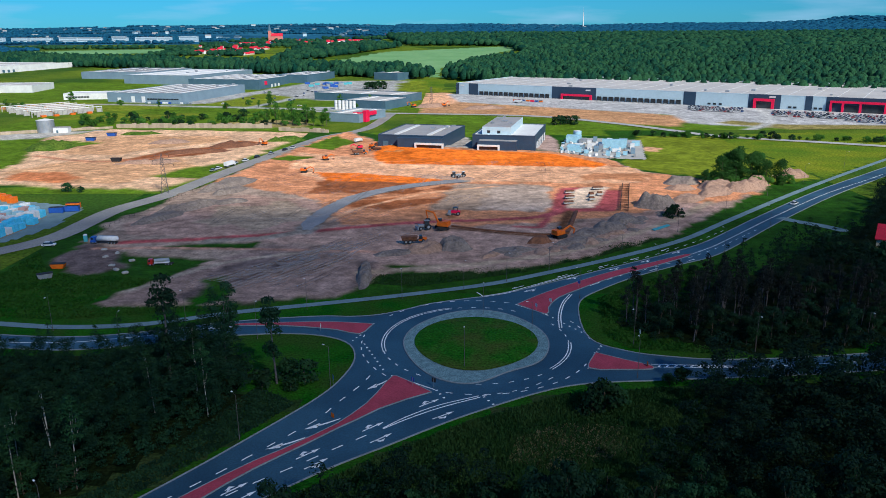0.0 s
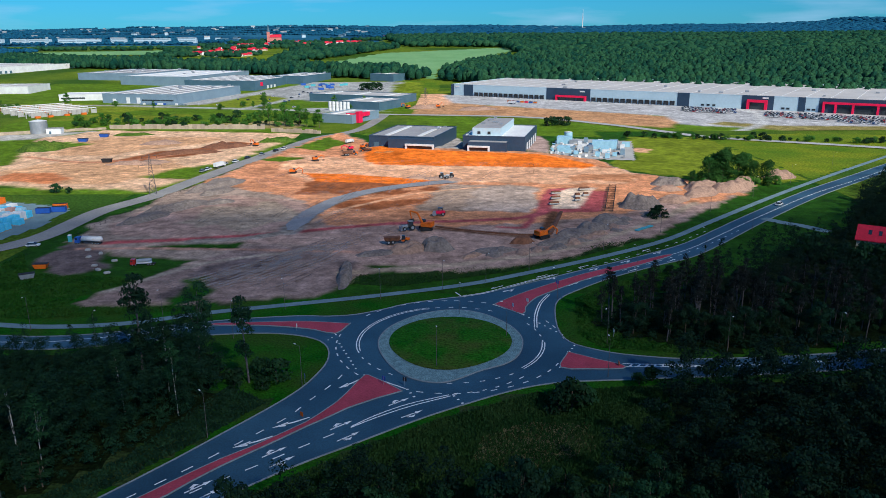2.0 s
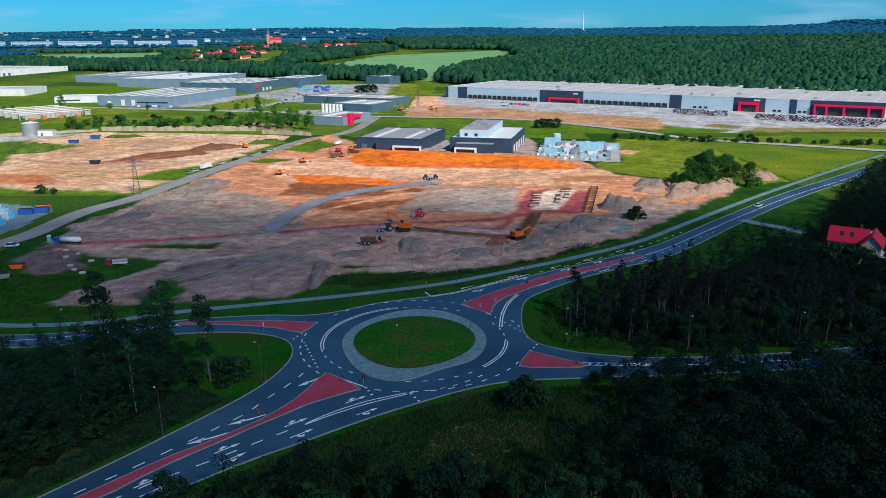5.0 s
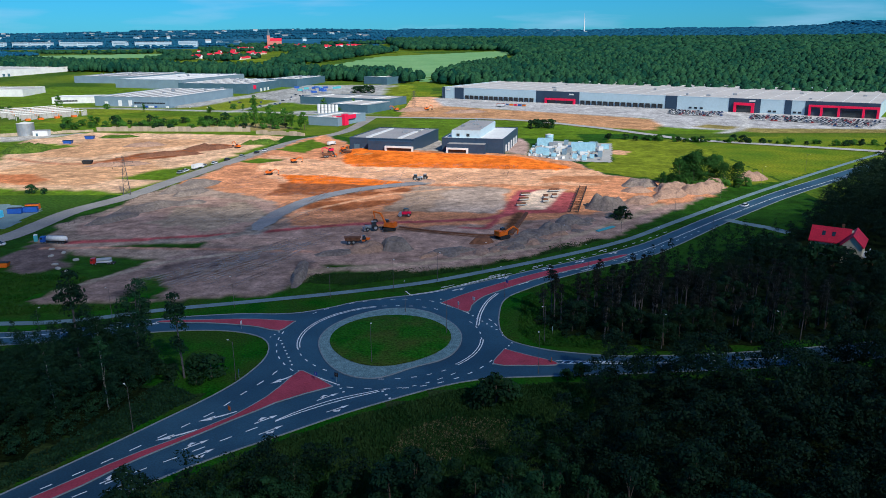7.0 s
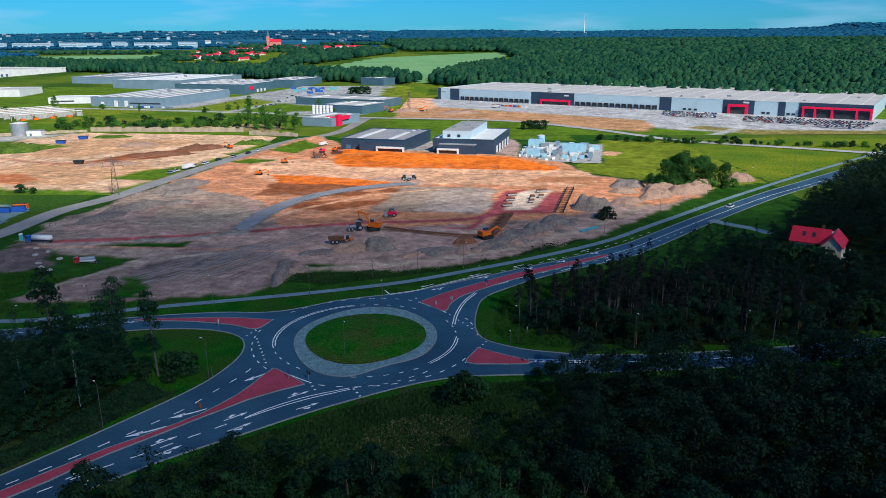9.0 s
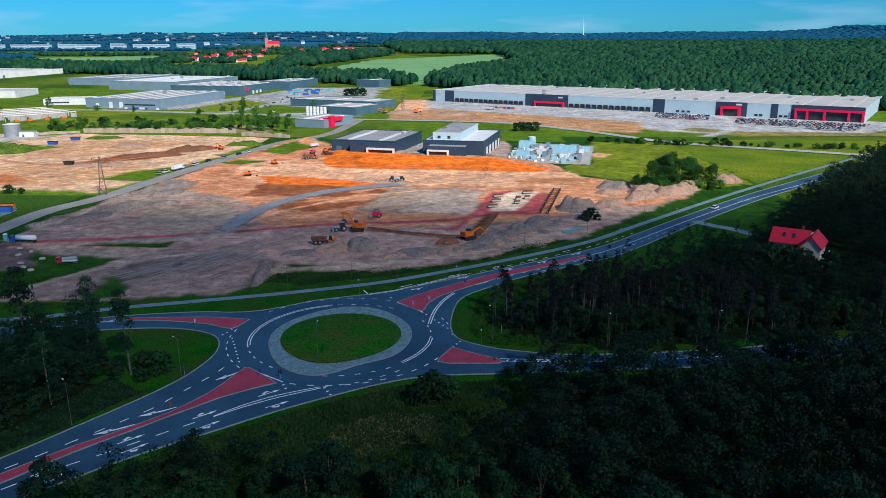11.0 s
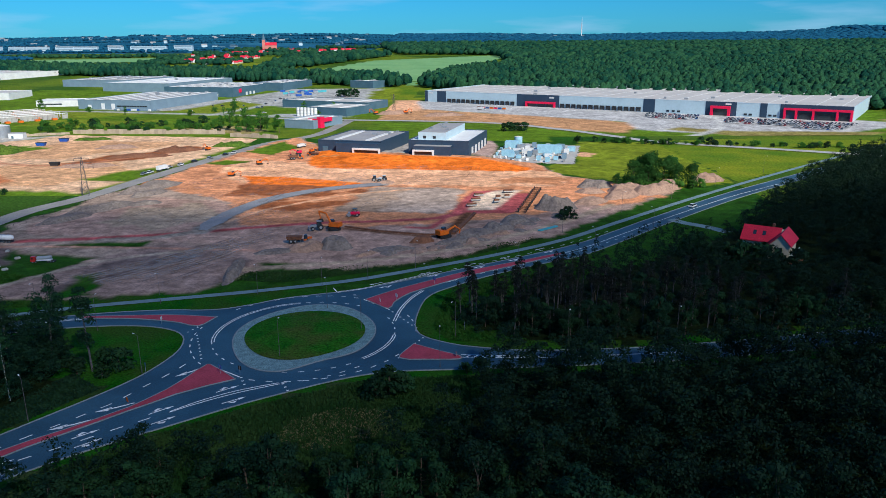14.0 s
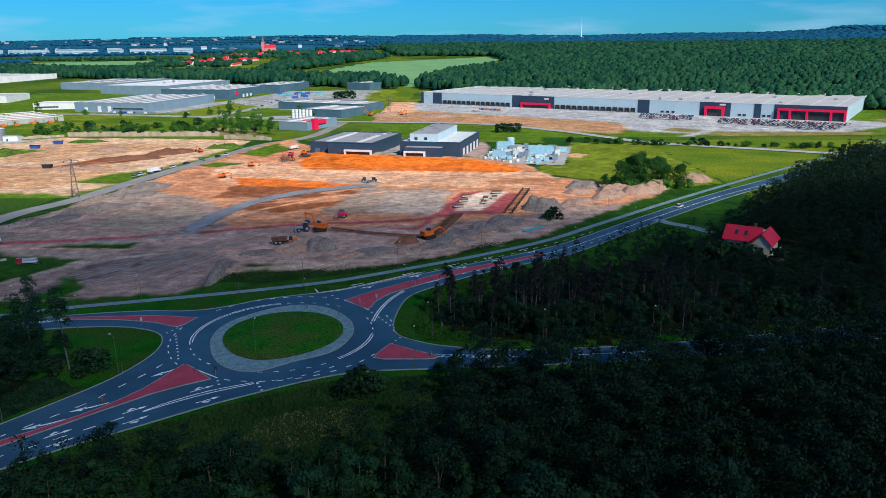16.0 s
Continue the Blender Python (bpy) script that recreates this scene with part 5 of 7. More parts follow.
for i in range(90):
    y = rw.uniform(2480, 4600)
    x, l, d = rw.uniform(-0.82, -0.1) * y, rw.uniform(120, 620), rw.uniform(16, 50)
    belts.append([(x, y), (x + l, y + rw.uniform(-40, 40)), (x + l, y + d), (x, y + d)])
far_wood("far tree belts on the western plain, tinted with painted haze", belts, 14, "hazed", 5, 9)
copses = [[(-1150, 1905), (-650, 1900), (-650, 1925), (-1150, 1935)], [(-640, 1560), (-560, 1560), (-600, 1640)]]
for i in range(46):
    x, y, l = rw.uniform(-680, -240), rw.uniform(1560, 2500), rw.uniform(25, 90)
    copses.append([(x, y), (x + l, y - 5), (x + l, y + l * 0.5), (x, y + l * 0.4)])
far_wood("copses and garden trees round the village", copses, 13, "farleaf", 7, 10)

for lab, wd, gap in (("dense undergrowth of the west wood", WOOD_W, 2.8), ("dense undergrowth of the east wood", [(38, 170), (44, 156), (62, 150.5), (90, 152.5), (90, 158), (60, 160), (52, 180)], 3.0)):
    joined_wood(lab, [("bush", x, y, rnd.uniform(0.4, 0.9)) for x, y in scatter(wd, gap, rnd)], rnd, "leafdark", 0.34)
structure("side_track", ribbon(spline([(121, 270), (125, 264), (131, 258), (136, 250)], 2), 4.5, 0.09), M["path"], "short grey side track joining the road", "road")

# ---------------------------------------------------------------- heaps, trench and pads on the site


def heap(x, y, rx, ry, h, m, label, seed, ang=0.0):
    """A spoil heap: an uneven mound with tipped ridges, settled into the ground."""
    bm = bmesh.new()
    n, k = 40, 12
    rows = []
    for j in range(k + 1):
        r = j / k
        row = []
        for i in range(n):
            a = 2 * math.pi * i / n
            wob = 1 + 0.25 * noise.noise(Vector((math.cos(a) * 1.5 + seed, math.sin(a) * 1.5, 0)))
            px, py = rx * r * wob * math.cos(a), ry * r * wob * math.sin(a)
            s = min(1.0, (1 - r) * 1.8)
            z = h * s * s * (3 - 2 * s) * (0.85 + 0.42 * noise.fractal(Vector((px * 0.22 + seed, py * 0.22, seed)), 1, 2, 4)) - 0.25 * r
            row.append(bm.verts.new((px, py, z)))
        rows.append(row)
    for a, b in zip(rows[1:], rows[2:]):
        for i in range(n):
            bm.faces.new((a[i], b[i], b[(i + 1) % n], a[(i + 1) % n]))
    bm.faces.new(rows[1])
    for v in rows[0]:
        bm.verts.remove(v)
    ob = part("earth_mound", bm, M[m], None, "", True)
    ob.matrix_world = Matrix.Translation((x, y, 0.25)) @ pose(0, 0, 0, 0, 0, ang)
    return tagged(ob, label, "heap", "heaps on the building site")


GREYH, SANDYH = "grey-brown spoil heap on the building site", "pale reddish sand heap on the building site"
heap(-9, 228.6, 8, 4.5, 2.8, "sandheap", "brown spoil heap on the building site", 0.0, 30)
heap(-19, 224.6, 8, 3, 1.5, "heap", GREYH, 3.7, 14)
heap(-0.5, 231, 6.2, 6, 3.8, "heap", GREYH, 7.4, 0)
heap(28, 238, 5, 3, 2.2, "brown", "dark brown heap beside the trench", 11.1, 20)
heap(47, 248, 9, 6, 1.7, "heap", GREYH, 14.8, 35)
heap(55, 256, 8, 6, 2.2, "heap", GREYH, 18.5, 40)
heap(62, 266, 8, 6, 2.2, "heap", GREYH, 22.2, 50)
heap(40, 238, 9, 4, 1.2, "heap", GREYH, 25.9, 25)
heap(18, 228, 10, 4, 0.9, "heap", GREYH, 29.6, 15)
heap(80, 290, 9, 8, 5.2, "heap", GREYH, 33.3, 0)
heap(104, 335, 9, 6, 3.2, "heap", GREYH, 37.0, 0)
heap(100, 322, 8, 5, 2, "sandheap", SANDYH, 40.7, 0)
heap(116, 324, 11, 7, 3.6, "sandheap", SANDYH, 44.4, 30)
heap(127, 322, 13, 7, 3.8, "sandheap", SANDYH, 48.1, 30)
heap(112, 313, 12, 6, 2.8, "sandheap", SANDYH, 51.8, 40)
heap(136, 330, 8, 5, 3.4, "sandheap", SANDYH, 55.5, 30)
heap(161, 350, 9, 5, 3.6, "sandheap", SANDYH, 59.2, 10)
heap(96, 300, 10, 6, 2.0, "sandheap", SANDYH, 62.9, 40)
heap(-104, 334, 20, 6, 2.8, "heap", GREYH, 66.6, 62)
heap(-99, 320, 11, 5, 2.0, "heap", GREYH, 70.3, 60)
heap(-107, 290, 18, 6, 2.2, "heap", GREYH, 74.0, 58)
heap(-112, 272, 14, 5, 1.6, "heap", GREYH, 77.7, 60)
heap(-93, 300, 8, 5, 1.4, "heap", GREYH, 81.4, 30)
heap(-12, 352, 7, 3, 1.2, "sandheap", SANDYH, 85.1, 0)
heap(-4, 349, 6, 3, 1.2, "sandheap", SANDYH, 88.8, 0)
heap(5, 346, 6, 3, 1.2, "sandheap", SANDYH, 92.5, 0)
heap(-33, 424, 12, 7, 1.8, "orange", "orange sand heap beside the shed", 96.2, 0)
heap(62, 402, 14, 5, 1.2, "orange", "orange sand heap along the bank", 99.9, 0)
for i, (x, y, rx, ry, h, m, lab) in enumerate([(-247, 452, 16, 16, 4, "weeds", "grass-grown earth mound on the second site"), (-215, 512, 16, 5, 1.8, "weeds", "weedy earth mound on the second site"), (-108, 478, 14, 6, 3, "weeds", "weedy earth mound on the second site"), (-150, 430, 22, 5, 2.4, "brown", "brown ridge of dug earth"), (-135, 455, 16, 6, 3, "brown", "brown ridge of dug earth"), (-180, 470, 16, 6, 2.4, "sandheap", SANDYH), (-165, 395, 20, 4, 2, "sandheap", SANDYH), (-20, 690, 16, 6, 3.5, "sandheap", SANDYH), (28, 672, 22, 6, 3, "sandheap", SANDYH)]):
    heap(x, y, rx, ry, h, m, lab, 200 + i * 2.3, 15)

heap(-26.5, 204, 2.4, 13, 2.4, "heap", "dark steep bank at the end of the graded soil", 411.0, 4)
rr = random.Random(91)
for i in range(18):
    f = i / 17
    heap(14 + 70 * f + rr.uniform(-4, 4), 224 + 54 * f * f + 8 * f + rr.uniform(-3, 3), rr.uniform(3, 6), rr.uniform(2.0, 3.4), rr.uniform(0.5, 1.2), rr.choice(("heap", "heap", "sandheap")), "low tipped soil heap along the site edge", 300 + i * 1.7, rr.uniform(0, 90))
# low spoil banks along the open trenches
for ln, off, w, h in (([(-2, 257), (10.5, 251), (26, 245.7), (33, 245)], 1.6, 0.9, 0.5), ([(36, 248), (39, 258.5), (44.5, 280)], -2.6, 1.2, 0.8)):
    bank = structure("trench_bank", ribbon(spline(ln, 1.5), w, 0.15, h, off), M["brown"], "low bank of dug brown soil along the trench", "ground")
# shoring frames along the pad
for i in range(11):
    f = i / 10
    m = Matrix.Translation((66 + 10.5 * f, 282 + 44 * f, 0.5)) @ pose(0, 0, 0, 0, 0, 76)
    t = thing("trench_frame", m, "dark steel trench shoring frame beside the pad", "frame", "trench frames along the pad")
    for yy in (-1.6, 1.4):
        part("side_plate", box(-1.15, 1.15, yy, yy + 0.25, 0, 1.3), M["dark"], t)
    part("strut", rod((-1, -1.5, 0.9), (-1, 1.5, 0.9), 0.14), M["brown"], t)
    part("strut", rod((1, -1.5, 0.9), (1, 1.5, 0.9), 0.14), M["brown"], t)
rnd3 = random.Random(17)
for x, y, w, l, h in ((49.5, 313, 4.4, 1.6, 1), (48, 303, 4.4, 1.6, 1), (46, 292.5, 4.4, 1.6, 1), (57.5, 306, 2.4, 2, 1.6), (56.5, 299.5, 2.6, 1.8, 1.2), (63, 321, 5, 1.6, 1.0), (61.5, 308.5, 2.6, 1.4, 1.4)):
    t = thing("foundation_block", Matrix.Translation((x, y, 0.7)) @ pose(0, 0, 0, 0, 0, 12), "dark shuttered foundation block on the red pad", "foundation", "foundation blocks on the pad")
    part("base", box(-w / 2, w / 2, -l / 2, l / 2, 0, h * 0.5, bevel=0.05), M["concrete"], t)
    part("shutter", box(-w / 2 + 0.3, w / 2 - 0.3, -l / 2 + 0.2, l / 2 - 0.2, h * 0.5, h), M["brown"], t)
    
# ---------------------------------------------------------------- vehicles and machines


def wheel(t, x, y, r=0.5, w=0.3, name="wheel"):
    a = part(name, rod((x, y - w / 2, r), (x, y + w / 2, r), r, None, 14), M["dark"], t, "black rubber tyre")
    part("rim", rod((x, y - w / 2 - 0.02, r), (x, y + w / 2 + 0.02, r), r * 0.55, None, 10), M["steel"], a)


def taper(x0, x1, x2, x3, y, z0, z1, inset=0.12):
    """A cab form: bottom from x0 to x3, top from x1 to x2."""
    bm = bmesh.new()
    b = [bm.verts.new(v) for v in ((x0, -y, z0), (x3, -y, z0), (x3, y, z0), (x0, y, z0))]
    u = [bm.verts.new(v) for v in ((x1, -y + inset, z1), (x2, -y + inset, z1), (x2, y - inset, z1), (x1, y - inset, z1))]
    bm.faces.new(b[::-1]), bm.faces.new(u)
    for i in range(4):
        bm.faces.new((b[i], b[(i + 1) % 4], u[(i + 1) % 4], u[i]))
    return bm


CARS = {}


def car(m, colour, label, group=""):
    if colour in CARS:
        c = copy_thing(CARS[colour], m)
        return tagged(c, label, "car", group)
    t = thing("car", m, label, "car", group)
    part("body", box(-2.15, 2.15, -0.88, 0.88, 0.3, 0.85, bevel=0.12), M[colour], t)
    part("cabin", taper(-1.9, -1.3, 0.5, 1.25, 0.82, 0.85, 1.45, 0.15), M["glass"], t, "dark car windows")
    part("roof", box(-1.25, 0.45, -0.64, 0.64, 1.45, 1.5, bevel=0.02), M[colour], t)
    for x in (-1.35, 1.35):
        for y in (-0.8, 0.8):
            wheel(t, x, y, 0.32, 0.2)
    CARS[colour] = t
    return t


M["carwhite"] = mat("white_car_paint", (0.75, 0.75, 0.75), None, 3, 0.5, 0.03, 0.3, spec=0.5)
M["carblack"] = mat("black_car_paint", (0.02, 0.02, 0.025), None, 3, 0.5, 0.05, 0.3, spec=0.5)
M["carsilver"] = mat("silver_car_paint", (0.42, 0.44, 0.46), None, 3, 0.5, 0.05, 0.35, metal=0.3)
M["carblue"] = mat("blue_car_paint", (0.04, 0.1, 0.28), None, 3, 0.5, 0.05, 0.3, spec=0.5)
M["carred"] = mat("red_car_paint", (0.45, 0.02, 0.02), None, 3, 0.5, 0.05, 0.3, spec=0.5)
CARL = {"carwhite": "white parked car", "carblack": "black parked car", "carsilver": "silver parked car", "carblue": "dark blue parked car", "carred": "red parked car"}


def at(x, y, ang, z=0.0):
    return Matrix.Translation((x, y, z)) @ pose(0, 0, 0, 0, 0, ang)


car(at(-134.7, 235, 10, 0.14), "carwhite", "white car on the dusty road beside the site")
car(at(136, 291.4, 46, 0.06), "carwhite", "white car driving on the asphalt road")
for i, (x, y, c) in enumerate([(-116, 392, "carsilver"), (-112.5, 400, "carwhite"), (-109, 412, "carblack"), (-120, 376, "carwhite"), (-104, 424, "carsilver"), (-99, 438, "carblack"), (-96, 446, "carwhite"), (-121, 371, "carsilver")]):
    car(at(x - 1, y, 72, 0.14), c, CARL[c] + " on the road beside the site", "cars beside the site road")
# car park rows before the warehouse
uw = Vector((WB[0] - WA[0], WB[1] - WA[1], 0)).normalized()
vw = Vector((uw.y, -uw.x, 0))
rc = random.Random(4)
for row, (s0, s1, dist) in enumerate([(262, 308, 16), (262, 308, 22), (266, 310, 36), (268, 312, 42), (334, 430, 26), (334, 430, 32), (336, 428, 46), (338, 426, 52), (392, 424, 66), (398, 424, 72), (258, 306, 28), (270, 312, 48), (336, 428, 38), (340, 424, 58)]):
    s = s0
    while s < s1:
        if rc.random() < 0.8:
            p = Vector((WA[0], WA[1], 0)) + uw * s + vw * dist
            c = rc.choice(("carwhite", "carblack", "carsilver", "carwhite", "carblue", "carred", "carsilver", "carwhite"))
            car(at(p.x, p.y, math.degrees(math.atan2(uw.y, uw.x)) + 90 + rc.uniform(-3, 3), 0.36), c, CARL[c] + " in the warehouse car park", "cars in the car park")
        s += 2.9


def scaled(t, k):
    t.scale = (k, k, k)
    return t


def lorry(m, cab, box_kind, label):
    t = thing("lorry", m, label, "lorry")
    part("chassis", box(-6.5, 5.2, -0.5, 0.5, 0.75, 1.05), M["dark"], t)
    c = part("cab", taper(3.2, 3.2, 5.3, 5.6, 1.22, 0.7, 3.2, 0.08), M[cab], t)
    part("windscreen", box(5.35, 5.5, -1.05, 1.05, 1.9, 2.9), M["glass"], c)
    part("window", box(4.2, 5.1, -1.24, 1.24, 1.95, 2.8), M["glass"], c)
    if box_kind == "silo":
        b = rod((-6.6, 0, 2.35), (2.4, 0, 2.35), 1.2, None, 18)
        rod((2.4, 0, 2.35), (2.9, 0, 2.5), 1.2, 0.5, 18, b)
        rod((-7.1, 0, 2.5), (-6.6, 0, 2.35), 0.5, 1.2, 18, b)
        tank = part("tank", b, M["white"], t, "white silo tank", True)
        for x in (-5, -2.6, -0.2, 2.0):
            part("hatch", rod((x, 0, 3.5), (x, 0, 3.75), 0.35), M["steel"], tank)
        part("walkway", box(-6, 2.2, -0.3, 0.3, 3.6, 3.65), M["steel"], tank)
    elif box_kind == "trailer":
        part("trailer", box(-6.8, 2.8, -1.25, 1.25, 1.1, 3.9, bevel=0.05), M["white"], t, "white box trailer")
    else:
        part("mixer_drum", rod((-4.5, 0, 2.7), (2.4, 0, 2.0), 0.75, 1.15, 16), M["carsilver"], t, "pale tank body")
        part("side_locker", box(-4.5, 2.6, -1.1, 1.1, 1.05, 1.6, bevel=0.04), M["carwhite"], t)
    for x in (-5.6, -4.3, -3.0, 3.0, 4.4):
        for y in (-1.05, 1.05):
            wheel(t, x, y, 0.5, 0.32)
    return t


scaled(lorry(at(-117.6, 237.6, 176, 0.3), "blue", "silo", "white silo lorry with a blue cab on the site"), 0.74)
scaled(lorry(at(-89.8, 214.2, 186, 0.12), "carred", "mixer", "red tanker lorry standing on the grass"), 0.62)
for x, y, c, a in ((-117, 384, "carwhite", 72), (168, 742, "carwhite", 60), (190, 722, "blue", -30), (64, 726, "carwhite", -30)):
    lorry(at(x, y, a, 0.36), c, "trailer", "white box lorry parked on the hardstanding").scale = (0.7, 0.7, 0.7)


def excavator(m, colour, label, boom_up=40, slew=0):
    t = thing("excavator", m, label, "excavator")
    for y in (-1.2, 1.2):
        tb = rod((-1.6, y - 0.3, 0.5), (-1.6, y + 0.3, 0.5), 0.5, None, 12)
        rod((1.6, y - 0.3, 0.5), (1.6, y + 0.3, 0.5), 0.5, None, 12, tb)
        box(-1.6, 1.6, y - 0.3, y + 0.3, 0.0, 1.0, tb)
        part("track", tb, M["dark"], t, "black crawler track")
    R = pose(0, 0, 0, 0, 0, slew)

    def put(name, bm, mm, lab="", parent=t):
        bmesh.ops.transform(bm, matrix=R, verts=bm.verts[:])
        return part(name, bm, M[mm], parent, lab)

    house = put("house", box(-2.4, 1.3, -1.3, 1.3, 1.1, 2.3, bevel=0.12), colour)
    put("engine_cover", box(-2.5, -0.6, -1.2, 1.2, 2.3, 2.7, bevel=0.1), colour, "", house)
    cabn = put("cab", taper(-0.2, 0.0, 1.3, 1.5, 0.55, 1.2, 3.1), "glass", "glazed cab")
    cabn.location.y = 0.75
    e = radians(boom_up)
    k = Vector((1.2 + 3.4 * math.cos(e), -0.2, 2.0 + 3.4 * math.sin(e)))
    tip = k + Vector((2.6 * math.cos(e - 0.9), 0, 2.6 * math.sin(e - 0.9)))
    put("boom", rod((1.2, -0.2, 2.0), k, 0.38, 0.3, 6, rod(k, tip, 0.3, 0.24, 6)), colour, "painted boom")
    st = tip + Vector((-0.6, 0, -2.6))
    put("stick", rod(tip, st, 0.24, 0.17, 6), colour)
    put("bucket", taper(st.x - 0.8, st.x - 0.5, st.x + 0.4, st.x + 0.7, 0.65, st.z - 0.7, st.z + 0.2), "dark", "dark steel bucket")
    return t


scaled(excavator(at(35.3, 242.5, 40, 0.4), "yellow", "orange crawler excavator digging the trench", 18), 1.1)
scaled(excavator(at(-4.6, 254, 10, 0.4), "yellow", "large orange crawler excavator on the site", 62, 150), 1.15)
excavator(at(-117, 457, 20, 0.4), "yellow", "orange excavator on the second site", 45, 120).scale = (0.85, 0.85, 0.85)
excavator(at(-8, 694, 30, 0.4), "yellow", "orange excavator beside the sand field", 40)
excavator(at(-36, 690, 200, 0.4), "yellow", "orange excavator beside the sand field", 50)
for x, y, a in ((-74.6, 365, 0), (-69.9, 402, 30), (-49, 446, 60)):
    excavator(at(x, y, a, 0.4), "yellow", "yellow-orange excavator on the sand", 30).scale = (0.75, 0.75, 0.75)


def dumper(m, label):
    t = thing("dumper", m, label, "dumper")
    part("front_frame", box(1.6, 5.0, -0.9, 0.9, 0.9, 1.7, bevel=0.1), M["yellow"], t)
    part("bonnet", box(3.3, 5.2, -1.0, 1.0, 1.6, 2.4, bevel=0.15), M["yellow"], t)
    part("cab", taper(1.7, 1.9, 3.1, 3.4, 0.85, 1.7, 3.3), M["glass"], t, "glazed cab")
    b = taper(-5.4, -5.9, 1.2, 0.6, 1.2, 1.4, 3.0, -0.35)
    part("tipping_body", b, M["brown"], t, "dusty steel tipping body")
    part("rear_frame", box(-4.8, 1.4, -0.5, 0.5, 0.9, 1.4), M["dark"], t)
    for x in (-3.8, -2.0, 3.6):
        for y in (-1.15, 1.15):
            wheel(t, x, y, 0.85, 0.65)
    return t


scaled(dumper(at(-13.4, 236.4, 8, 0.4), "dusty articulated dumper tipping beside the heaps"), 0.78)


def tractor(m, colour, label):
    t = thing("tractor", m, label, "tractor")
    part("bonnet", box(0.2, 2.4, -0.5, 0.5, 0.9, 1.7, bevel=0.12), M[colour], t)
    part("cab", taper(-1.4, -1.2, 0.2, 0.4, 0.8, 1.0, 2.8), M["glass"], t)
    part("cab_roof", box(-1.4, 0.3, -0.8, 0.8, 2.8, 2.95, bevel=0.04), M[colour], t)
    part("blade", box(2.6, 2.9, -1.5, 1.5, 0.2, 1.2, bevel=0.03), M["steel"], t)
    for y in (-0.95, 0.95):
        wheel(t, -0.9, y, 0.9, 0.5)
        wheel(t, 1.7, y, 0.6, 0.4)
    return t


scaled(tractor(at(-10.6, 254, 200, 0.4), "steel", "dark grey tractor with a pale cab on the site"), 1.1)
scaled(tractor(at(0.4, 349, 10, 0.4), "carsilver", "pale grader working on the sand"), 1.0)
scaled(tractor(at(4, 351, 170, 0.4), "carwhite", "pale tractor working on the sand"), 0.9)


def roller(m, label):
    t = thing("road_roller", m, label, "roller")
    part("body", box(-1.8, 1.2, -0.9, 0.9, 0.7, 1.6, bevel=0.15), M["red"], t)
    part("canopy", box(-1.0, 0.6, -0.8, 0.8, 2.5, 2.65, bevel=0.05), M["carblack"], t)
    for x in (-0.9, 0.5):
        for y in (-0.7, 0.7):
            part("post", rod((x, y, 1.5), (x, y, 2.5), 0.06), M["dark"], t)
    part("drum", rod((1.7, -0.95, 0.7), (1.7, 0.95, 0.7), 0.7, None, 18), M["steel"], t)
    for y in (-0.7, 0.7):
        wheel(t, -1.2, y, 0.65, 0.4)
    return t


scaled(dumper(at(-53, 420, 20, 0.4), 'orange dumper parked beside the sheds'), 0.8)
scaled(dumper(at(-46, 432, 160, 0.4), 'orange dumper parked beside the sheds'), 0.7)
excavator(at(-56, 440, 200, 0.4), 'red', 'red excavator parked beside the sheds', 30).scale = (0.8, 0.8, 0.8)
lorry(at(-60, 470, 60, 0.4), 'carwhite', 'trailer', 'white box lorry beside the sheds').scale = (0.6, 0.6, 0.6)
scaled(roller(at(0, 274.5, 175, 0.5), "bright red road roller on the red track"), 1.15)


def skip(m, colour, label, s=1.0):
    t = thing("skip", m, label, "skip")
    b = taper(-1.6 * s, -2.1 * s, 2.1 * s, 1.6 * s, 0.9 * s, 0.1, 1.5 * s, -0.1)
    part("body", b, M[colour], t)
    part("rim", box(-2.15 * s, 2.15 * s, -1.05 * s, 1.05 * s, 1.5 * s, 1.58 * s, bevel=0.02), M["dark"], t)
    return t


skip(at(-119.5, 211.5, 5), "yellow", "orange open skip lying on the grass", 1.0)
skip(at(-118.5, 202, 30), "steel", "grey tipped container on the grass", 1.0)
skip(at(-236, 481, 0, 0.3), "blue", "blue skip on the second site", 1.5)
skip(at(-232, 503, 0, 0.3), "blue", "blue skip on the second site", 1.5)
skip(at(-184, 400, 0, 0.3), "dark", "black skip on the second site", 1.3)
cab = thing("toilet_cabin", at(-125, 240.5, 20, 0.2), "turquoise portable toilet cabin by the road", "cabin")
part("body", box(-0.6, 0.6, -0.6, 0.6, 0, 2.2, bevel=0.05), M["teal"], cab)
part("roof", taper(-0.65, -0.3, 0.3, 0.65, 0.65, 2.2, 2.45), M["whiteroof"], cab)
for i, (x, y) in enumerate(((-104, 213), (-100, 218), (-110, 222), (-108, 226), (-101, 209), (-114, 230), (-97, 206))):
    tagged(part("rubble", box(-0.9, 0.9, -0.6, 0.6, 0, 0.7, bevel=0.2), M["concrete"]), "pale broken concrete lump on the grass", "rubble", "rubble lumps").matrix_world = at(x, y, i * 37, 0.05)
for i in range(3):
    t = thing("blue_barrier", at(70.5 + i * 2.4, 252.6 + i * 2.2, 42, 0.2), "pale blue sheeted barrier lying beside the path", "barrier", "blue barriers")
    part("panel", box(-1.6, 1.6, -0.7, 0.7, 0.1, 0.5, bevel=0.05), M["teal"], t)

# ---------------------------------------------------------------- street lamps, signs and posts


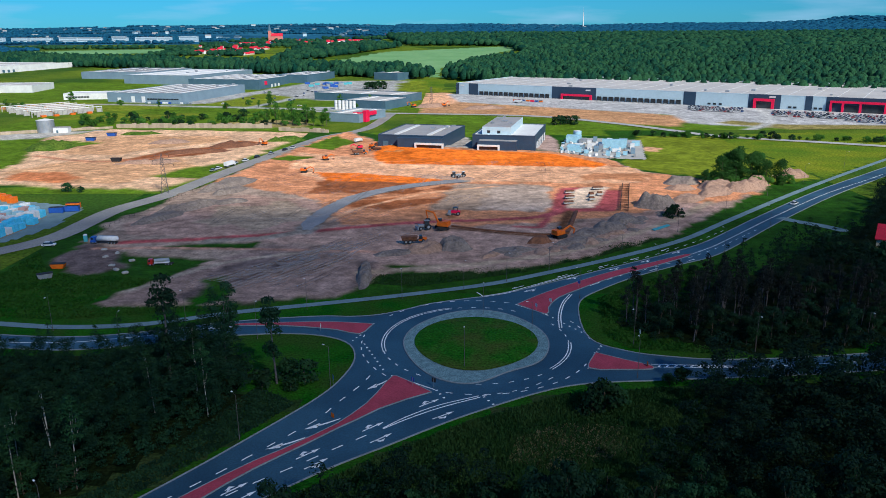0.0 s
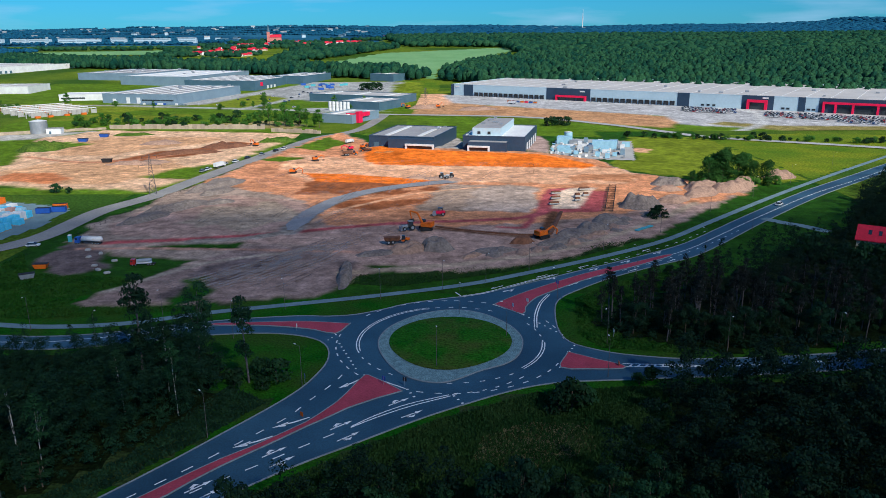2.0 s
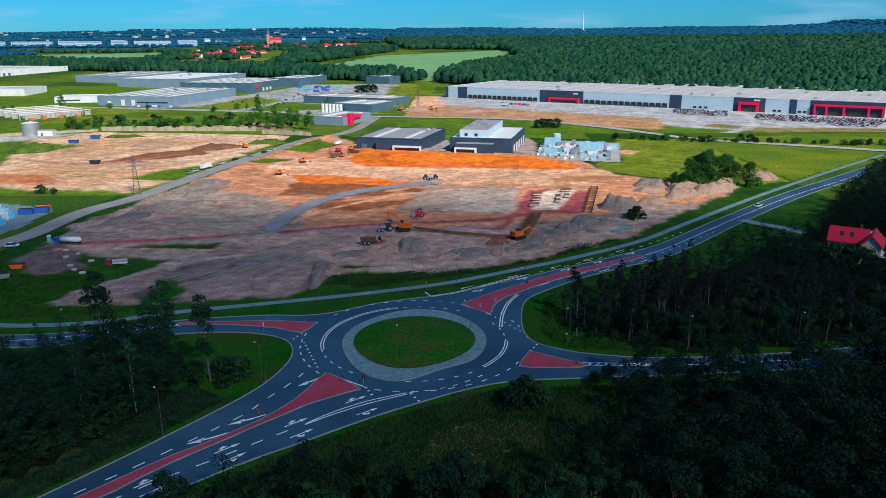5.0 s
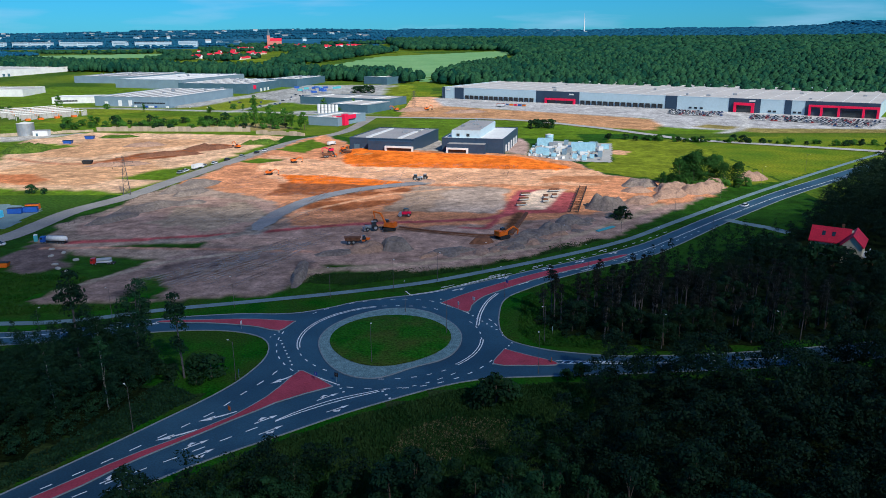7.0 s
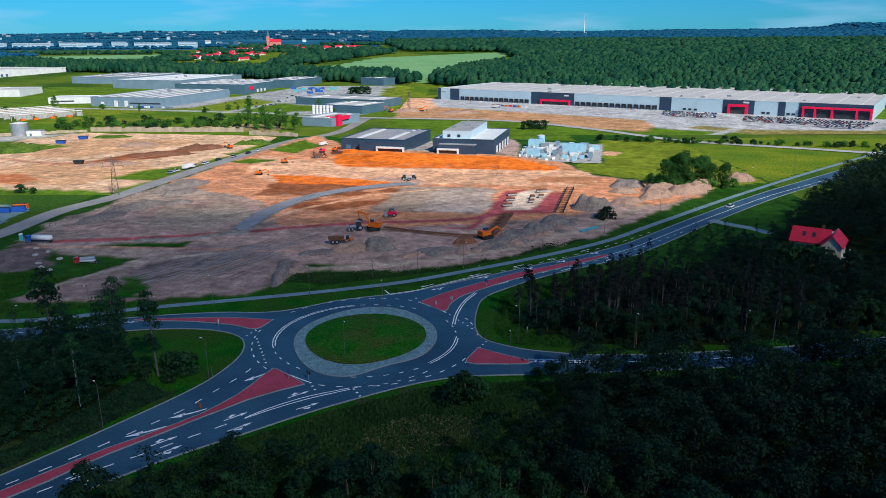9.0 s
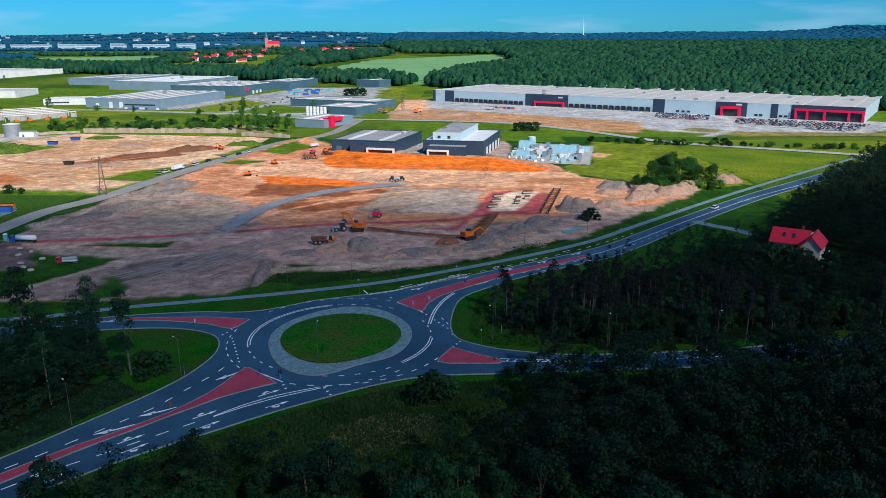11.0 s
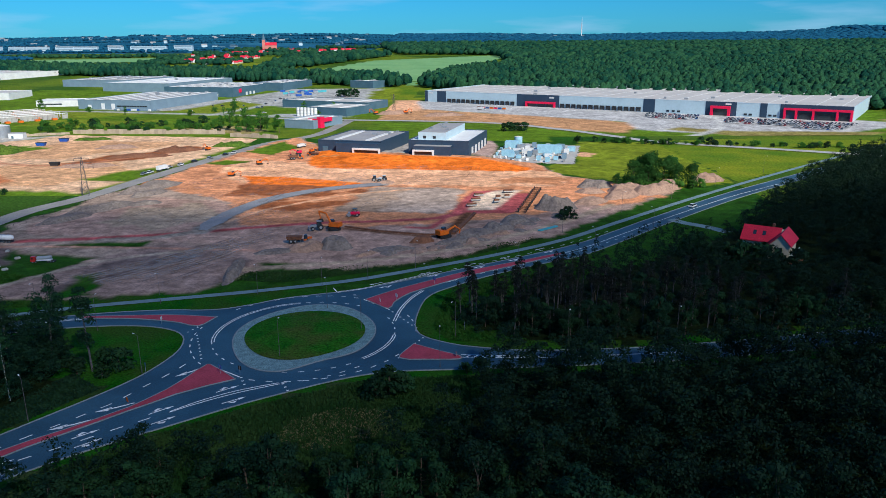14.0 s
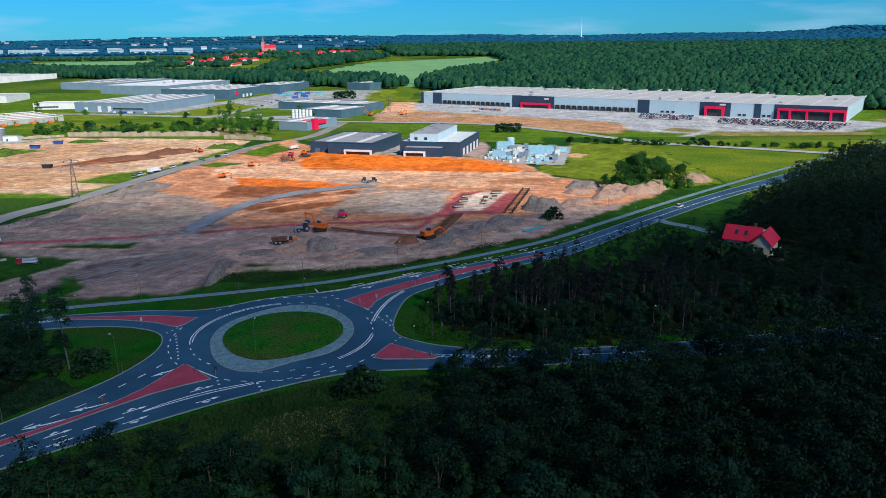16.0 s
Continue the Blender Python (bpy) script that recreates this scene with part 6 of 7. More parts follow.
def lamp_proto():
    t = thing("street_lamp", at(-25.4, 134.1, 150), "slim grey street lamp with a short arm", "lamp", "street lamps")
    part("pole", rod((0, 0, 0), (0, 0, 8.6), 0.06, 0.035, 8), M["greybark"], t)
    part("arm", rod((0, 0, 8.5), (1.2, 0, 8.8), 0.03, 0.025, 6), M["greybark"], t)
    part("lantern", box(1.0, 1.5, -0.13, 0.13, 8.74, 8.84, bevel=0.03), M["white"], t, "pale flat lantern")
    part("base_sleeve", rod((0, 0, 0), (0, 0, 1.0), 0.09, 0.09, 8), M["greybark"], t)
    return t


lamp0 = lamp_proto()
for x, y, a in ((-38.1, 114.2, 135), (39.6, 154.5, 230), (36.4, 137.6, 90), (65, 150, 270), (1.4, 142.4, 90), (32.4, 184, 200), (6.6, 173, 270), (17.2, 158.5, 180), (-14.3, 184.2, 270), (2.1, 191, 290), (14.2, 197.6, 300), (27.4, 208, 310), (53.3, 228.6, 310), (77.4, 250, 315), (105, 281, 315), (132, 308, 315), (-38, 176.6, 270), (-66, 168, 270), (-96, 163, 270), (-46, 158, 90), (-75, 152, 90), (-58, 88, 135), (160, 336, 315), (196, 371, 315), (58, 204, 130), (84, 223, 130), (110, 252, 130), (90, 152, 270)):
    copy_thing(lamp0, at(x, y, a))


def road_sign(x, y, ang, face, label, h=2.3):
    t = thing("road_sign", at(x, y, ang), label, "sign", "road signs")
    part("post", rod((0, 0, 0), (0, 0, h), 0.04), M["steel"], t)
    part("plate", box(-0.05, 0.0, -0.45, 0.45, h - 0.9, h, bevel=0.01), M[face], t)


for x, y, a, f, l in ((-25, 135, 200, "blue", "blue round-cornered road sign on a post"), (-4.8, 133.6, 240, "dark", "small dark road sign on the splitter island"), (-9, 134, 230, "blue", "blue arrow sign on the splitter island"), (41.8, 158, 180, "white", "white road sign beside the kerb"), (39.8, 143, 0, "yellow", "yellow bollard sign on the splitter island"), (-32, 161.8, 180, "white", "white road sign on the lawn edge"), (20, 175, 200, "white", "white road sign on the splitter island"), (66, 161, 200, "steel", "grey sign board beside the road"), (-23, 121.5, 45, "yellow", "orange marker on the splitter island"), (33.6, 192.6, 220, "blue", "blue road sign beside the kerb"), (24, 178.6, 220, "white", "white bollard on the splitter island")):
    road_sign(x, y, a, f, l, 1.1 if f == "yellow" else 2.1)


def pylon():
    """A lattice power pylon with three cross-arms."""
    t = thing("power_pylon", at(-127, 318.5, 20), "grey steel lattice power pylon beside the road", "pylon")
    H = 17.5

    def w(z):
        return 1.5 - 1.25 * z / H

    for sx, sy in ((1, 1), (1, -1), (-1, -1), (-1, 1)):
        part("leg", rod((sx * w(0), sy * w(0), 0), (sx * w(H), sy * w(H), H), 0.09, 0.06, 5), M["greybark"], t)
    br = bmesh.new()
    zs = [H * (1 - (1 - i / 9) ** 1.25) for i in range(10)]
    for z0, z1 in zip(zs, zs[1:]):
        for (ax, ay), (bx, by) in (((1, 1), (1, -1)), ((1, -1), (-1, -1)), ((-1, -1), (-1, 1)), ((-1, 1), (1, 1))):
            rod((ax * w(z0), ay * w(z0), z0), (bx * w(z1), by * w(z1), z1), 0.045, None, 4, br)
            rod((bx * w(z0), by * w(z0), z0), (ax * w(z1), ay * w(z1), z1), 0.045, None, 4, br)
    part("bracing", br, M["greybark"], t)
    for z, l in ((12.5, 4.6), (14.5, 3.8), (16.5, 3.0)):
        a = rod((-l, 0, z + 0.3), (l, 0, z + 0.3), 0.07, None, 4)
        rod((-l, 0, z + 0.3), (0, 0, z + 0.9), 0.05, None, 4, a)
        rod((l, 0, z + 0.3), (0, 0, z + 0.9), 0.05, None, 4, a)
        arm = part("cross_arm", a, M["greybark"], t)
        for x in (-l, l):
            part("insulator", rod((x, 0, z - 0.6), (x, 0, z + 0.3), 0.09, None, 6), M["dark"], arm)
    return t


pyl = pylon()
copy_thing(pyl, at(-20, 705, 60))
# thin fence along the site road
for i in range(26):
    f = i / 25
    p = Vector((-127, 250, 0)).lerp(Vector((-114, 330, 0)), f)
    t = thing("fence_post", at(p.x, p.y, 0), "thin dark fence post beside the site road", "post", "fence posts")
    part("post", rod((0, 0, 0), (0, 0, 1.5), 0.05), M["dark"], t)
    part("rail", rod((0, 0, 1.3), (0.5, 3.1, 1.3), 0.03), M["dark"], t)

# ---------------------------------------------------------------- the red-roofed house


def gable(x0, x1, y0, y1, z0, zr, axis="x", over=0.5, th=0.25):
    """A pitched roof slab pair over a rectangle; ridge along an axis."""
    bm = bmesh.new()
    if axis == "x":
        ym = (y0 + y1) / 2
        prof = [(y0 - over, z0 - 0.3), (ym, zr), (y1 + over, z0 - 0.3)]
        ends = (x0 - over, x1 + over)
        f = lambda e, p, dz: (e, p[0], p[1] + dz)
    else:
        xm = (x0 + x1) / 2
        prof = [(x0 - over, z0 - 0.3), (xm, zr), (x1 + over, z0 - 0.3)]
        ends = (y0 - over, y1 + over)
        f = lambda e, p, dz: (p[0], e, p[1] + dz)
    for a, b in zip(prof, prof[1:]):
        lo = [bm.verts.new(f(e, p, 0)) for e, p in ((ends[0], a), (ends[0], b), (ends[1], b), (ends[1], a))]
        hi = [bm.verts.new(f(e, p, th)) for e, p in ((ends[0], a), (ends[0], b), (ends[1], b), (ends[1], a))]
        bm.faces.new(lo), bm.faces.new(hi[::-1])
        for i in range(4):
            bm.faces.new((lo[i], hi[i], hi[(i + 1) % 4], lo[(i + 1) % 4]))
    bmesh.ops.recalc_face_normals(bm, faces=bm.faces[:])
    return bm


def gable_wall(x0, x1, y0, y1, h, zr, axis="x"):
    bm = bmesh.new()
    if axis == "x":
        ym = (y0 + y1) / 2
        sec = [(y0, -0.3), (y1, -0.3), (y1, h), (ym, zr - 0.15), (y0, h)]
        A = [bm.verts.new((x0, *p)) for p in sec]
        B = [bm.verts.new((x1, *p)) for p in sec]
    else:
        xm = (x0 + x1) / 2
        sec = [(x0, -0.3), (x1, -0.3), (x1, h), (xm, zr - 0.15), (x0, h)]
        A = [bm.verts.new((p[0], y0, p[1])) for p in sec]
        B = [bm.verts.new((p[0], y1, p[1])) for p in sec]
    bm.faces.new(A), bm.faces.new(B[::-1])
    for i in range(5):
        bm.faces.new((A[i], B[i], B[(i + 1) % 5], A[(i + 1) % 5]))
    bmesh.ops.recalc_face_normals(bm, faces=bm.faces[:])
    return bm


HOUSE = thing("house", at(129.8, 221.6, -33), "cream rendered house with a bright red tiled roof", "house")
HOUSE.scale = (1.07, 1.07, 1.04)
part("wall", gable_wall(0, 10.5, 0, 7.5, 5.4, 8.8), M["plaster"], HOUSE)
part("wall", gable_wall(8.4, 13.6, -3.2, 7.5, 5.6, 8.6, "y"), M["plaster"], HOUSE)
r1 = part("roof", gable(0, 9.5, 0, 7.5, 5.4, 8.8), M["tile"], HOUSE, "bright red tiled roof")
r2 = part("roof", gable(8.4, 13.6, -3.2, 7.5, 5.6, 8.6, "y"), M["tile"], HOUSE, "bright red tiled roof")
for x in (2.6, 5.2):
    bm = box(x, x + 0.9, 1.2, 2.3, 0, 0.12)
    bmesh.ops.transform(bm, matrix=Matrix.Translation((0, 0, 5.62)) @ Matrix.Translation((0, 0, 0)), verts=bm.verts[:])
    for v in bm.verts:
        v.co.z += v.co.y * 0.98 - 0.05
    part("skylight", bm, M["glass"], r1, "dark roof window")
part("chimney", box(7.2, 7.9, 4.2, 4.9, 7.5, 10.0, bevel=0.03), M["brown"], HOUSE)
for x0, x1, y0, y1, z0, z1 in ((10.3, 11.7, -3.3, -3.18, 3.4, 4.8), (1.5, 2.8, -0.1, 0.02, 3.0, 4.3), (4.2, 5.5, -0.1, 0.02, 3.0, 4.3), (-0.1, 0.02, 2.6, 4.0, 3.2, 4.6), (1.5, 2.8, -0.1, 0.02, 0.8, 2.1), (13.58, 13.7, 0, 1.6, 0.6, 2.6)):
    w = part("window", box(x0, x1, y0, y1, z0, z1), M["glass"], HOUSE)
    fr = bmesh.new()
    if x1 - x0 > 0.5:
        box(x0 - 0.1, x1 + 0.1, y0 - 0.05, y1, z0 - 0.15, z0, fr)
    else:
        box(x0 - 0.05, x1, y0 - 0.1, y1 + 0.1, z0 - 0.15, z0, fr)
    part("sill", fr, M["white"], w)
bal = bmesh.new()
box(13.6, 15.2, -2.6, 4, 2.7, 2.95, bal)
box(15.05, 15.2, -2.6, 4, 2.95, 3.9, bal)
part("balcony", bal, M["whiteroof"], HOUSE, "pale balcony with a solid rail")
part("terrace_wall", box(13.6, 16.5, -2.5, 3.4, -0.2, 0.5), M["brown"], HOUSE)
sh = thing("garden_parasol", at(145.5, 214.5, 0), "white garden parasol beside the house", "parasol")
part("pole", rod((0, 0, 0), (0, 0, 2.4), 0.04), M["steel"], sh)
part("canopy", rod((0, 0, 2.2), (0, 0, 2.9), 1.5, 0.05, 8), M["white"], sh)

# ---------------------------------------------------------------- yards, tank, concrete frame, stacks


def container(m, colour, label, l=6.0, w=2.4, h=2.6, group="containers in the plant yard"):
    t = thing("container", m, label, "container", group)
    b = box(0, l, 0, w, 0.1, h, bevel=0.04)
    part("body", b, M[colour], t)
    part("door", box(l, l + 0.06, 0.1, w - 0.1, 0.2, h - 0.15), M[colour], t)
    return t


structure("plant_yard", patch([(56, 411), (104, 399), (119, 472), (76, 488)], 0.2, 1.5, 0.15, 0.03, 90), M["concrete"], "pale concrete yard with stored equipment", "pavement")
M["paleblue"] = mat("pale_blue_panel", (0.36, 0.58, 0.68), (0.28, 0.48, 0.58), 2, 0.4, 0.1, 0.5)
ry = random.Random(21)
ux, vx = Vector((44, -12, 0)).normalized(), Vector((15, 74, 0)).normalized()
for i in range(11):
    for j in range(14):
        p = Vector((59, 413.5, 0)) + ux * (i * 4.1 + ry.uniform(-0.9, 0.9)) + vx * (j * 4.5 + ry.uniform(-0.9, 0.9))
        k = ry.random()
        if k < 0.2 and i > 1:
            container(at(p.x, p.y, -15 + ry.choice((0, 90)), 0.22), ry.choice(("paleblue", "greypanel", "white", "paleblue", "white", "steel")), "pale blue-white storage container in the yard", ry.uniform(3, 5.5), 2.4, ry.uniform(1.6, 3.2))
        elif k < 0.68:
            t = thing("equipment_crate", at(p.x, p.y, ry.uniform(0, 360), 0.22), "small pale crate of machine parts in the yard", "crate", "crates in the plant yard")
            part("pallet", box(-1, 1, -0.6, 0.6, 0, 0.15), M["wood"], t)
            part("load", box(-0.9, 0.9, -0.55, 0.55, 0.15, ry.uniform(0.7, 1.7), bevel=0.06), M[ry.choice(("paleblue", "steel", "slate", "white", "white", "white"))], t)
    
for x, y, l, w, h in ((70, 462, 9, 6, 4.5), (88, 440, 14, 5, 5.0), (66, 430, 7, 4, 3.4)):
    container(at(x, y, -15, 0.22), "paleblue", "large pale blue equipment housing in the yard", l, w, h)


def tank(x, y, r, h, label, colour="steel"):
    t = thing("storage_tank", at(x, y, 0), label, "tank")
    part("shell", rod((0, 0, 0), (0, 0, h), r, None, 32), M[colour], t)
    part("roof", rod((0, 0, h), (0, 0, h + r * 0.18), r * 1.02, 0.2, 32), M["whiteroof"], t)
    for z in (h * 0.33, h * 0.66):
        part("hoop", rod((0, 0, z), (0, 0, z + 0.15), r + 0.06, None, 32), M["steel"], t)
    return t


tank(-289.5, 527, 5.8, 8.8, "grey steel storage tank on the second site")
tank(80, 480, 2.6, 5.2, "pale round water tank in the yard", "paleblue")
ann = thing("site_cabin", at(-281, 520, 8), "white cabin beside the storage tank", "cabin")
part("wall", box(0, 10, 0, 6, 0, 4), M["white"], ann)
part("roof", box(-0.2, 10.2, -0.2, 6.2, 4, 4.2), M["roof2"], ann)
part("door", box(2, 3.4, -0.1, 0, 0, 2.2), M["slate"], ann)


def block_wall(a, b, h, label):
    """A long stack of concrete wall blocks."""
    m, L = frame_of(a, b)
    t = thing("block_wall", m, label, "wall")
    r = random.Random(int(L))
    n = int(L / 3)
    me = {}
    for i in range(n):
        hh = round(h * r.choice((0.7, 0.85, 1.0, 1.0, 1.0)), 2)
        if hh not in me:
            bm = box(0, 2.9, 0, 1.2, 0, hh, bevel=0.05)
            me[hh] = bpy.data.meshes.new("block")
            bm.to_mesh(me[hh])
            bm.free()
            me[hh].materials.append(M["sandblock"])
        ob = part("block", me[hh], None, t)
        ob.location = (i * 3.0, 0, 0)


M["sandblock"] = mat("pale_block", (0.46, 0.36, 0.26), (0.4, 0.31, 0.22), 2, 0.4, 0.15, rand=0.15)
block_wall((-249, 549), (-132, 543), 3.6, "long wall of pale sandy stacked blocks")
block_wall((-124, 528), (-86, 516), 3.0, "wall of pale stacked blocks near the road")
block_wall((-330, 505), (-250, 548), 2.2, "long low concrete wall behind the site")

# unfinished concrete frame hall
cf = thing("concrete_frame", at(-352, 622, 49), "unfinished hall of pale concrete columns", "building frame")
for i in range(15):
    for j in range(5):
        part("column", box(i * 4.2, i * 4.2 + 0.7, j * 17, j * 17 + 0.7, 0, 4.6), M["concrete"], cf)
        if (i * 3 + j) % 4 != 0 and i < 14:
            part("wall_panel", box(i * 4.2 + 0.9, i * 4.2 + 4.0, j * 17 + 0.2, j * 17 + 0.5, 0.2, 3.4 + 0.3 * ((i + j) % 3)), M["concrete"], cf, "pale precast wall panel")
for j in range(5):
    part("beam", box(0, 59.5, j * 17 + 0.1, j * 17 + 0.6, 4.6, 5.2), M["white"], cf)
for x, y in ((6, -5), (16, -6), (30, -5), (44, -6), (50, 8)):
    part("formwork", box(x, x + 4, y, y + 3, 0, 1.6), M["yellow"], cf, "orange formwork stack")
# stacked pallets in the west yard
structure("west_yard", patch([(-152, 240), (-146, 262), (-150, 292), (-200, 310), (-260, 300), (-230, 230), (-170, 220)], 0.06, 2, 0.3, 0.03, 93), M["path"], "grey yard with stacked goods", "pavement")
rs = random.Random(12)
M["aqua"] = mat("aqua_wrap", (0.1, 0.5, 0.72), (0.16, 0.58, 0.78), 1.5, 0.3, 0.12, 0.4)
M["pinkwrap"] = mat("pink_brown_wrap", (0.5, 0.3, 0.26), (0.4, 0.25, 0.22), 1.5, 0.3, 0.12, 0.6)
for i in range(9):
    for j in range(13):
        x, y = -158.5 - i * 4.2 + j * 0.42, 243 + j * 3.5 + (i % 2) * 0.4
        if rs.random() < 0.08 or (j > 8 and i < j - 8):
            continue
        wrap = rs.choice(("aqua", "aqua", "aqua", "aqua", "white")) if i < 2 else rs.choice(("white", "white", "paleblue", "pinkwrap", "white", "aqua"))
        t = thing("pallet_stack", at(x, y, 83 + rs.uniform(-2, 2), 0.1), "goods wrapped in bright aqua film on pallets" if wrap == "aqua" else "wrapped pale goods stacked on pallets in the yard", "pallets", "pallet stacks")
        h = rs.choice((2.4, 2.8, 3.3))
        part("pallet", box(-1.5, 1.5, -1.6, 1.6, 0, 0.16), M["wood"], t)
        part("load", box(-1.45, 1.45, -1.5, 1.5, 0.16, h * 0.5, bevel=0.08), M[wrap], t)
        part("load", box(-1.4, 1.42, -1.5, 1.45, h * 0.5 + 0.02, h, bevel=0.08), M[wrap], t)
for i in range(7):
    t = thing("brick_pallet", at(-184 - i * 4.4, 300 + (i % 3) * 3.4, 80, 0.1), "bright orange bricks stacked on a pallet", "pallets", "orange brick pallets")
    part("pallet", box(-1.5, 1.5, -1.6, 1.6, 0, 0.16), M["wood"], t)
    part("load", box(-1.4, 1.4, -1.5, 1.5, 0.16, 2.6, bevel=0.05), M["yellow"], t)
for x, y, c in ((-156.5, 282.5, "blue"), (-151.5, 285, "blue"), (-153.5, 290, "yellow")):
    t = thing("site_container", at(x, y, 10, 0.1), "open steel goods container by the yard", "container", "yard containers")
    part("body", box(-2.6, 2.6, -1.1, 1.1, 0.1, 2.2, bevel=0.05), M[c], t)
    part("lid", box(-2.5, 2.5, -1.0, 1.0, 2.2, 2.3), M["dark"], t)
# colourful stores before the warehouse docks
for i, c in enumerate(("yellow", "red", "carblue", "yellow", "red", "blue", "yellow")):
    t = thing("material_crate", at(62 + i * 4, 748 - i * 2.6, -30, 0.3), "coloured crate of building material on the yard", "crate", "coloured crates")
    part("body", box(-1.6, 1.6, -1, 1, 0, 1.4, bevel=0.05), M[c], t)
    part("lid", box(-1.65, 1.65, -1.05, 1.05, 1.4, 1.5), M["dark"], t)
# red entrance block on the grey office, white silos
rb = thing("entrance_block", at(-78, 584, -24), "bright red entrance canopy on the grey office", "building")
part("canopy", box(0, 11, 0, 18, 4.2, 7.2, bevel=0.05), M["red"], rb)
part("tower", box(9, 12, -0.6, 5, 0, 8.6, bevel=0.05), M["red"], rb, "bright red upright slab")
part("lobby", box(0.5, 9, 0.6, 17.5, 0, 4.2), M["glass"], rb, "dark glazed lobby")
part("roof", box(0.3, 8.9, 0.3, 17.7, 7.2, 7.35), M["roof2"], rb)
for i in range(6):
    tank(-105 + i * 3.4, 676 - i * 1.2, 1.5, 8, "slim white silo beside the workshop", "white")

# ---------------------------------------------------------------- village, church, mast, far blocks


def cottage(x, y, ang, label, s=1.0, wall="white"):
    t = thing("house", at(x, y, ang, land_z(x, y)), label, "house", "village houses")
    part("wall", gable_wall(0, 11 * s, 0, 8 * s, 5 * s, 9 * s), M[wall], t)
    part("roof", gable(0, 11 * s, 0, 8 * s, 5 * s, 9 * s), M["tile"], t)


rv = random.Random(33)
for cx, cy, n, sp in ((-575, 1655, 6, 22), (-530, 1700, 10, 34), (-470, 1630, 14, 45), (-500, 1815, 20, 62), (-545, 2110, 12, 50), (-488, 2290, 14, 62), (-380, 2160, 14, 48), (-315, 2260, 14, 48), (-205, 2820, 12, 60), (-600, 1950, 10, 60)):
    for i in range(n):
        cottage(cx + rv.uniform(-1, 1) * sp, cy + rv.uniform(-1, 1) * sp * 0.8, rv.uniform(-40, 40), "far village house with a red tiled roof", rv.uniform(0.6, 0.95), rv.choice(("white", "plaster", "white")))
ch = thing("church", at(-550, 2345, 10, land_z(-550, 2345)), "far brick church with a pointed tower", "church")
M["brick"] = mat("red_brick", (0.6, 0.22, 0.17), (0.5, 0.18, 0.14), 4, 0.5, 0.2)
part("nave", gable_wall(0, 34, 0, 14, 16, 24), M["brick"], ch)
part("roof", gable(0, 34, 0, 14, 16, 24), M["tile"], ch)
part("tower", box(-9, 0, 2, 12, 0, 32), M["brick"], ch)
part("spire", rod((-4.5, 7, 32), (-4.5, 7, 54), 5.5, 0.2, 8), M["slate"], ch)
ms = thing("radio_mast", at(745, 4380, 0, land_z(745, 4380)), "tall thin pale radio mast on the horizon", "mast")
part("shaft", rod((0, 0, 0), (0, 0, 78), 4.0, 2.2, 10), M["white"], ms)
part("aerial", rod((0, 0, 78), (0, 0, 112), 1.4, 0.6, 8), M["white"], ms)
for x, y, l in ((-1330, 2310, 70), (-1265, 2295, 90), (-1190, 2320, 80), (-1120, 2290, 100), (-1010, 2285, 60), (-950, 2300, 90), (-880, 2290, 60), (-835, 2350, 80), (-1420, 2330, 80), (-1060, 2390, 60)):
    t = thing("apartment_block", at(x, y, rv.uniform(-8, 8), land_z(x, y)), "far pale slab apartment block", "building", "far apartment blocks")
    part("wall", box(0, l * 0.7, 0, 14, 0, 17), M["panel"], t)
    part("roof", box(-0.5, l * 0.7 + 0.5, -0.5, 14.5, 17, 17.6), M["roof2"], t)
    for k in range(3):
        part("window", box(2, l * 0.7 - 2, -0.3, 0, 3 + k * 5, 5 + k * 5), M["greypanel"], t, "dark window band")
for i in range(120):
    y = rv.uniform(3900, 4500) if i < 50 else rv.uniform(2500, 4500)
    x = rv.uniform(250, 720) if i < 50 else rv.uniform(-0.66, -0.1) * y
    t = thing("far_building", at(x, y, rv.uniform(-30, 30), land_z(x, y)), "far pale town building on the hillside", "building", "far town buildings")
    wide_, high_ = rv.uniform(10, 26), rv.uniform(5, 10)
    part("wall", box(0, wide_, 0, 16, 0, high_), M[rv.choice(("panel", "greypanel", "greypanel"))], t)
    part("roof", gable(0, wide_, 0, 16, high_, high_ + rv.uniform(2, 5)), M[rv.choice(("slate", "roof2"))], t)
# the plain's blue is distance haze put into its base colour
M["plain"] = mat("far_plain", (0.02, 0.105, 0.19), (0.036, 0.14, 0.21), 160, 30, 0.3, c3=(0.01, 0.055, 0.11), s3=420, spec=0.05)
structure("far_plain", patch([(-4850, 2180), (-230, 2180), (-230, 4850), (-4850, 4850)], 0.35, 75, 10, 0.2, 97), M["plain"], "far plain of fields and meadows with blue haze in its colour", "field")
for nm_, po_, mm_, la_ in (("far_field", [(-1010, 1830), (-705, 1895), (-640, 1700), (-781, 1690), (-940, 1705)], "field", "pale green far field"), ("far_field", [(-1400, 2100), (-780, 2100), (-780, 1960), (-868, 1850), (-1013, 1760), (-1400, 1780)], "weeds", "dull green far field"), ("far_field", [(-490, 1650), (-430, 1672), (-313, 1580), (-345, 1495), (-440, 1540)], "dry", "dry straw-green far field"), ("far_field", [(-500, 2380), (-260, 2350), (-260, 2450), (-520, 2480)], "weeds", "dull green far field")):
    structure(nm_, patch(po_, 0.7, 15, 5, 0.2, 95), M[mm_], la_, "field")

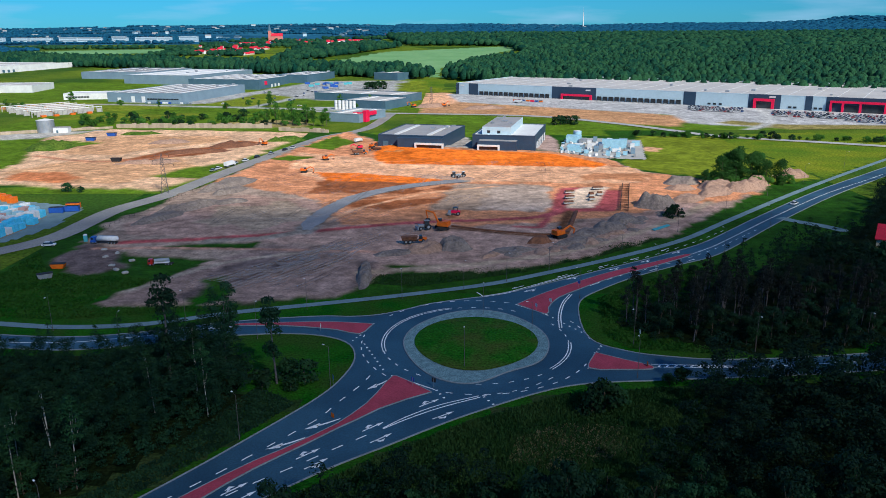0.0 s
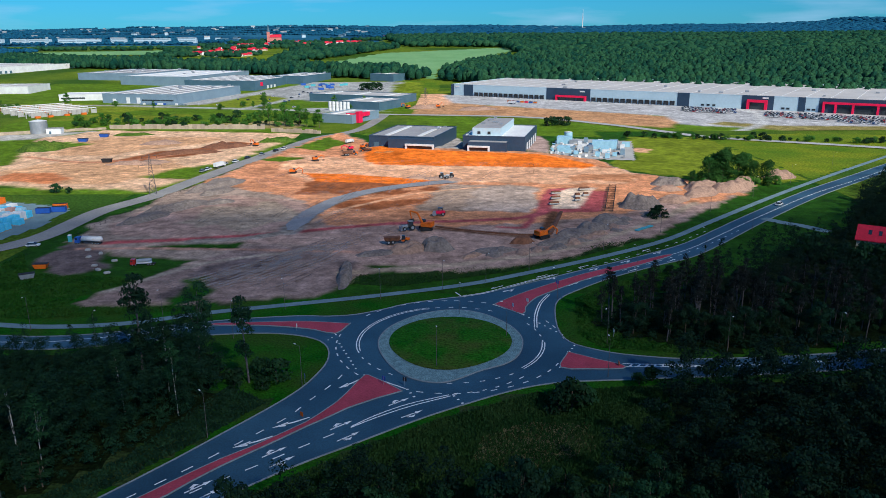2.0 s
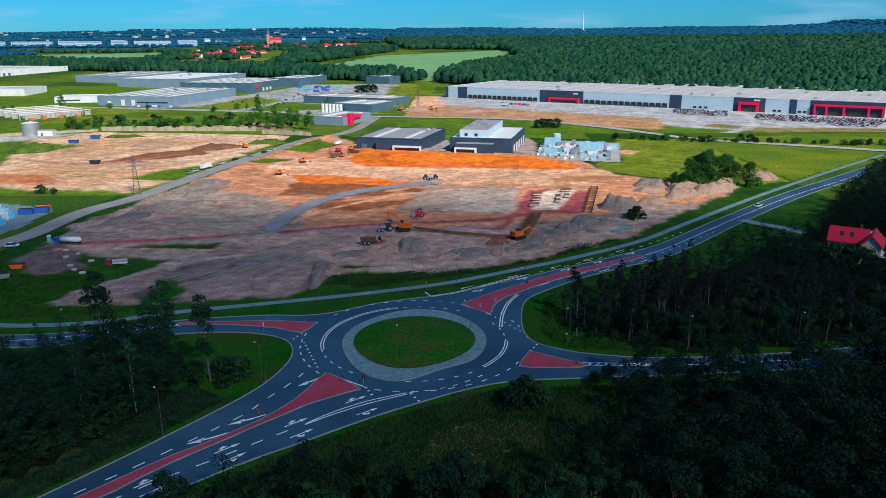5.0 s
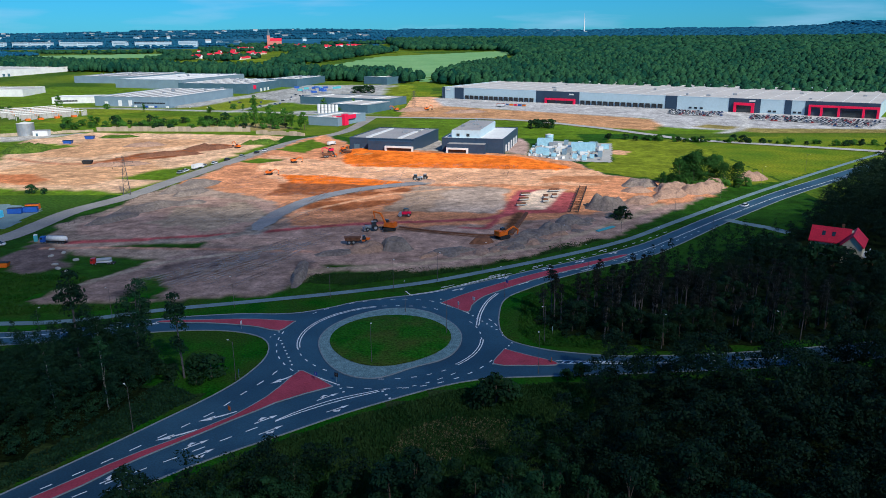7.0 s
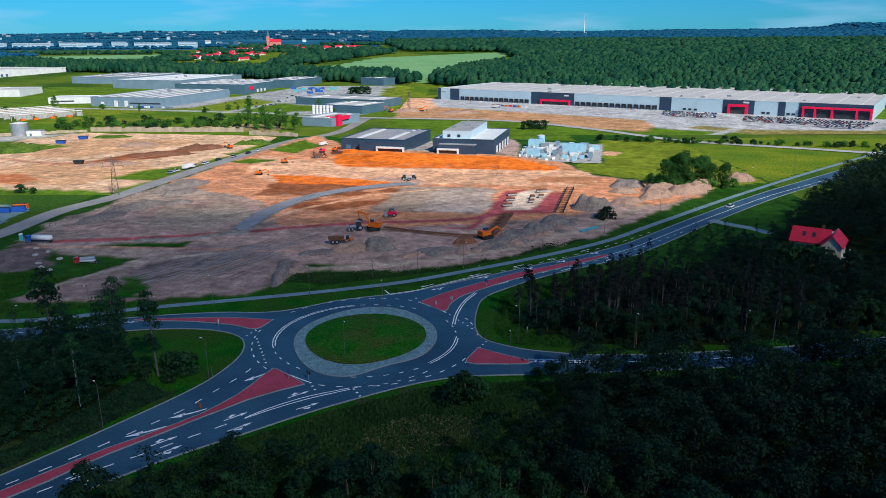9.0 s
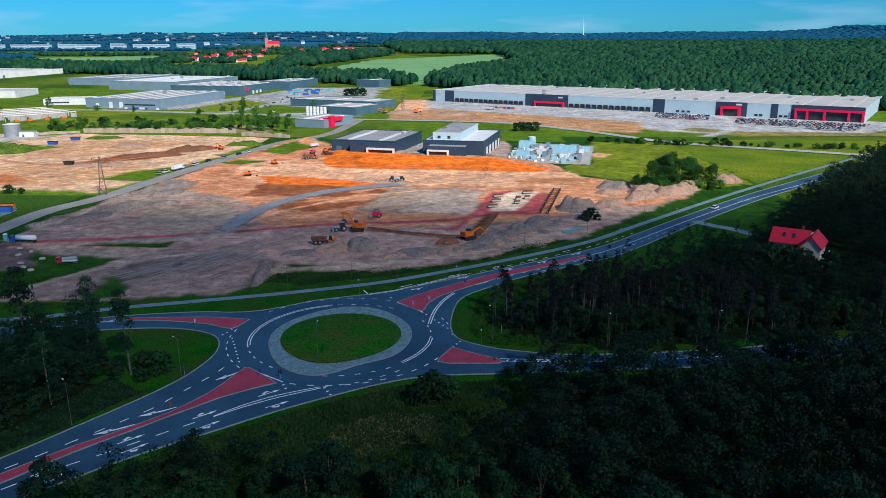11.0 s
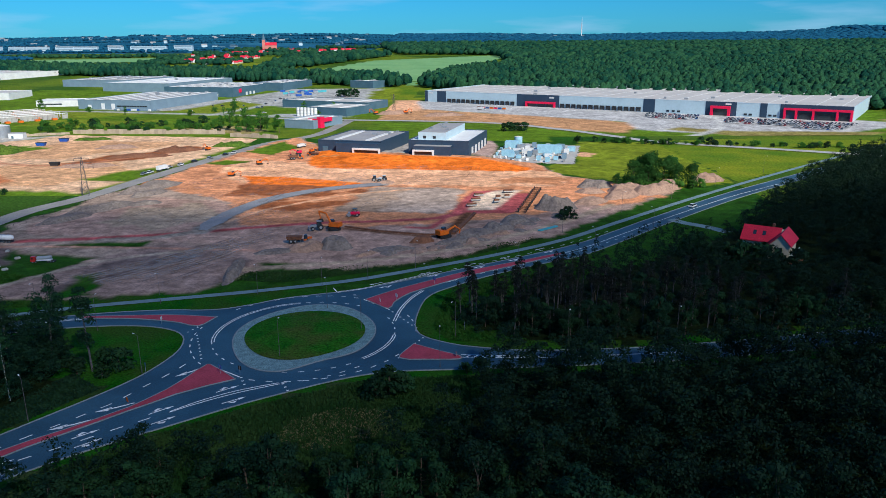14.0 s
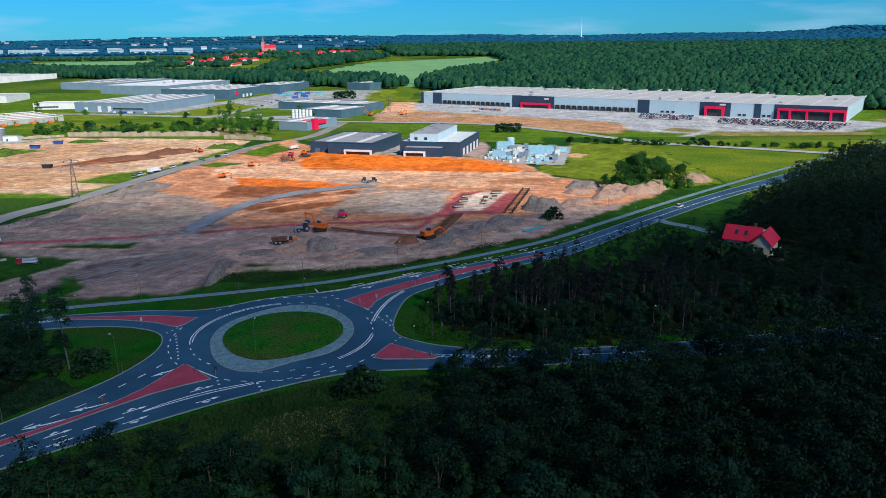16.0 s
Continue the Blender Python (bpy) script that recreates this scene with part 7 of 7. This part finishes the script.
# ---------------------------------------------------------------- more planting
for x, y, s in ((117, 213, 1.6), (121, 210, 1.8), (125.5, 208, 1.7), (130, 206.5, 1.8), (134, 204, 1.6), (138, 202, 1.7), (113.5, 218, 1.7)):
    plant("bush", x, y, rv, s * 1.2, "trees and bushes beside the house")
for x, y, k, s in [(-36.4, 135.4, "poplar", 0.98), (-31, 136, "bush", 1.3), (-35, 138.5, "bush", 1.2), (-39, 134, "bush", 1.4), (-33, 132.5, "bush", 1.0), (27, 124.5, "bush", 1.5), (29.5, 126, "bush", 1.3), (24.5, 123, "bush", 1.2), (42, 134.4, "bush", 0.8), (45, 136, "bush", 1.2), (82, 272, "bush", 1.4), (80, 270, "bush", 1.0), (84.5, 271, "bush", 1.0), (-54.7, 119.9, "birch", 0.8), (-46, 122, "birch", 0.75), (-63.5, 101.5, "birch", 0.85), (-60.1, 101.5, "birch", 0.85), (-67, 97, "birch", 0.8), (-72, 106, "birch", 0.8), (-51, 131, "birch", 0.8), (-49, 143, "poplar", 1.05), (-58, 136, "poplar", 1.0)]:
    plant(k, x, y, rnd, s, "trees and bushes beside the roads")
for x, y in ((119, 331), (124, 329), (130, 330), (136, 331), (142, 331), (148, 331), (152, 334), (120, 338)):
    plant("green_bush", x, y, rnd, 1.3, "bushes round the clump of trees")
for x, y, s in ((-140, 560, 0.9), (-133, 562, 1.0), (-127, 560, 0.95), (-121, 561, 1.05), (-116, 559, 1.0), (-110, 560, 0.95), (-104, 556, 1.0), (-93, 549, 0.9), (-97, 552, 0.7), (-168, 690, 1.0)):
    plant("field_tree", x, y, rnd, s, "row of trees beside the second site")
for i in range(60):
    x = rnd.uniform(120, 290)
    plant("green_bush" if i % 2 else "bush", x, 492 - (x - 120) * 0.22 + rnd.uniform(-4, 4), rnd, rnd.uniform(0.6, 1.4), "bushes along the meadow edge")
for i in range(90):
    plant("green_bush" if i % 3 else "bush", rnd.uniform(-290, -110), rnd.uniform(552, 625), rnd, rnd.uniform(0.8, 2.0), "bushes on the waste ground")
for x, y, s in ((76, 555, 2.2), (80, 556, 2.2), (85, 558, 2.4), (90, 556, 2.0), (-100, 900, 3), (-94, 896, 3.2), (-88, 900, 3), (-82, 898, 2.8), (-200, 312, 1.0), (-172, 322, 1.2), (-165, 320, 1.0)):
    plant("bush", x, y, rnd, s, "bushes near the halls")


def grass_tufts(label, poly, n, h, material, seed):
    """Tall grass as crossed blades."""
    rng = np.random.default_rng(seed)
    xs, ys = [p[0] for p in poly], [p[1] for p in poly]
    pts = []
    while len(pts) < n:
        x, y = rng.uniform(min(xs), max(xs)), rng.uniform(min(ys), max(ys))
        if inside(poly, x, y):
            pts.append((x, y, land_z(x, y)))
    P = np.array(pts)
    a = rng.uniform(0, np.pi, n)
    w = np.stack([np.cos(a), np.sin(a), np.zeros(n)], 1) * rng.uniform(0.12, 0.35, n)[:, None]
    up = np.stack([rng.normal(0, 0.18, n), rng.normal(0, 0.18, n), rng.uniform(0.4, 1.0, n) * h], 1)
    Q = np.stack([P - w, P + w, P + w * 0.3 + up, P - w * 0.3 + up], 1)
    return tagged(part("grass", quad_mesh("grass", Q, M[material])), label, "grass", "", "stuff")


M["straw"] = leaf_mat("straw", (0.12, 0.13, 0.05), (0.26, 0.22, 0.12), 5, 0.1, 0.3)
M["strawgrass"] = leaf_mat("tall_grass", (0.014, 0.055, 0.01), (0.04, 0.085, 0.02), 11, 0.1, 0.3)
grass_tufts("tall rough grass in the dark meadow", [(40, 133), (20, 130), (2, 120), (-14, 108), (-30, 94), (-20, 88), (10, 88), (40, 108), (48, 132)], 60000, 0.75, "strawgrass", 1)
grass_tufts("dry straw-coloured grass patch in the meadow", [(8, 107), (16, 104), (29, 110), (29, 118), (18, 119), (10, 114)], 5200, 0.6, "straw", 2)
# dark leaf colour on these tufts deepens the shade painted on the strip
grass_tufts("rough grass along the road banks", [(-40, 134), (-31, 127), (-39.5, 113), (-50, 98), (-62, 84), (-68, 84), (-50, 108)], 9000, 0.45, "leafdark", 3)
grass_tufts("rough grass between the path and the site", [(-24, 196), (-10, 194), (20, 206), (48, 224), (70, 242), (66, 244), (40, 226), (14, 212), (-8, 205), (-24, 204)], 9000, 0.35, "strawgrass", 4)
M["lawntuft"] = leaf_mat("short_grass_tufts", (0.012, 0.07, 0.004), (0.036, 0.1, 0.01), 6, 0.1, 0.3)
grass_tufts("uneven grass round the parked skips", [(-134, 174), (-134, 228), (-120, 206), (-100, 204), (-80, 200), (-94, 192), (-97, 178), (-60, 179), (-60, 176), (-100, 170)], 13000, 0.4, "lawntuft", 5)
grass_tufts("rough grass round the east wood", [(34, 160), (38, 152), (60, 148.5), (60, 151), (46, 157), (40, 166), (44, 176), (64, 192), (84, 204), (80, 214), (52, 198), (37, 184)], 11000, 0.4, "lawntuft", 7)
# clutter in the yards between the halls
rk = random.Random(77)
for i in range(70):
    x, y = rk.uniform(-265, -60), rk.uniform(690, 900)
    if inside([(-262, 735), (-120, 690), (-150, 770), (-150, 890), (-215, 880), (-225, 800)], x, y):
        c = rk.choice(("carwhite", "carblack", "carsilver", "carblue"))
        car(at(x, y, rk.choice((20, 110)), land_z(x, y) + 0.15), c, CARL[c] + " in a factory yard", "cars in the factory yards")
for i in range(26):
    x, y = rk.uniform(-190, -120), rk.uniform(900, 960)
    container(at(x, y, 20, land_z(x, y) + 0.1), rk.choice(("blue", "teal", "steel", "blue")), "coloured storage container in a far yard", 6, 2.4, 2.6, "containers in the far yard")
for i in range(16):
    s_ = 40 + i * 3.2
    container(at(-345 + s_, 752 - s_ * 0.24, -14, 0.1), rk.choice(("white", "steel", "greypanel", "blue")), "small goods container before the factory hall", 2.4, 1.6, 1.8, "goods before the factory hall")
for i in range(16):
    x, y = rk.uniform(-460, -60), rk.uniform(672, 730)
    plant("field_tree" if i % 2 else "green_bush", x, y, rnd, rk.uniform(0.5, 1.0) if i % 2 else 1.6, "trees among the halls")
